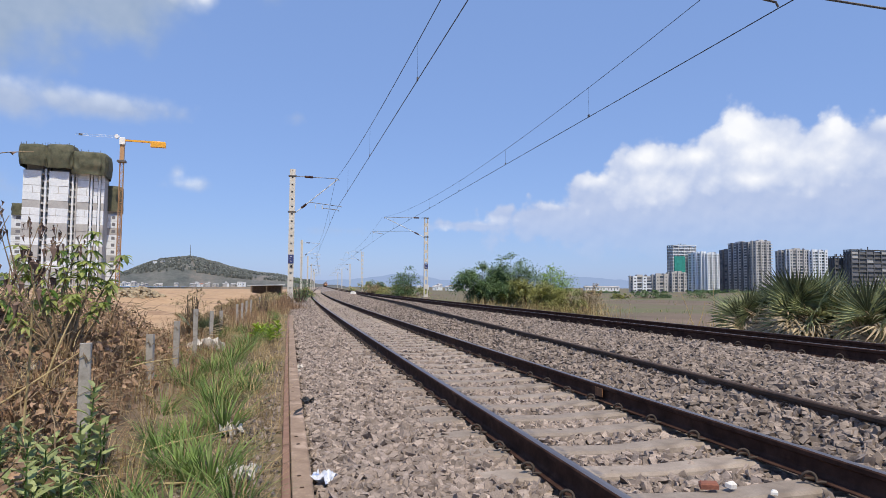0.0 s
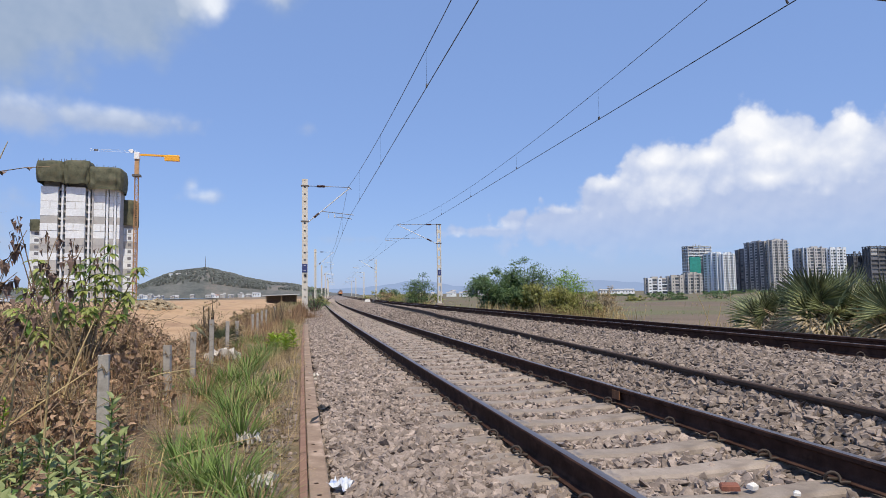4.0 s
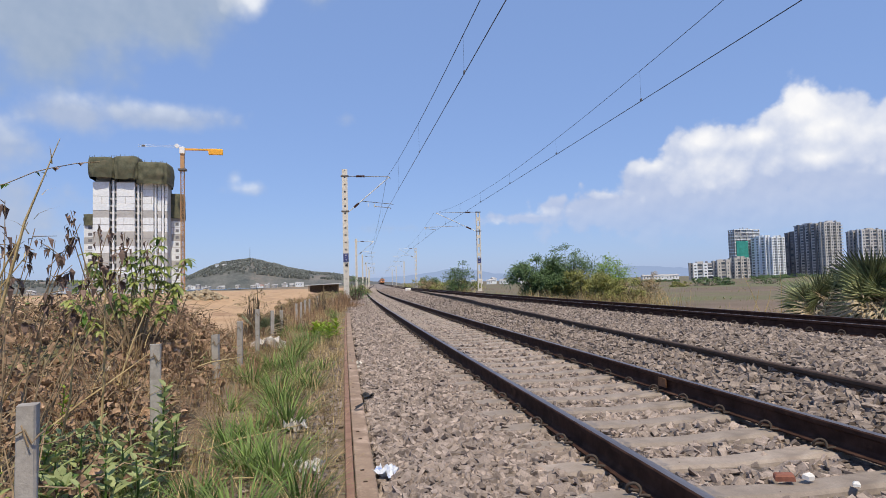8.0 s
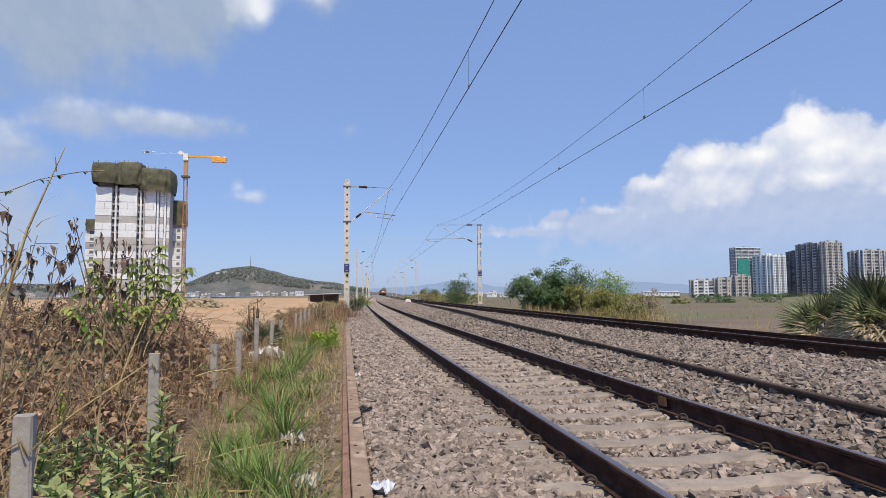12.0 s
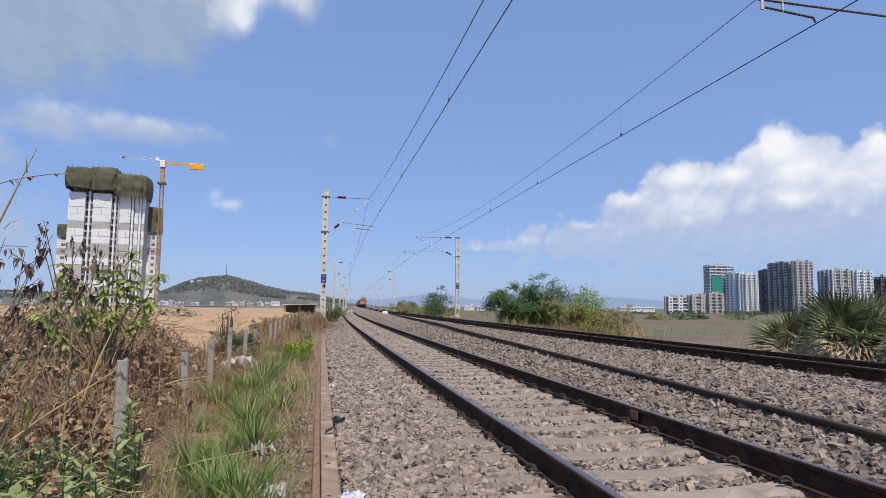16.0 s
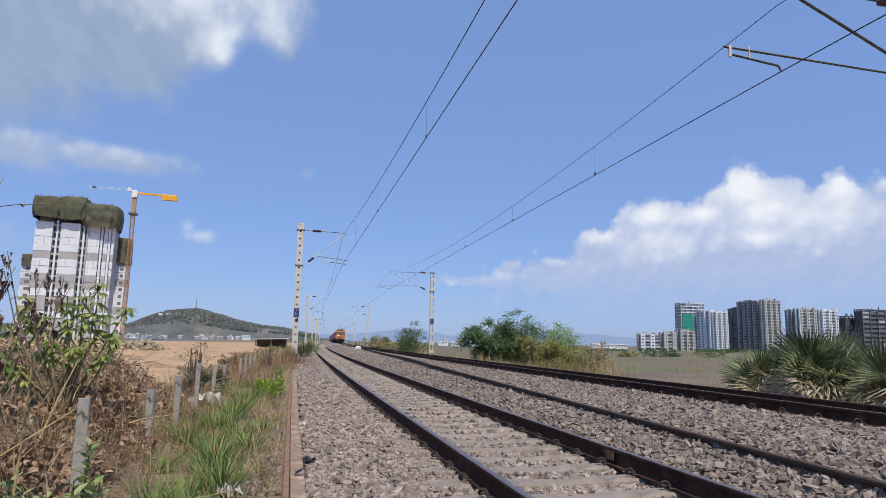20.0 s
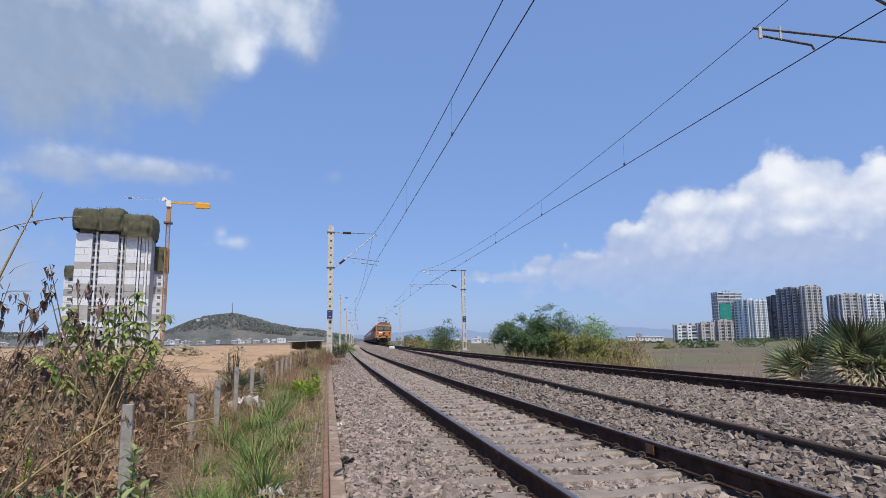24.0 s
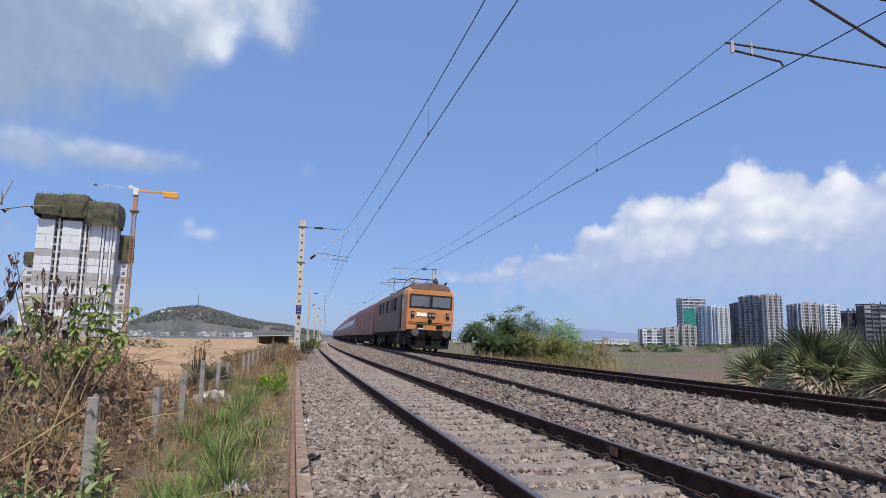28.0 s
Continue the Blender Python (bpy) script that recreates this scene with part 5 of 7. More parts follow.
def coach(label, van):
    t = thing("passenger_coach", label, "coach", "coaches of the train")
    part("body", loft([ring(0.0, 1.5, 3.98, 1.05), ring(0.15, 1.6, 4.06, 1.0), ring(23.0, 1.6, 4.06, 1.0), ring(23.15, 1.5, 3.98, 1.05)]), COACH_RED, t)
    part("roof", Shape().sweep([(-1.46, 3.80), (-1.3, 3.965), (-0.65, 4.06), (0, 4.09), (0.65, 4.06), (1.3, 3.965), (1.46, 3.80), (0, 3.7)], [((0, y, 0), (1, 0, 0), (0, 0, 1)) for y in (0.2, 22.95)]), COACH_GREY, t, "grey coach roof")
    part("end_gangway", Shape().slab(-0.75, 0.75, -0.45, 0.0, 1.1, 3.5, 0.05), UNDER, t)
    part("underframe", Shape().box(-1.4, 1.4, 0.3, 22.85, 0.78, 1.02).box(-1.25, 1.25, 7, 16, 0.32, 0.8), UNDER, t)
    for s in (-1, 1):
        x = s * 1.6
        if van:
            for y in (4.2, 9.2, 14.2, 19.0):
                part("sliding_door", Shape().box(x - 0.02, x + 0.025, y, y + 1.9, 1.25, 3.2), COACH_RED, t)
                part("door_gap", Shape().box(x - 0.02, x + 0.015, y - 0.12, y, 1.25, 3.3), BLACK, t)
        else:
            for y in (0.9, 21.5):
                part("door", Shape().box(x - 0.02, x + 0.015, y, y + 0.75, 1.15, 3.15), COACH_GREY, t)
            for k in range(9):
                part("window", Shape().box(x - 0.02, x + 0.012, 2.5 + k * 2.06, 3.75 + k * 2.06, 2.3, 3.05), SCREEN, t)
            part("stripe", Shape().box(x - 0.01, x + 0.008, 2.2, 21.0, 1.95, 2.1), COACH_GREY, t)
    bogie(t, 3.8, (-1.28, 1.28), 3.4)
    bogie(t, 19.3, (-1.28, 1.28), 3.4)
    return t


train.append((locomotive(), 0))
train.append((coach("dull red parcel van with sliding doors", True), 18.6))
first = coach("dull red passenger coach with dark windows", False)
train.append((first, 42.6))
for i in range(1, 13):
    train.append((copy_thing(first, Matrix()), 42.6 + 24.0 * i))


# ---------------------------------------------------------------- fence and litter
def fence_post(x, y, top, lean, turn, label):
    z = ground_z(x, y) - 0.15
    t = thing("fence_post", label, "fence post", "fence posts", at=pose(x, y, z, lean, lean * 0.7, turn))
    h = top - z
    s = Shape()
    w = 0.031 if y < 3 else 0.037
    rows = []
    for k in range(5):
        zz = h * k / 4
        rows += [(-w + 0.006, -w, zz), (w - 0.006, -w, zz), (w, -w + 0.006, zz), (w, w - 0.006, zz), (w - 0.006, w, zz), (-w + 0.006, w, zz), (-w, w - 0.006, zz), (-w, -w + 0.006, zz)]
    rng = random.Random(int(y * 10))
    rows = [(a + rng.uniform(-0.003, 0.003), b + rng.uniform(-0.003, 0.003), c) for a, b, c in rows]
    s.add(rows, [(8 * j + i, 8 * j + (i + 1) % 8, 8 * j + 8 + (i + 1) % 8, 8 * j + 8 + i) for j in range(4) for i in range(8)] + [tuple(32 + i for i in range(8))])
    part("shaft", s, POST, t)
    if y < 13:
        part("wire_knot", Shape().tube([(-w - 0.01, -w - 0.006, h - 0.1), (0.0, -w - 0.012, h - 0.075), (0.02, -w - 0.01, h - 0.12), (w + 0.01, -w - 0.008, h - 0.095), (w + 0.012, w, h - 0.1)], 0.0035, 5).tube([(-0.01, -w - 0.01, h - 0.06), (0.012, -w - 0.016, h - 0.13)], 0.003, 5), TWIG, t, "rusty wire knot")
        part("fence_wire", Shape().tube([(-w - 0.005, -w - 0.004, h * 0.62), (w + 0.004, -w - 0.006, h * 0.66), (w + 0.006, w + 0.004, h * 0.67)], 0.0018, 4), TWIG, t)
    return t


for x, y, top, lean, turn in ((-1.05, 2.35, 0.91, 0.5, 14), (-1.31, 4.8, 0.89, -0.6, 11), (-1.38, 7.35, 0.76, -2.0, -5), (-1.45, 9.4, 0.79, 0.6, 3), (-1.52, 11.9, 0.87, 0, 0), (-1.48, 13.9, 0.76, 1.5, 8), (-1.5, 16.3, 0.67, 0, 0), (-1.48, 21.5, 0.68, -1, 3), (-1.47, 23.6, 0.66, 1, 3), (-1.46, 26.0, 0.69, 1, 0), (-1.4, 28.2, 0.68, 2, 0), (-1.2, 33.0, 0.7, -2, 0)):
    fence_post(x, y, top, lean, turn, "grey concrete fence post among dry creepers" if y < 6 else "pale concrete fence post beside tall grass")


def crumple(size, seed, flat=0.6):
    """A crumpled sheet: a folded small grid."""
    s, n = Shape(), 7
    for j in range(n + 1):
        for i in range(n + 1):
            u, v = i / n - 0.5, j / n - 0.5
            k = noise.noise((u * 4 + seed, v * 4, seed))
            s.v.append((size * (u + 0.25 * noise.noise((u * 3, v * 3 + seed, 1))), size * (v + 0.25 * k), max(0.0, size * flat * (0.35 + 0.8 * noise.noise((u * 5 + seed, v * 5, 2))))))
    s.f = [(j * (n + 1) + i, j * (n + 1) + i + 1, (j + 1) * (n + 1) + i + 1, (j + 1) * (n + 1) + i) for j in range(n) for i in range(n)]
    return s


BLUE_PRINT = surface("printed_wrapper", (0.62, 0.68, 0.78), (0.82, 0.84, 0.86), 18, 0.4, bump=0.2, fine=60, spots=(0.12, 0.25, 0.6), spot_scale=12, spot_at=0.58, depth=0.003)
for x, y, size, m, seed, label in ((0.27, 4.32, 0.15, BLUE_PRINT, 1, "crumpled white and blue plastic wrapper on ballast"), (-0.42, 5.75, 0.2, PAPER, 2, "crumpled white paper scrap in the grass"), (-0.25, 4.4, 0.2, PAPER, 3, "torn pale paper lying on stony soil"), (-0.36, 4.55, 0.12, PAPER, 6, "small white paper scrap on soil"), (0.22, 10.3, 0.13, PAPER, 4, "white paper scrap beside the old rail"), (0.21, 9.9, 0.09, PAPER, 5, "small white paper scrap beside old rail"), (-1.45, 13.0, 0.5, PAPER, 8, "pale plastic sheet lying by fence posts"), (-2.1, 6.2, 0.14, PAPER, 9, "pale dry husk in brown creeper")):
    z = bed_z(x) + 0.01 if x > 0 else ground_z(x, y) + 0.01
    single("paper_scrap", crumple(size, seed, 0.8), m, label, "litter", "scraps of litter", at=pose(x, y, z, 0, 0, seed * 50))
single("black_rag", crumple(0.16, 12, 0.4), BLACK, "torn black plastic scrap beside the old rail", "litter", at=pose(0.25, 7.25, 0.0, 0, 0, 30))
single("black_chip", Shape().leaf((0, 0, 0), (1, 0.35, 0.15), (0, 0, 1), 0.18, 0.06, -0.15), BLACK, "black torn strip on the old rail", "litter", at=pose(0.1, 6.26, 0.055, 0, 0, 30))
BRICK = surface("brick_red", (0.2, 0.075, 0.05), (0.31, 0.125, 0.085), 12, 0.9, bump=0.4, fine=60, depth=0.004)
single("broken_brick", Shape().slab(-0.066, 0.048, -0.034, 0.034, 0, 0.038, 0.01, pose(0, 0, 0, 4, -3, -12)), BRICK, "broken red brick lying between the rails", "brick", at=pose(2.72, 3.62, -0.005, 0, 0, -14))
single("white_stone", Shape().slab(-0.03, 0.035, -0.022, 0.022, 0, 0.04, 0.014), WHITE, "pale broken stone beside the brick", "stone", at=pose(2.84, 3.58, 0.0, 10, 5, 20))
single("white_stone", Shape().slab(-0.025, 0.035, -0.02, 0.02, 0, 0.025, 0.01), WHITE, "white stone chip on a sleeper", "stone", at=pose(3.02, 3.4, 0.0, 0, 5, 50))


# ---------------------------------------------------------------- vegetation
def scattered(rng, n, pick):
    out = []
    while len(out) < n:
        p = pick(rng)
        if p:
            out.append(p)
    return out


def around(rng):
    a = rng.uniform(0, 2 * math.pi)
    return math.cos(a), math.sin(a)


# dried creepers over the bank
rng = random.Random(11)
leaves, twigs, straws, green_bits = Shape(), Shape(), Shape(), Shape()


def bank(r):
    d, az = 2.3 + 16.5 * r.random() ** 1.5, radians(r.uniform(-62, -7.5))
    x, y = d * math.sin(az), d * math.cos(az)
    edge = smooth_step(-7.5, -13, math.degrees(az))
    return (x, y, ground_z(x, y), d) if r.random() < 0.2 + 0.8 * edge and not (x > -1.2 - 0.25 * r.random()) else None


def heap(x, y):
    """How high the dead creeper is piled: humps with hollows between them."""
    a, b = noise.noise((x * 1.3, y * 1.3, 0)), noise.noise((x * 4.2, y * 4.2, 7))
    return max(0.0, 0.12 + 0.36 * a + 0.24 * b)


for x, y, z, d in scattered(rng, 46000, bank):
    k = min(1.0, 0.6 + d / 18)
    c, s = around(rng)
    h = heap(x, y) * (1 - 0.8 * rng.random() ** 2) + 0.02 * rng.random()
    n = rng.uniform(0.04, 0.092) * k
    leaves.oval((x, y, z + h), (c, s, rng.uniform(-1.2, 0.7)), (rng.uniform(-1, 1), rng.uniform(-1, 1), 0.7), n, n * rng.uniform(0.5, 0.85), rng.uniform(-0.3, 1.1))
for x, y, z, d in scattered(rng, 2600, bank):
    c, s = around(rng)
    n = 0.25 + 0.9 * rng.random() ** 2
    p = Vector((x, y, z + heap(x, y) * rng.uniform(0.3, 1.0)))
    q = p + Vector((c * n * 0.7, s * n * 0.7, rng.uniform(-0.05, 0.4)))
    twigs.tube([p, p.lerp(q, 0.4) + Vector((0, 0, rng.uniform(0.0, 0.16))), p.lerp(q, 0.75) + Vector((0, 0, rng.uniform(0.0, 0.1))), q], [0.0055, 0.0048, 0.0035, 0.002], 3, False)
for x, y, z, d in scattered(rng, 3800, bank):
    c, s = around(rng)
    straws.blade((x, y, z + heap(x, y) * rng.random()), (c * rng.uniform(0.05, 0.6), s * rng.uniform(0.05, 0.6)), 0.05 + 0.42 * rng.random() ** 2, rng.uniform(0.003, 0.009), rng.uniform(0.2, 0.95))
for x, y, z, d in scattered(rng, 5000, bank):
    if noise.noise((x * 0.9, y * 0.9, 9)) > 0.12:
        c, s = around(rng)
        green_bits.leaf((x, y, z + heap(x, y) + rng.uniform(0.0, 0.08)), (c, s, 0.3), (0, 0, 1), rng.uniform(0.05, 0.1), rng.uniform(0.025, 0.045), 0.3)
creeper = thing("dry_creeper", "tangle of brown dried creeper leaves over the bank", "dry creeper", kind="stuff")
part("dead_leaves", leaves, DRY, creeper)
part("twigs", twigs, TWIG, creeper)
part("straw", straws, STRAW, creeper)
part("green_leaves", green_bits, LEAF, creeper)

# grass of the verge: green tufts, straw between them
verge_green, verge_straw = Shape(), Shape()
rng = random.Random(23)


def tuft(shape, x, y, n, height, spread, width=0.012, bend_by=1.0):
    for _ in range(n):
        c, s = around(rng)
        r = spread * rng.random() ** 0.7
        px, py = x + c * r * 0.4, y + s * r * 0.4
        out = rng.uniform(0.2, 1.0) * height * bend_by
        shape.blade((px, py, ground_z(px, py) - 0.02), (c * out, s * out), height * rng.uniform(0.55, 1.1), width * rng.uniform(0.7, 1.3), rng.uniform(0.15, 0.85))


for x, y, n, h, sp in ((-1.15, 8.4, 130, 0.5, 0.5), (-1.12, 6.6, 60, 0.34, 0.3), (-0.66, 7.0, 110, 0.45, 0.5), (-0.85, 11.1, 120, 0.48, 0.6), (-0.7, 14.0, 120, 0.5, 0.7), (-0.45, 4.42, 130, 0.42, 0.45), (-0.68, 4.75, 110, 0.4, 0.45), (-0.26, 3.9, 60, 0.32, 0.3), (-0.4, 8.0, 70, 0.36, 0.4), (-0.5, 5.9, 90, 0.45, 0.4), (-0.75, 5.6, 60, 0.36, 0.4), (-0.3, 9.6, 50, 0.32, 0.4), (-1.5, 15.8, 90, 0.42, 0.6), (-0.55, 3.5, 90, 0.4, 0.4), (-0.85, 3.9, 70, 0.34, 0.4), (-1.0, 9.8, 80, 0.45, 0.5), (-0.62, 9.0, 80, 0.42, 0.5), (-0.75, 12.5, 90, 0.45, 0.6)):
    tuft(verge_green, x, y, int(n * 1.1), h * 0.95, sp, 0.017, 1.25)
for _ in range(150):
    y = 2.6 + 30 * rng.random() ** 1.3
    x = rng.uniform(-1.6, -0.38) + bend(y)
    if noise.noise((x * 1.3, y * 0.6, 2)) > 0.08:
        tuft(verge_green, x, y, int(40 + 30 * rng.random()), rng.uniform(0.2, 0.4), 0.26, 0.016, 1.1)
for _ in range(1500):
    y = 2.2 + 34 * rng.random() ** 1.3
    x = rng.uniform(-2.1, -0.05) + bend(y)
    tuft(verge_straw, x, y, 10, rng.uniform(0.14, 0.42), 0.3, 0.0065, 0.9)
for _ in range(120):
    y, x = rng.uniform(34, 110), rng.uniform(-2.6, -0.4)
    tuft(verge_straw if rng.random() < 0.6 else verge_green, x + bend(y), y, 14, rng.uniform(0.3, 0.7), 0.8, 0.03)
rust_growth = Shape()
for _ in range(420):
    y = rng.uniform(4.6, 15)
    x = -1.45 + rng.gauss(-0.25, 0.35)
    tuft(rust_growth, x, y, 8, rng.uniform(0.25, 0.62), 0.3, 0.006, 0.55)
for _ in range(520):                                     # tall dead growth along the far verge and round the mast's foot
    y = 16 + 26 * rng.random()
    x = rng.uniform(-2.7, -0.45 if y < 27 else 0.0) + bend(y)
    if noise.noise((x * 0.8, y * 0.45, 14)) > -0.12:
        tuft(rust_growth, x, y, 9, rng.uniform(0.35, 0.85 if y < 30 else 1.15), 0.35, 0.012, 0.45)
for _ in range(170):
    y = rng.gauss(37.0, 1.0)
    tuft(rust_growth, rng.gauss(0.0, 0.45) + bend(38), y, 9, rng.uniform(0.5, 1.3), 0.4, 0.016, 0.4)
for _ in range(60):
    tuft(rust_growth, -1.95 + rng.gauss(0, 0.2), 14.0 + rng.gauss(0, 0.5), 6, rng.uniform(0.5, 1.0), 0.3, 0.01, 0.4)
RED_STRAW = surface("reddish_dry_stem", (0.2, 0.115, 0.065), (0.41, 0.27, 0.16), 3, 0.85, bump=0, island=0.45, through_light=0.2)
grass = thing("verge_grass", "green and straw-coloured grass along the fence", "grass", kind="stuff")
part("green_blades", verge_green, GRASS, grass)
part("dry_blades", verge_straw, STRAW, grass)
part("reddish_stems", rust_growth, RED_STRAW, grass)
thatch = Shape()
for _ in range(5200):
    y = 2.6 + 13 * rng.random() ** 1.4
    x = rng.uniform(-1.6, -0.08) + bend(y)
    c, q = around(rng)
    n = rng.uniform(0.06, 0.26)
    z = ground_z(x, y)
    thatch.tube([(x, y, z + rng.uniform(0.0, 0.05)), (x + c * n, y + q * n, z + rng.uniform(0.0, 0.09))], [0.003, 0.0016], 3, False)
part("thatch", thatch, TWIG, grass)
for x0, y0, x1, y1, lift in ((-1.25, 4.55, -0.35, 5.5, 0.12), (-1.0, 4.2, -0.45, 4.1, 0.1), (-2.2, 4.3, -1.5, 5.4, 0.5), (-2.6, 5.2, -2.2, 5.0, 0.5), (-1.55, 6.2, -1.05, 7.0, 0.55), (-2.4, 3.9, -2.0, 3.9, 0.45), (-1.9, 5.8, -1.75, 6.1, 0.6)):
    a, b = Vector((x0, y0, ground_z(x0, y0) + 0.02)), Vector((x1, y1, ground_z(x1, y1) + lift))
    single("dry_stalk", Shape().tube([a, a.lerp(b, 0.5) + Vector((0, 0, 0.03)), b], [0.009, 0.008, 0.004], 5), STRAW, "pale dry stalk lying across the verge", "dry stalk", "fallen stalks")


def weed(x, y, height, n, m, size, label, seed, lean=(0, 0)):
    """A broad-leaved plant: a stem with leaves set round it."""
    r = random.Random(seed)
    z = ground_z(x, y)
    t = thing("weed", label, "weed", "broad-leaved weeds", at=pose(x, y, z, 0, 0, r.uniform(0, 360)))
    tip = Vector((lean[0], lean[1], height))
    part("stem", Shape().tube([(0, 0, -0.03), tip * 0.5 + Vector((0.02, 0.01, 0)), tip], [0.008, 0.006, 0.003], 5), LEAF, t)
    for i in range(n):
        u = 0.15 + 0.85 * (i + 0.5) / n
        a = i * 2.4 + r.uniform(-0.3, 0.3)
        k = size * (1.15 - 0.5 * u) * r.uniform(0.8, 1.2)
        part("leaf", Shape().oval(tip * u, (math.cos(a), math.sin(a), 0.35 + 0.9 * u), (0, 0, 1), k, k * 0.5, 0.25), m, t)
    return t


LEAF_GREY = surface("grey_green_leaf", (0.21, 0.27, 0.1), (0.42, 0.47, 0.22), 5, 0.6, bump=0, by_piece=0.3, through_light=0.25)
YELLOW_GREEN = surface("yellow_green_leaf", (0.2, 0.3, 0.03), (0.36, 0.46, 0.06), 5, 0.6, bump=0, by_piece=0.3, through_light=0.35)
rng = random.Random(4)
for i in range(40):
    x, y = min(rng.gauss(-1.4, 0.22), -1.14), rng.uniform(3.2, 4.75)
    if abs(x + 1.31) < 0.12 and y > 4.6:
        continue
    weed(x, y, rng.uniform(0.2, 0.42), rng.randint(10, 14), LEAF_GREY, rng.uniform(0.11, 0.165), "leafy grey-green weed beside a fence post", i, (rng.uniform(-0.08, 0.08), rng.uniform(-0.08, 0.08)))
weed(-1.24, 4.55, 0.56, 26, LEAF_GREY, 0.12, "tall leafy weed leaning on the fence post", 77, (0.02, 0.05))
for i, (x, y) in enumerate(((-1.75, 4.15), (-1.62, 3.3), (-1.95, 4.9))):
    weed(x, y, 0.42, 14, YELLOW_GREEN, 0.08, "small yellow-green weed in dry creeper", 90 + i)
for i in range(7):
    x, y = -0.42 + rng.uniform(-0.35, 0.3) + 0.05, 15.0 + rng.uniform(-0.8, 0.8)
    weed(x, y, rng.uniform(0.3, 0.5), 16, YELLOW_GREEN, 0.22, "bright yellow-green weed on the verge", 40 + i)


def sapling():
    """A wilting sapling with green leaf whorls and a few shrivelled heads."""
    r = random.Random(8)
    t = thing("sapling", "wilting sapling with pale green and shrivelled dark leaves", "sapling", at=pose(0, 0, 0))
    root = Vector((-1.95, 6.45, ground_z(-1.95, 6.45) - 0.05))
    tips = [(-2.29, 6.29, 1.63), (-2.15, 6.34, 1.46), (-1.99, 6.39, 1.6), (-1.86, 6.43, 1.66), (-1.73, 6.45, 1.78), (-1.68, 6.48, 1.5), (-1.5, 6.52, 1.57), (-2.07, 6.37, 1.25), (-1.7, 6.48, 1.34), (-2.4, 6.3, 1.38), (-1.85, 6.3, 1.2), (-1.58, 6.5, 1.3), (-2.2, 6.5, 1.15), (-2.5, 6.35, 1.2), (-2.33, 6.4, 1.5), (-2.0, 6.45, 1.4), (-1.78, 6.4, 1.5), (-1.66, 6.45, 1.12), (-2.35, 6.3, 1.02)]
    for i, p in enumerate(tips):
        p = Vector(p)
        mid = root.lerp(p, 0.5) + Vector((r.uniform(-0.08, 0.08), r.uniform(-0.08, 0.08), 0.04))
        b = part("branch", Shape().tube([root, mid, p], [0.011, 0.008, 0.003], 5), TWIG, t)
        for u in (1.0, 0.86, 0.7, 0.5):
            at = mid.lerp(p, u)
            a0, many = r.uniform(0, 6.28), r.choice((6, 7, 8))
            for k in range(many):
                a = a0 + 6.283 * k / many + r.uniform(-0.25, 0.25)
                n = r.uniform(0.075, 0.135)
                part("leaf", Shape().oval(at, (math.cos(a), math.sin(a), r.uniform(-0.55, 0.35)), (0, 0, 1), n, n * r.uniform(0.34, 0.46), 0.4), LEAF_PALE if r.random() < 0.86 else LEAF, b)
    for p in ((-1.96, 6.18, 1.82), (-2.16, 6.1, 1.88), (-2.36, 6.02, 2.0), (-2.37, 6.03, 1.83), (-1.82, 6.4, 1.75)):
        p = Vector(p)
        b = part("branch", Shape().tube([root, root.lerp(p, 0.55) + Vector((-0.1, 0, 0.05)), p], [0.009, 0.007, 0.003], 5), TWIG, t)
        for k in range(9):
            c, s = around(r)
            part("leaf", Shape().leaf(p + Vector((c * 0.02, s * 0.02, -0.02 * k)), (c * 0.6, s * 0.5, -0.8), (c, s, 0.2), r.uniform(0.04, 0.09), r.uniform(0.018, 0.036), 0.6), SHRIVEL, b, "shrivelled dark leaf")
    return t


sapling()


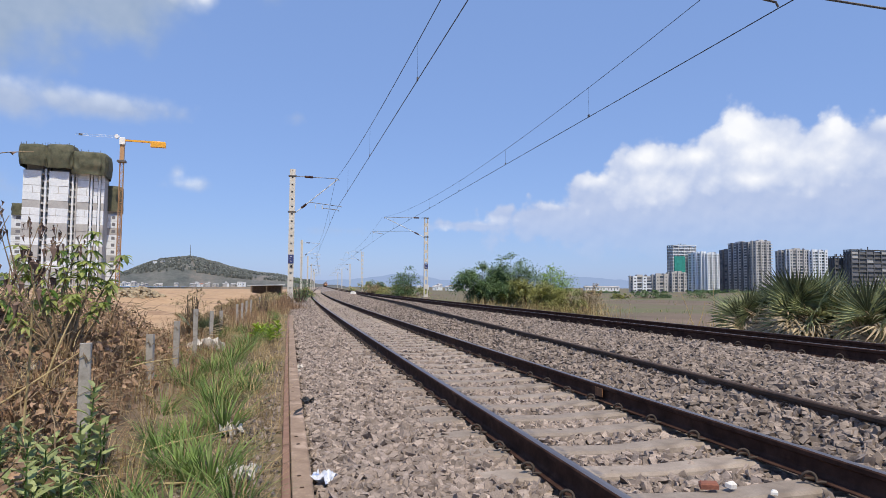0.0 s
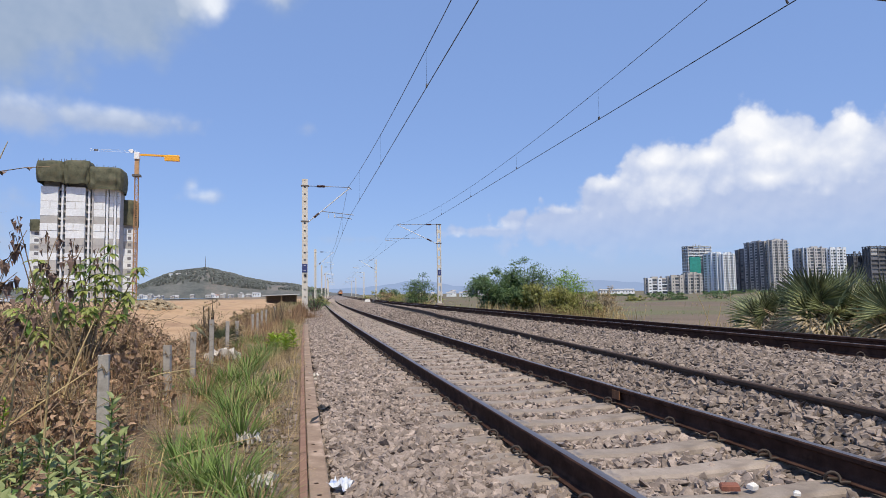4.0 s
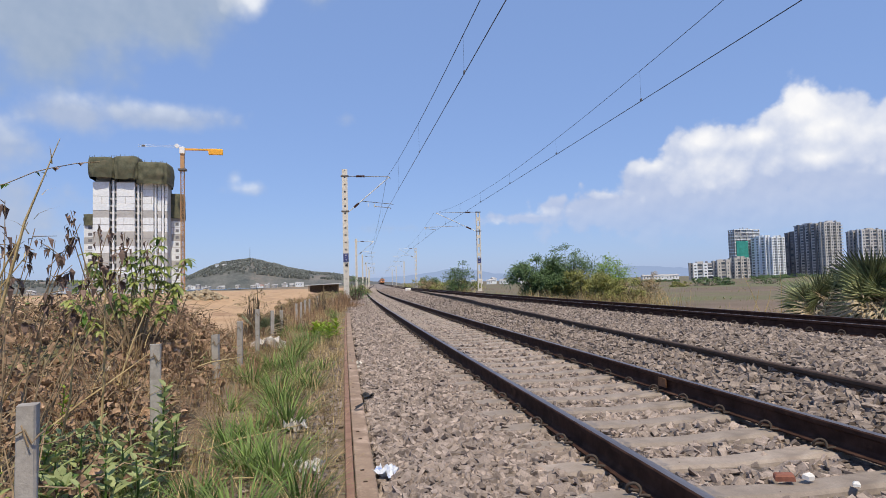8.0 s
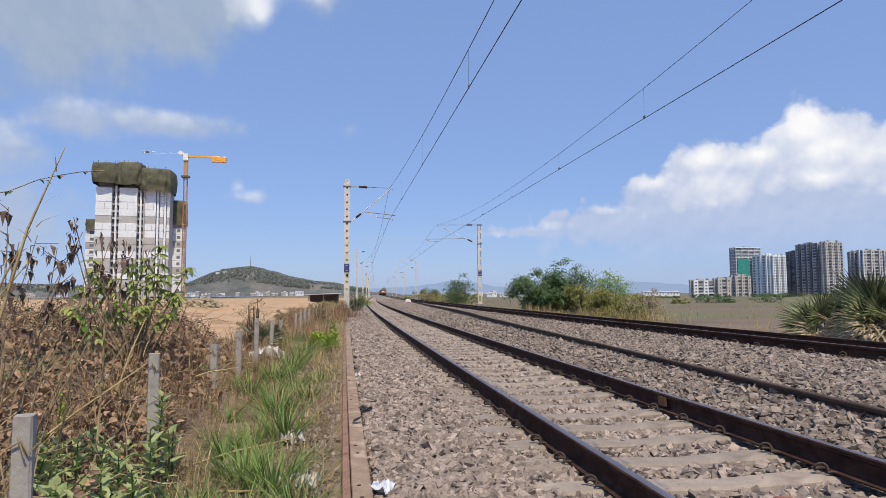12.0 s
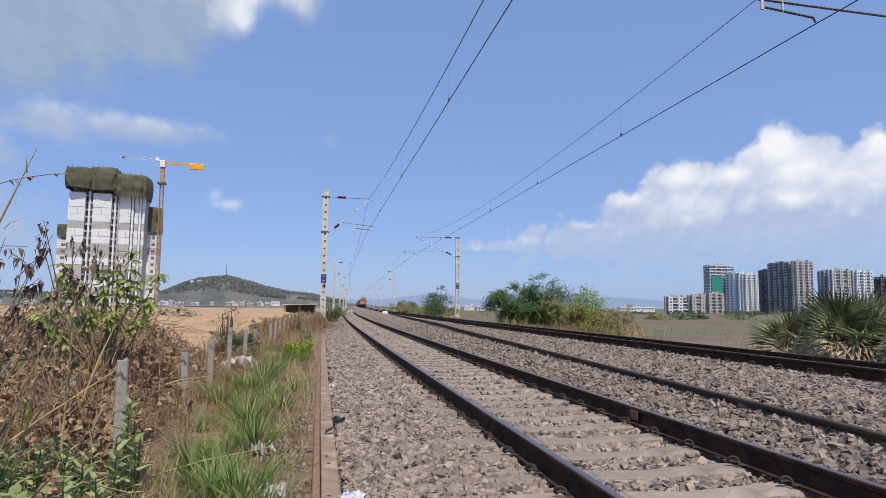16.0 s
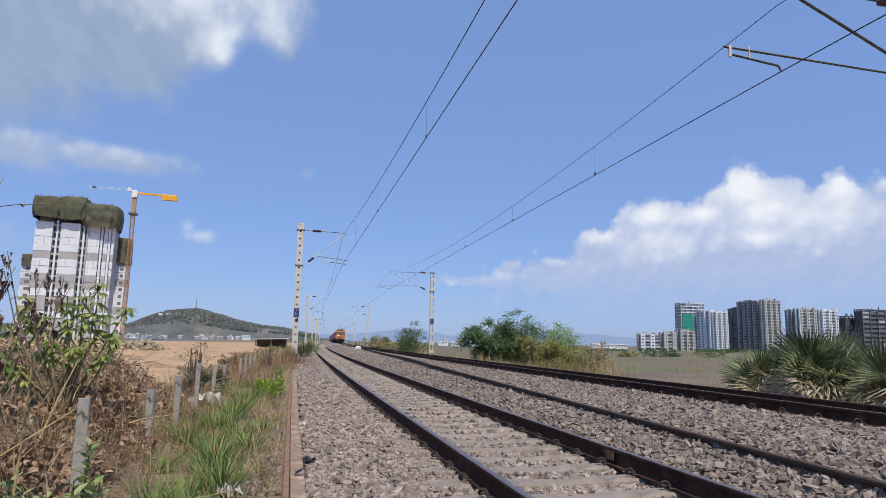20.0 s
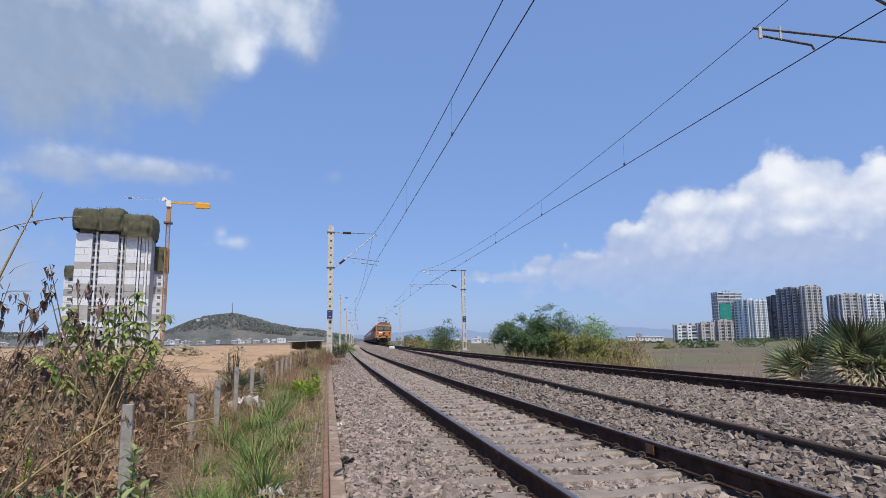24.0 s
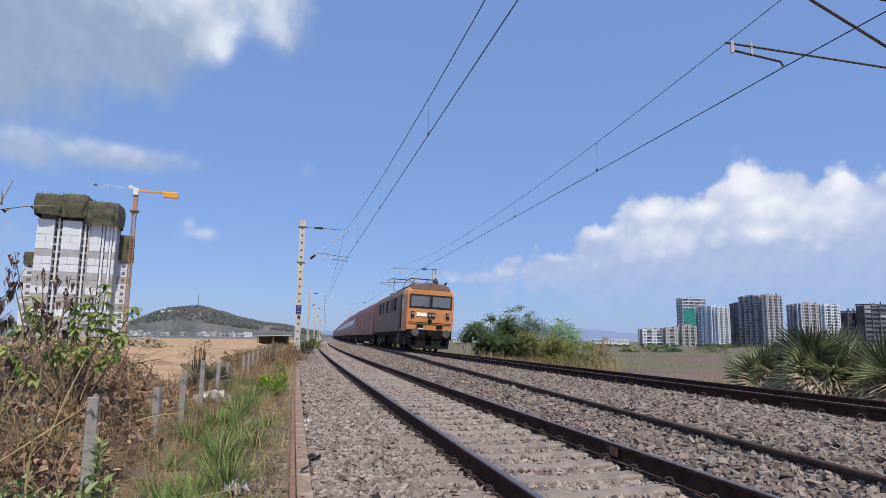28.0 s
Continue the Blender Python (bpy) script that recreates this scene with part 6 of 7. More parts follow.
def dead_plant():
    """Dead branching stalks with hanging black leaves."""
    r = random.Random(9)
    t = thing("dead_plant", "dead grey stalks with hanging shrivelled leaves", "dead plant")
    root = Vector((-1.85, 3.7, ground_z(-1.85, 3.7)))
    tips = [(-1.52, 4.02, 1.68), (-1.64, 3.98, 1.58), (-1.81, 3.91, 1.61), (-1.91, 3.86, 1.58), (-1.85, 3.86, 1.8), (-1.73, 3.94, 1.65), (-1.63, 4.0, 1.37), (-1.26, 4.12, 1.59), (-2.2, 3.9, 1.55), (-2.35, 4.0, 1.7), (-2.05, 3.95, 1.42), (-1.45, 4.05, 1.45), (-2.5, 4.1, 1.5), (-1.4, 4.1, 1.62), (-2.1, 3.9, 1.3), (-1.95, 3.9, 1.25), (-1.75, 3.95, 1.45), (-1.6, 4.0, 1.5), (-2.3, 4.0, 1.35), (-1.5, 4.05, 1.3), (-2.45, 4.0, 1.62), (-1.35, 4.1, 1.42), (-2.0, 3.88, 1.7)]
    for p in tips:
        p = Vector(p)
        base = root + Vector((r.uniform(-0.3, 0.1), r.uniform(-0.15, 0.3), 0))
        mid = base.lerp(p, 0.55) + Vector((r.uniform(-0.1, 0.06), r.uniform(-0.05, 0.05), 0.06))
        b = part("branch", Shape().tube([base, mid, p], [0.005, 0.004, 0.002], 5), TWIG, t)
        for u in (1.0, 0.82, 0.58):
            at = mid.lerp(p, u * r.uniform(0.9, 1.02))
            side = Vector((r.uniform(-0.12, 0.12), r.uniform(-0.05, 0.05), r.uniform(-0.02, 0.1)))
            part("twig", Shape().tube([at, at + side], [0.003, 0.0015], 4), TWIG, b)
            s = Shape()
            for _ in range(5):
                c, q = around(r)
                n = r.uniform(0.035, 0.085)
                s.leaf(at + side * r.random() + Vector((0, 0, -0.02 * r.random())), (c * 0.6, q * 0.6, r.uniform(-1.0, -0.1)), (c, q, 0.3), n, n * r.uniform(0.35, 0.55), r.uniform(0.3, 0.9))
            tagged(part("shrivelled_foliage", s, SHRIVEL, b), kind="stuff")
    return t


dead_plant()
for a, b, c, d in (((-2.05, 3.5, 0.3), (-1.8, 3.55, 0.85), (-1.63, 3.6, 1.65), (-1.47, 3.62, 2.1)), ((-1.95, 3.55, 0.4), (-1.9, 3.6, 0.95), (-1.75, 3.64, 1.4), (-1.64, 3.66, 1.66)), ((-2.1, 3.6, 0.35), (-1.95, 3.65, 0.9), (-1.8, 3.7, 1.3), (-1.66, 3.72, 1.5)), ((-2.2, 3.5, 0.4), (-2.1, 3.5, 1.0), (-1.96, 3.55, 1.4), (-1.8, 3.6, 1.62)), ((-1.5, 4.3, 0.4), (-1.49, 4.32, 0.8), (-1.48, 4.3, 1.2), (-1.47, 4.3, 1.42)), ((-1.78, 4.4, 0.3), (-1.72, 4.4, 0.6), (-1.7, 4.4, 0.95), (-1.71, 4.4, 1.15)), ((-2.95, 6.0, 0.6), (-2.93, 6.0, 1.0), (-2.9, 6.0, 1.4), (-2.88, 6.0, 1.62))):
    r = random.Random(int(a[1] * 100))
    t = thing("grass_stalk", "tall dry straw stalk rising over the bank", "dry stalk", "tall straw stalks")
    part("stem", Shape().tube([a, b, c, d], [0.014, 0.011, 0.007, 0.002] if d[2] > 2 else [0.008, 0.007, 0.005, 0.002], 5), STRAW, t)
    for k in range(5):
        at = Vector(b).lerp(Vector(d), r.random())
        s1, s2 = around(r)
        part("leaf", Shape().blade(at, (s1 * 0.12, s2 * 0.12), 0.1, 0.008, 0.9), STRAW, t)
t = thing("vine", "thin vine with small green leaves against the sky", "vine")
pts = [(-2.6, 3.4, 1.62), (-1.81, 3.55, 1.82), (-1.72, 3.59, 1.85), (-1.6, 3.63, 1.92), (-1.52, 3.66, 1.95), (-1.41, 3.69, 1.98)]
part("stem", Shape().tube(pts + [(-1.3, 3.7, 1.99)], 0.0025, 4), TWIG, t)
part("stem", Shape().tube([(-2.6, 3.4, ground_z(-2.6, 3.4)), (-2.7, 3.45, 1.0), pts[0]], 0.004, 4), TWIG, t)
rng = random.Random(31)
for i, p in enumerate(pts[1:]):
    for k in range(2):
        c, s = around(rng)
        part("leaf", Shape().leaf(Vector(p) + Vector((0.03 * k, 0, 0)), (c, s, -0.4), (0, 0, 1), 0.05 - 0.006 * i, 0.026, 0.2), LEAF if i < 3 else SHRIVEL, t)


def shrub(x, y, z, wide, high, n, m, leaf_size, label, seed, tall=(), bare=0.0, category="shrub"):
    """A shrub of stems and clumps of leaves with an uneven outline. tall: extra clumps as (dx, height, radius)."""
    r = random.Random(seed)
    t = thing("shrub", label, category, "shrubs beside the line", at=pose(x, y, z))
    clumps = [(r.uniform(-0.5, 0.5) * wide, r.uniform(-0.35, 0.35) * wide, high * r.uniform(0.06, 0.82), r.uniform(0.17, 0.32) * high) for _ in range(28)] + [(dx, 0.0, h, rad) for dx, h, rad in tall]
    clumps = [c for c in clumps if (c[0] / (wide * 0.55)) ** 2 + (c[2] / high) ** 2 < 1.15 or c[2] > high * 0.9]
    stems, crown = Shape(), Shape()
    for cx, cy, cz, rad in clumps:
        stems.tube([(cx * 0.3, cy * 0.3, -0.2), (cx * 0.7, cy * 0.7, cz * 0.55), (cx, cy, cz + rad * 0.5)], [0.03, 0.02, 0.008], 5)
        shoots = max(9, int(1.3 * n * rad / high / len(clumps)))
        for _ in range(shoots):
            a, b = around(r)
            u = r.uniform(-0.9, 1)
            q = math.sqrt(max(0, 1 - u * u))
            root = Vector((cx + a * q * rad * 0.25, cy + b * q * rad * 0.25, max(0.03, cz + u * rad * 0.2)))
            way = Vector((a * q, b * q, u * 0.8 + 0.5)).normalized()
            long = rad * r.uniform(0.6, 1.35)
            for k in range(6):
                f = (k + r.random()) / 6
                p = root + way * long * f - Vector((0, 0, 0.25 * long * f * f))
                if p.z < 0.02:
                    continue
                c, e = around(r)
                crown.leaf(p, (way.x + c * 0.9, way.y + e * 0.9, way.z * 0.5 + r.uniform(-0.5, 0.3)), (r.uniform(-0.4, 0.4), r.uniform(-0.4, 0.4), 1), leaf_size * r.uniform(0.55, 1.15), leaf_size * r.uniform(0.26, 0.5), 0.3)
    part("branchwork", stems, BARK, t)
    part("crown", crown, m, t)
    return t


SHRUB = surface("shrub_leaf", (0.08, 0.15, 0.065), (0.22, 0.33, 0.15), 2, 0.55, bump=0, island=0.45, through_light=0.35)
OLIVE = surface("olive_leaf", (0.23, 0.25, 0.07), (0.44, 0.44, 0.17), 2, 0.65, bump=0, island=0.45, through_light=0.3)
BROWNISH = surface("brown_scrub_leaf", (0.26, 0.2, 0.11), (0.48, 0.38, 0.22), 2, 0.8, bump=0, island=0.45, through_light=0.2)
FRESH = surface("fresh_leaf", (0.18, 0.31, 0.05), (0.34, 0.5, 0.1), 2, 0.55, bump=0, island=0.4, through_light=0.35)
shrub(15.0, 46.0, -0.35, 4.2, 3.2, 8200, SHRUB, 0.24, "dense dark green shrub beside the far track", 1, ((-1.6, 2.4, 0.6), (-0.3, 3.1, 0.45), (1.2, 2.9, 0.8)))
shrub(17.6, 47.5, -0.4, 3.2, 4.0, 4200, SHRUB, 0.22, "tall open dark-leaved shrub", 2, ((0.0, 4.1, 0.5), (0.9, 3.7, 0.4), (-0.8, 3.9, 0.4), (1.5, 3.4, 0.35)))
shrub(17.9, 44.5, -0.5, 4.6, 2.4, 4600, OLIVE, 0.2, "olive and straw-coloured shrub beside the far track", 3)
shrub(20.8, 46.5, -0.6, 2.5, 3.3, 3200, FRESH, 0.2, "fresh bright green shrub", 4, ((0.0, 3.2, 0.6), (0.7, 2.9, 0.4), (-0.6, 2.8, 0.5)))
shrub(20.2, 44.0, -0.6, 4.0, 1.9, 3000, OLIVE, 0.18, "low olive scrub beside the far track", 5)
shrub(22.8, 45.5, -0.8, 4.0, 2.3, 2600, BROWNISH, 0.17, "brown half-dry scrub beside the line", 6, ((1.2, 2.2, 0.3),))
shrub(13.0, 68.0, 0.0, 2.6, 2.9, 2200, SHRUB, 0.24, "feathery green shrub behind the mast", 7, ((0.3, 3.2, 0.5), (-0.7, 2.4, 0.5)))
shrub(11.3, 70.0, 0.0, 2.4, 1.3, 900, OLIVE, 0.2, "olive shrub along the far track", 8)
shrub(14.0, 97.0, 0.0, 3.0, 2.3, 900, SHRUB, 0.3, "green shrub beyond the mast", 9)
shrub(12.4, 88.0, 0.0, 3.0, 1.6, 900, BROWNISH, 0.3, "brown scrub along the far track", 10)
shrub(16.5, 84.0, 0.0, 5.0, 1.7, 1200, OLIVE, 0.3, "low olive scrub along the far track", 14)
shrub(15.5, 120.0, 0.0, 6.0, 2.2, 1200, OLIVE, 0.4, "green scrub far along the line", 15)
shrub(1.15, 50.0, 0.1, 1.4, 1.9, 700, SHRUB, 0.16, "open green bush behind the mast", 11)
shrub(2.6, 74.0, 0.0, 1.3, 1.3, 400, OLIVE, 0.2, "small olive bush beside the near track", 12)
for i, (x, y, w, h) in enumerate(((-2.4, 36, 1.4, 0.75), (-3.2, 40, 1.8, 0.8), (-2.2, 44, 1.6, 0.9), (-3.4, 50, 2.2, 0.9), (-2.0, 56, 2.0, 1.0), (-1.4, 62, 1.8, 1.0), (-2.6, 31, 1.2, 0.6), (-1.9, 18.5, 0.9, 0.55), (-2.5, 23, 1.2, 0.6), (-3.6, 27, 1.4, 0.5))):
    shrub(x, y, ground_z(x, y), w * 0.9, h * 0.62, 420, BROWNISH, 0.09, "brown dry scrub on the edge of sand", 100 + i)
for i, (x, y, w, h) in enumerate(((69, 120, 6, 1.6), (77, 122, 9, 2.0), (92, 124, 9, 2.9), (104, 124, 7, 2.2), (85, 128, 5, 1.4), (60, 132, 6, 1.5), (118, 118, 9, 2.4), (48, 140, 7, 1.4))):
    shrub(x, y, ground_z(x, y), w * 0.7, h * 0.7, 700, SHRUB if i % 3 else OLIVE, 0.35, "dull green bush out in the field", 20 + i)
for i, (x, y, w, h) in enumerate(((230, 430, 26, 3), (300, 470, 30, 4), (150, 470, 40, 3), (90, 500, 40, 3), (400, 500, 30, 6), (392, 520, 24, 5), (360, 480, 30, 4), (440, 500, 40, 5))):
    shrub(x, y, ground_z(x, y), w, h * 0.62, 2600, SHRUB, 1.1, "green line of far trees across the field", 50 + i, category="trees")

for i, (x, y, w, h) in enumerate(((-1.95, 14.6, 0.4, 1.15), (-1.6, 16.4, 0.3, 0.7), (-0.9, 29.0, 0.6, 0.9))):
    shrub(x, y, ground_z(x, y), w, h, 40, BROWNISH, 0.07, "dead brown shrub by the fence", 140 + i, ((0.1, h, 0.12), (-0.1, h * 0.9, 0.14)))


def fan(stem_len, radius, n, m, seed, droop):
    """A palm frond: a stalk and a fan of folded blades. Local x points outward."""
    r = random.Random(seed)
    s = Shape()
    hub = Vector((stem_len, 0, 0))
    for i in range(n):
        a = radians(-118 + 236 * i / (n - 1))
        k = radius * (0.72 + 0.28 * math.cos(a * 0.6)) * r.uniform(0.9, 1.08)
        way = Vector((math.cos(a), math.sin(a), r.uniform(-0.05, 0.08)))
        side = Vector((-way.y, way.x, 0))
        w = 0.027 * radius + 0.006
        mid = hub + way * k * 0.5 + Vector((0, 0, 0.03))
        tip = hub + way * k + Vector((0, 0, -droop * k * abs(r.uniform(0.2, 1.0))))
        s.add([hub, mid + side * w + Vector((0, 0, -w * 0.7)), mid, mid - side * w + Vector((0, 0, -w * 0.7)), tip], [(0, 1, 2), (0, 2, 3), (1, 4, 2), (2, 4, 3)])
    return s.mesh("frond", m)


FANS = [fan(0.5, 1.0, 36, PALM, 1, 0.1), fan(0.42, 0.95, 30, PALM_PALE, 2, 0.2), fan(0.4, 0.85, 22, PALM_DRY, 3, 0.5)]
STALK = Shape().tube([(0, 0, 0), (0.6, 0, 0)], [0.022, 0.014], 5).mesh("stalk", PALM_DRY)


def fan_palm(x, y, z, fronds, size, label, seed, dead=4):
    r = random.Random(seed)
    t = thing("fan_palm", label, "palm", "fan palms", at=pose(x, y, z, 0, 0, 0))
    part("trunk", Shape().lathe([(0.16 * size, -0.3), (0.2 * size, 0.1), (0.13 * size, 0.62 * size)], 9), PALM_DRY, t)
    for i in range(fronds):
        turn, up = 360 * i / fronds * 1.0 + r.uniform(-20, 20), (r.uniform(5, 32) if i % 2 else r.uniform(28, 60))
        f = part("frond", FANS[i % 2], None, t, at=pose(0, 0, 0.55 * size, 0, -up, turn) @ Matrix.Rotation(radians(r.uniform(25, 80) * r.choice((-1, 1))), 4, "X") @ Matrix.Scale(size * r.uniform(0.85, 1.1), 4))
        part("stalk", STALK, None, f)
    for i in range(dead):
        part("dead_frond", FANS[2], None, t, "bleached dry frond", at=pose(0, 0, 0.45 * size, 0, r.uniform(-8, 25), r.uniform(150, 330)) @ Matrix.Rotation(radians(r.uniform(-70, 70)), 4, "X") @ Matrix.Scale(size * 1.12, 4))
    return t


fan_palm(12.2, 12.5, -0.05, 20, 1.0, "bushy green fan palm beside the far track", 1, 16)
fan_palm(11.75, 13.8, -0.1, 14, 0.85, "spreading fan palm with dry lower fronds", 2, 12)
fan_palm(12.7, 11.0, -0.1, 13, 0.95, "bushy green fan palm in tall grass", 3, 8)
fan_palm(13.4, 13.2, 0.0, 12, 0.95, "green fan palm behind another palm", 5, 2)
fan_palm(-1.78, 14.2, ground_z(-1.78, 14.2), 3, 0.5, "small half-dead fan palm seedling by a fence post", 4, 6)

# tall straw at the foot of the palms and along the far shoulder
rng = random.Random(77)
far_straw, far_green = Shape(), Shape()
for _ in range(700):
    y = 7 + 55 * rng.random() ** 1.4
    x = bend(y) + rng.uniform(10.7, 15)
    for _ in range(8):
        c, s = around(rng)
        px, py = x + c * 0.15, y + s * 0.15
        k = rng.uniform(0.25, 0.6)
        (far_straw if rng.random() < 0.7 else far_green).blade((px, py, ground_z(px, py) - 0.05), (c * k * 0.5, s * k * 0.5), k, 0.014, rng.uniform(0.2, 0.8))
for _ in range(1500):                                    # rough grass of the low field
    y = 14 + 190 * rng.random() ** 1.6
    x = bend(y) + 13 + (20 + y * 0.9) * rng.random() ** 1.3
    if noise.noise((x * 0.08, y * 0.05, 4)) < -0.12:
        continue
    for _ in range(6):
        c, s = around(rng)
        px, py = x + c * 0.01 * y, y + s * 0.01 * y
        k = rng.uniform(0.12, 0.45)
        (far_straw if rng.random() < 0.65 else far_green).blade((px, py, ground_z(px, py) - 0.03), (c * k * 0.6, s * k * 0.6), k, 0.006 + 0.0005 * y, rng.uniform(0.2, 0.8))
for cx, cy, spread, count in ((15.5, 43.5, 3, 500), (18.2, 42.6, 3.5, 900), (22.2, 43.5, 2.6, 420), (17.5, 45.5, 2.0, 300), (12.0, 12.0, 1.5, 420), (11.6, 14.5, 1.2, 300), (12.4, 67.0, 4.0, 500), (14.5, 95.0, 4.0, 300)):
    for _ in range(count):
        x, y = rng.gauss(cx, spread * 0.5), rng.gauss(cy, 0.7)
        if x - bend(y) < 10.7:
            continue
        c, s = around(rng)
        k = rng.uniform(0.3, 1.0 if cy < 40 else 1.9 if x > 16.5 else 1.2)
        far_straw.blade((x, y, ground_z(x, y) - 0.05), (c * k * 0.4, s * k * 0.4), k, 0.012 + 0.0006 * cy, rng.uniform(0.2, 0.9))
shoulder = thing("shoulder_grass", "dry grass on the far shoulder of the line", "grass", kind="stuff")
part("dry_blades", far_straw, STRAW, shoulder)
part("green_blades", far_green, GRASS, shoulder)
for a, b in (((12.1, 16.6, -0.1), (11.7, 16.9, 1.35)), ((12.0, 15.7, -0.1), (12.0, 15.66, 1.5)), ((12.0, 16.5, -0.1), (12.35, 16.5, 0.9)), ((12.3, 17.5, -0.2), (12.6, 17.4, 0.8))):
    single("grass_stalk", Shape().tube([a, Vector(a).lerp(Vector(b), 0.6) + Vector((0.04, 0, 0)), b], [0.014, 0.011, 0.005], 5), STRAW, "tall pale straw stalk beyond the far track", "dry stalk", "tall straw stalks")


# ---------------------------------------------------------------- far houses and shed
ROOF_RED = surface("roof_tile", (0.3, 0.13, 0.09), (0.42, 0.2, 0.14), 0.5, 0.9, bump=0)


def house(x, y, z, w, d, h, seed):
    r = random.Random(seed)
    t = thing("house", "small pale house at the foot of the hill", "house", "far houses", at=pose(x, y, z, 0, 0, r.uniform(-20, 20)))
    part("wall", Shape().box(-w / 2, w / 2, 0, d, 0, h), WALL_WHITE if y < 750 or r.random() < 0.35 else WALL_BEIGE if r.random() < 0.5 else WALL_GREY, t)
    part("roof", Shape().add([(-w / 2 - 0.5, -0.5, h), (w / 2 + 0.5, -0.5, h), (w / 2 + 0.5, d + 0.5, h), (-w / 2 - 0.5, d + 0.5, h), (-w / 2, d / 2, h + 1.6), (w / 2, d / 2, h + 1.6)], [(0, 1, 5, 4), (2, 3, 4, 5), (0, 4, 3), (1, 2, 5), (3, 2, 1, 0)]), ROOF_RED if r.random() < 0.05 else WALL_GREY, t)
    for i in range(int(w / 3.5)):
        a = -w / 2 + 1.2 + i * 3.5
        part("window", Shape().box(a, a + 1.3, -0.08, 0.1, h * 0.45, h * 0.78), OPENING, t)


rng = random.Random(15)
for i in range(60):
    cx = rng.choice((-268, -246, -228, -205, -172, -150, -128, -96, -84))
    house(cx + rng.gauss(0, 7), 1060 + rng.uniform(0, 170), -1.4, rng.choice((3, 4, 5, 6, 8)), 8, rng.choice((2.5, 3, 4, 5, 7)), i)
for i in range(14):
    house(rng.uniform(-620, -380), 1060 + rng.uniform(0, 170), -1.4, rng.choice((4, 6, 9)), 8, rng.choice((3, 5, 8)), 200 + i)
for i, (x, y, w, h) in enumerate(((-232, 1400, 8, 6), (-216, 1405, 7, 5), (-245, 1395, 7, 5))):
    house(x - 15, y, 33.5, w, 7, h + 10, 60 + i)
for i, (x, y, w, h) in enumerate(((150, 706, 4, 1), (160, 712, 5, 2.5), (166, 700, 3, 1), (172, 704, 6, 1.5), (178, 715, 4, 3.5), (184, 700, 8, 1), (191, 708, 4, 2), (197, 712, 5, 0.5), (205, 700, 7, 1.5), (214, 705, 4, 0.5), (365, 690, 26, 2), (390, 700, 22, 2), (140, 720, 6, 3))):
    house(x, y, ground_z(x, y) - 0.1, w, 9, h + 3, 80 + i)
WATER = plain("still_water", (0.2, 0.3, 0.38), 0.15)
single("water", Shape().add([(-300, 640, -1.02), (-110, 640, -1.02), (-90, 980, -1.02), (-330, 980, -1.02)], [(0, 1, 2, 3)]), WATER, "pale blue creek before the hill", "water", kind="structure")
t = thing("shed", "low open shed with pale flat roof beside the line", "shed", at=pose(-2.4, 90, -0.42))
part("roof", Shape().slab(-2.5, 2.5, -1.6, 2.0, 1.7, 1.8, 0.02, pose(0, 0, 0, 0, -2, 0)), WALL_PALE, t)
part("back_wall", Shape().box(-2.0, 2.1, 1.4, 1.6, -0.2, 1.72), BARK, t)
for x in (-2.0, 0.0, 2.0):
    part("post", Shape().box(x - 0.07, x + 0.07, -1.3, -1.16, -0.2, 1.72), TWIG, t)
rng = random.Random(3)
rubble = Shape()
for _ in range(240):
    a, rr = rng.uniform(0, 6.28), rng.random() ** 0.6
    x, y = -12.6 + 2.3 * rr * math.cos(a), 61 + 3 * rr * math.sin(a)
    z = ground_z(x, y) + 0.85 * (1 - rr)
    k = rng.uniform(0.08, 0.22)
    rubble.slab(-k, k, -k * 0.7, k * 0.7, -k * 0.5, k * 0.6, k * 0.3, pose(x, y, z, rng.uniform(-40, 40), rng.uniform(-40, 40), rng.uniform(0, 180)))
single("rubble_heap", rubble, PALM_DRY, "heap of pale rubble on the sand plain", "rubble", kind="stuff")


# ---------------------------------------------------------------- ballast stones
def stone_forms(count):
    """Angular broken stones, as arrays of corners and triangles."""
    forms, r = [], random.Random(2)
    for _ in range(count):
        bm = bmesh.new()
        sx, sy, sz = r.uniform(0.85, 1.4), r.uniform(0.6, 1.0), r.uniform(0.26, 0.46)
        corners = [(x, y, z) for x in (-1, 1) for y in (-1, 1) for z in (-1, 1)]
        r.shuffle(corners)
        for x, y, z in corners[:r.choice((7, 7, 8, 8))]:
            bm.verts.new((x * sx * r.uniform(0.5, 1.05), y * sy * r.uniform(0.5, 1.05), z * sz * r.uniform(0.55, 1.1)))
        hull = bmesh.ops.convex_hull(bm, input=bm.verts[:])
        bmesh.ops.delete(bm, geom=[g for g in hull["geom_interior"] if isinstance(g, bmesh.types.BMVert)], context="VERTS")
        bmesh.ops.triangulate(bm, faces=bm.faces[:])
        bm.verts.index_update()
        forms.append((np.array([v.co[:] for v in bm.verts]), np.array([[v.index for v in f.verts] for f in bm.faces])))
        bm.free()
    return forms


FORMS = stone_forms(16)


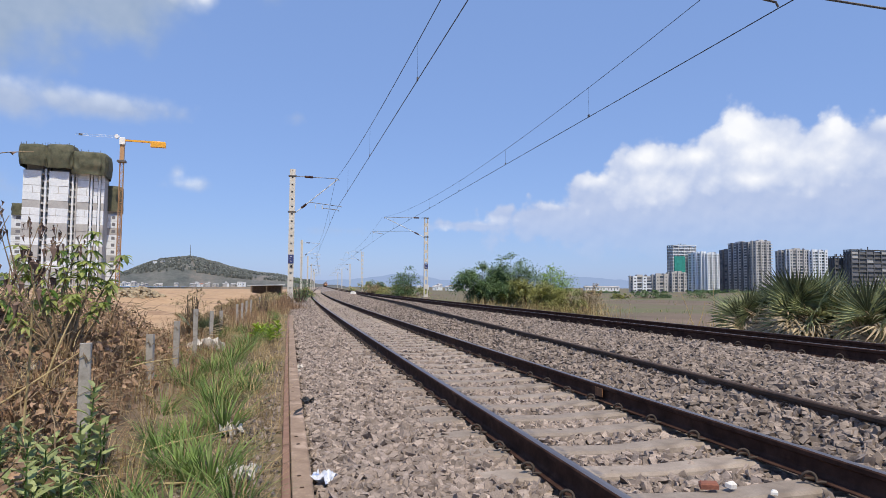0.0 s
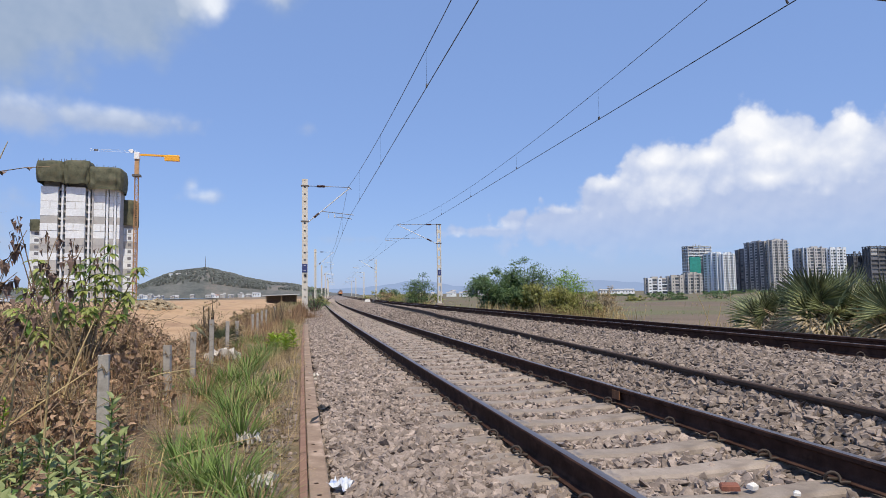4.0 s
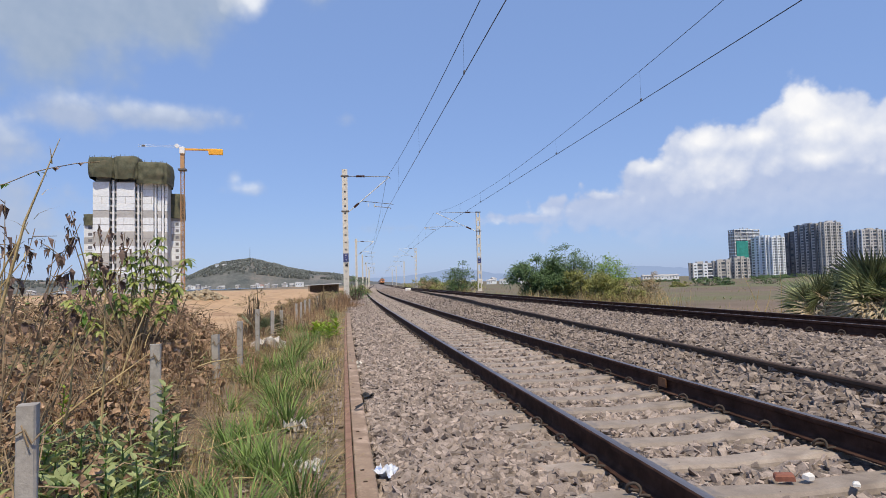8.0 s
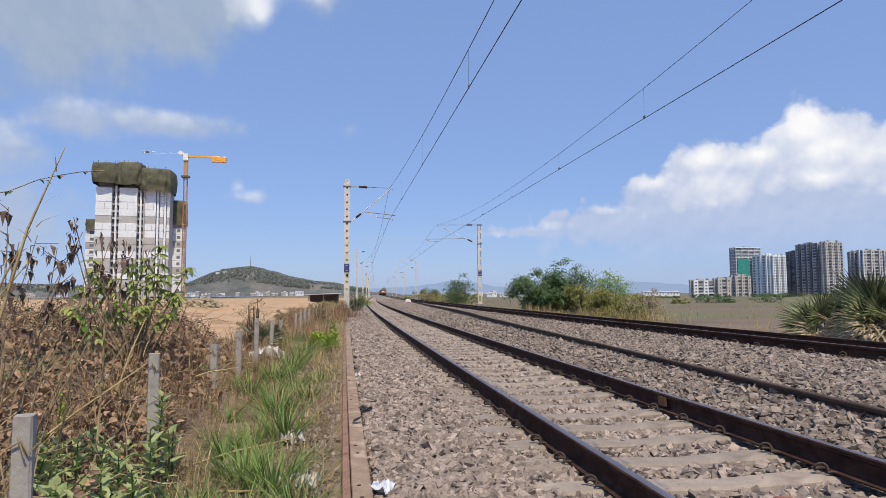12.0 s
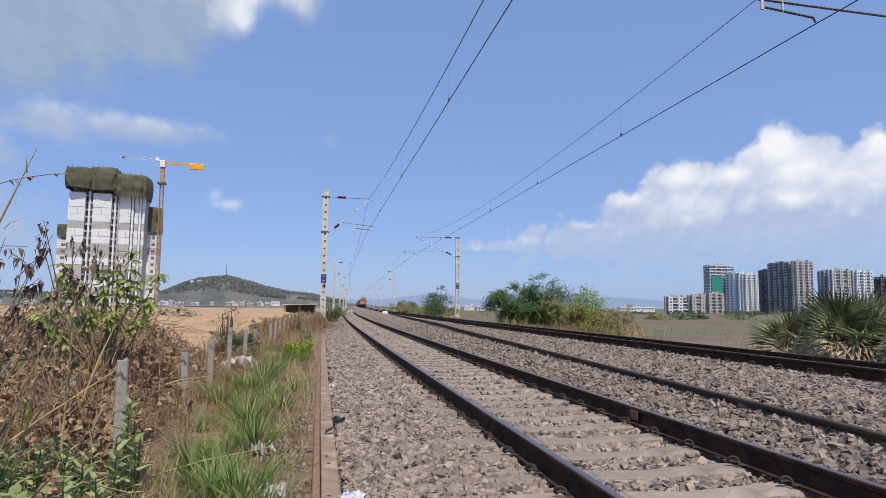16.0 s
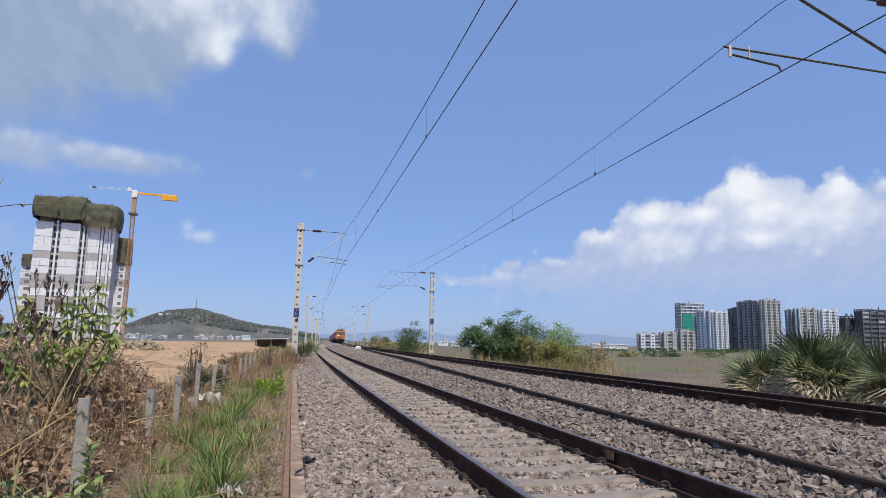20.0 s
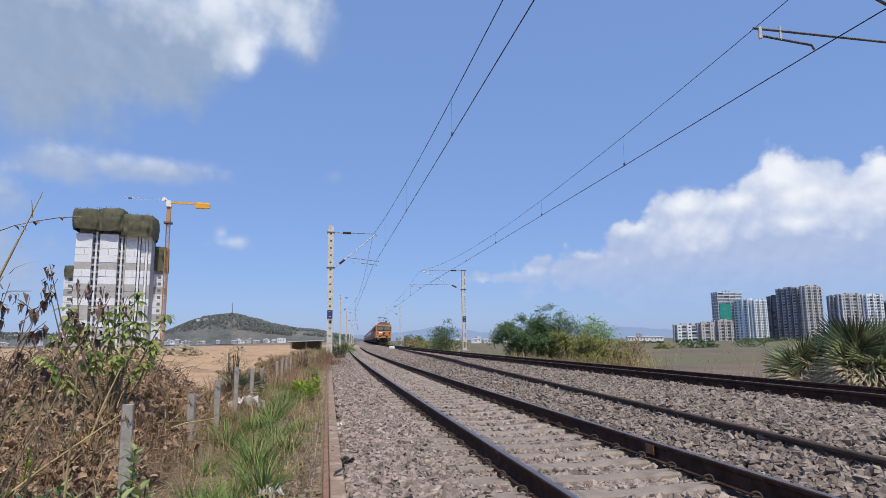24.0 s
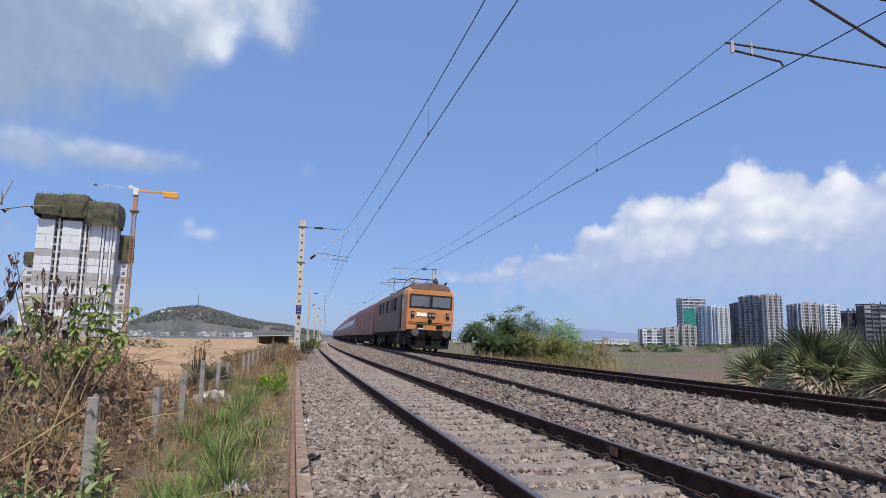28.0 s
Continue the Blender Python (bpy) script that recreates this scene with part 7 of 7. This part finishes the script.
def stones_mesh(name, places, sizes, seed, material=STONE):
    """One mesh of stones at the given places."""
    r = np.random.default_rng(seed)
    verts, faces, n = [], [], 0
    kind = r.integers(0, len(FORMS), len(places))
    for k, (fv, ff) in enumerate(FORMS):
        idx = np.nonzero(kind == k)[0]
        if not len(idx):
            continue
        q = r.normal(size=(len(idx), 4))
        q[:, 1:3] *= 0.33
        q /= np.linalg.norm(q, axis=1, keepdims=True)
        w, x, y, z = q.T
        rot = np.stack([np.stack([1 - 2 * (y * y + z * z), 2 * (x * y - z * w), 2 * (x * z + y * w)], -1), np.stack([2 * (x * y + z * w), 1 - 2 * (x * x + z * z), 2 * (y * z - x * w)], -1), np.stack([2 * (x * z - y * w), 2 * (y * z + x * w), 1 - 2 * (x * x + y * y)], -1)], 1)
        v = np.einsum("nij,kj->nki", rot, fv) * sizes[idx][:, None, None] + places[idx][:, None, :]
        f = ff[None] + (n + np.arange(len(idx)) * len(fv))[:, None, None]
        verts.append(v.reshape(-1, 3))
        faces.append(f.reshape(-1, 3))
        n += len(idx) * len(fv)
    verts, faces = np.concatenate(verts), np.concatenate(faces)
    me = bpy.data.meshes.new(name)
    me.vertices.add(len(verts))
    me.vertices.foreach_set("co", verts.ravel())
    me.loops.add(faces.size)
    me.loops.foreach_set("vertex_index", faces.ravel().astype(np.int32))
    me.polygons.add(len(faces))
    me.polygons.foreach_set("loop_start", np.arange(0, faces.size, 3, dtype=np.int32))
    me.materials.append(material)
    me.update(calc_edges=True)
    me.validate()
    me.shade_flat()
    return me


BED_X, BED_Z = np.array([p[0] for p in BED_LINE]), np.array([p[1] for p in BED_LINE])


def stone_places(count, u0, u1, y0, y1, seed, near_power=1.0):
    r = np.random.default_rng(seed)
    u = r.uniform(u0, u1, count)
    y = y0 + (y1 - y0) * r.random(count) ** near_power
    keep = np.ones(count, bool)
    for x in (RAIL_A, RAIL_B, RAIL_D, RAIL_E):
        keep &= np.abs(u - x) > 0.1
    keep &= ~((np.abs(u - 0.1) < 0.14) & (y < 27.5))
    luck = r.random(count)
    off = np.abs((y - (-1.41) + 0.31) % 0.62 - 0.31)
    inner = (u > RAIL_A) & (u < RAIL_B)
    patchy = np.sin(u * 2.3 + 1.0) * np.sin(y * 0.9) * 0.5 + 0.5
    keep &= ~(inner & (off < 0.14) & (luck > 0.04 + 0.16 * patchy))
    outer = (u > 1.3) & (u <= RAIL_A)
    keep &= ~(outer & (off < 0.135) & (luck > 0.06 + 0.6 * np.clip((1.42 - u) / 0.12, 0, 1)))
    far_in = (u > RAIL_D) & (u < RAIL_E)
    off = np.abs((y - (-0.12) + 0.31) % 0.62 - 0.31)
    keep &= ~(far_in & (off < 0.1) & (luck > 0.3))
    u, y, luck = u[keep], y[keep], luck[keep]
    b = np.where(y < 125, 2.2e-4 * np.maximum(y, 0) ** 2, 3.4375 + 0.055 * (y - 125))
    z = np.interp(u, BED_X, BED_Z) - 0.016 + r.uniform(-0.026, 0.022, len(u))
    z += 0.03 * np.exp(-((u - 6.75) / 0.2) ** 2) - 0.02 * ((u > RAIL_A) & (u < RAIL_B))
    return np.stack([u + b, y, z], 1), r


def add_stones(name, count, box, seed, low, high, power=1.0, material=STONE, label="grey crushed stones"):
    places, r = stone_places(count, *box, seed, power)
    sizes = r.uniform(low, high, len(places))
    ob = new(name, stones_mesh(name, places, sizes, seed, material))
    ob.parent = ballast_bed
    return tagged(ob, label, kind="stuff")


add_stones("ballast_near", 27000, (0.2, 3.8, -3.0, 11.0), 1, 0.022, 0.056)
# darker stones for the bank and the far track's near ballast
DARKER = dict(material=STONE_DARKER, label="darker crushed stones")
add_stones("ballast_bank", 25000, (3.8, 6.9, -3.0, 11.0), 11, 0.022, 0.056, **DARKER)
add_stones("ballast_shoulder", 9000, (0.2, 1.7, 2.0, 9.0), 7, 0.024, 0.052)
add_stones("ballast_middle", 25000, (0.2, 3.8, 10.5, 34.0), 2, 0.028, 0.062, 1.3)
add_stones("ballast_bank_middle", 42000, (3.8, 10.4, 10.5, 34.0), 12, 0.028, 0.062, 1.3, **DARKER)
add_stones("ballast_beyond", 13000, (6.9, 10.6, -3.0, 11.0), 3, 0.026, 0.06, **DARKER)
add_stones("ballast_far", 60000, (0.1, 10.4, 33.0, 120.0), 4, 0.04, 0.075, 1.2)
# stones of the verge, half sunk in soil
r = np.random.default_rng(9)
xy = np.stack([r.uniform(-0.75, -0.02, 1500), r.uniform(2.2, 13, 1500)], 1)
ob = new("verge_stones", stones_mesh("verge_stones", np.array([(x, y, ground_z(x, y) + 0.008) for x, y in xy]), r.uniform(0.012, 0.034, 1500), 9))
ob.parent = ballast_bed
tagged(ob, "scattered stones on soil", kind="stuff")
# the nearest stones singly
places, r = stone_places(520, 0.3, 1.7, 3.3, 5.6, 21)
for i, p in enumerate(places[:300]):
    k = i % len(FORMS)
    if i < len(FORMS):
        me = bpy.data.meshes.new("stone")
        me.from_pydata([tuple(v) for v in FORMS[k][0]], [], [tuple(int(a) for a in f) for f in FORMS[k][1]])
        me.materials.append(STONE)
        me.update()
        FORMS[k] = (*FORMS[k], me)
    ob = new("stone", FORMS[k][2])
    ob.parent = ballast_bed
    size = float(r.uniform(0.03, 0.055))
    ob.matrix_basis = pose(p[0], p[1], p[2] + 0.014, *(float(v) for v in r.uniform(-50, 50, 2)), float(r.uniform(0, 360))) @ Matrix.Scale(size, 4)


# ---------------------------------------------------------------- what moves
def along(y):
    """The pose of a vehicle whose front is over the far track at y."""
    return pose(FAR_MID + bend(y), y, 0.511, 0, 2.66, -math.degrees(math.atan(slope(y))))


def motions():
    times = [i * 0.5 for i in range(57)]
    for ob, back in train:
        walk(ob, [(t, along(38.6 + 21.1 * (28.0 - t) + back)) for t in times])


motions()
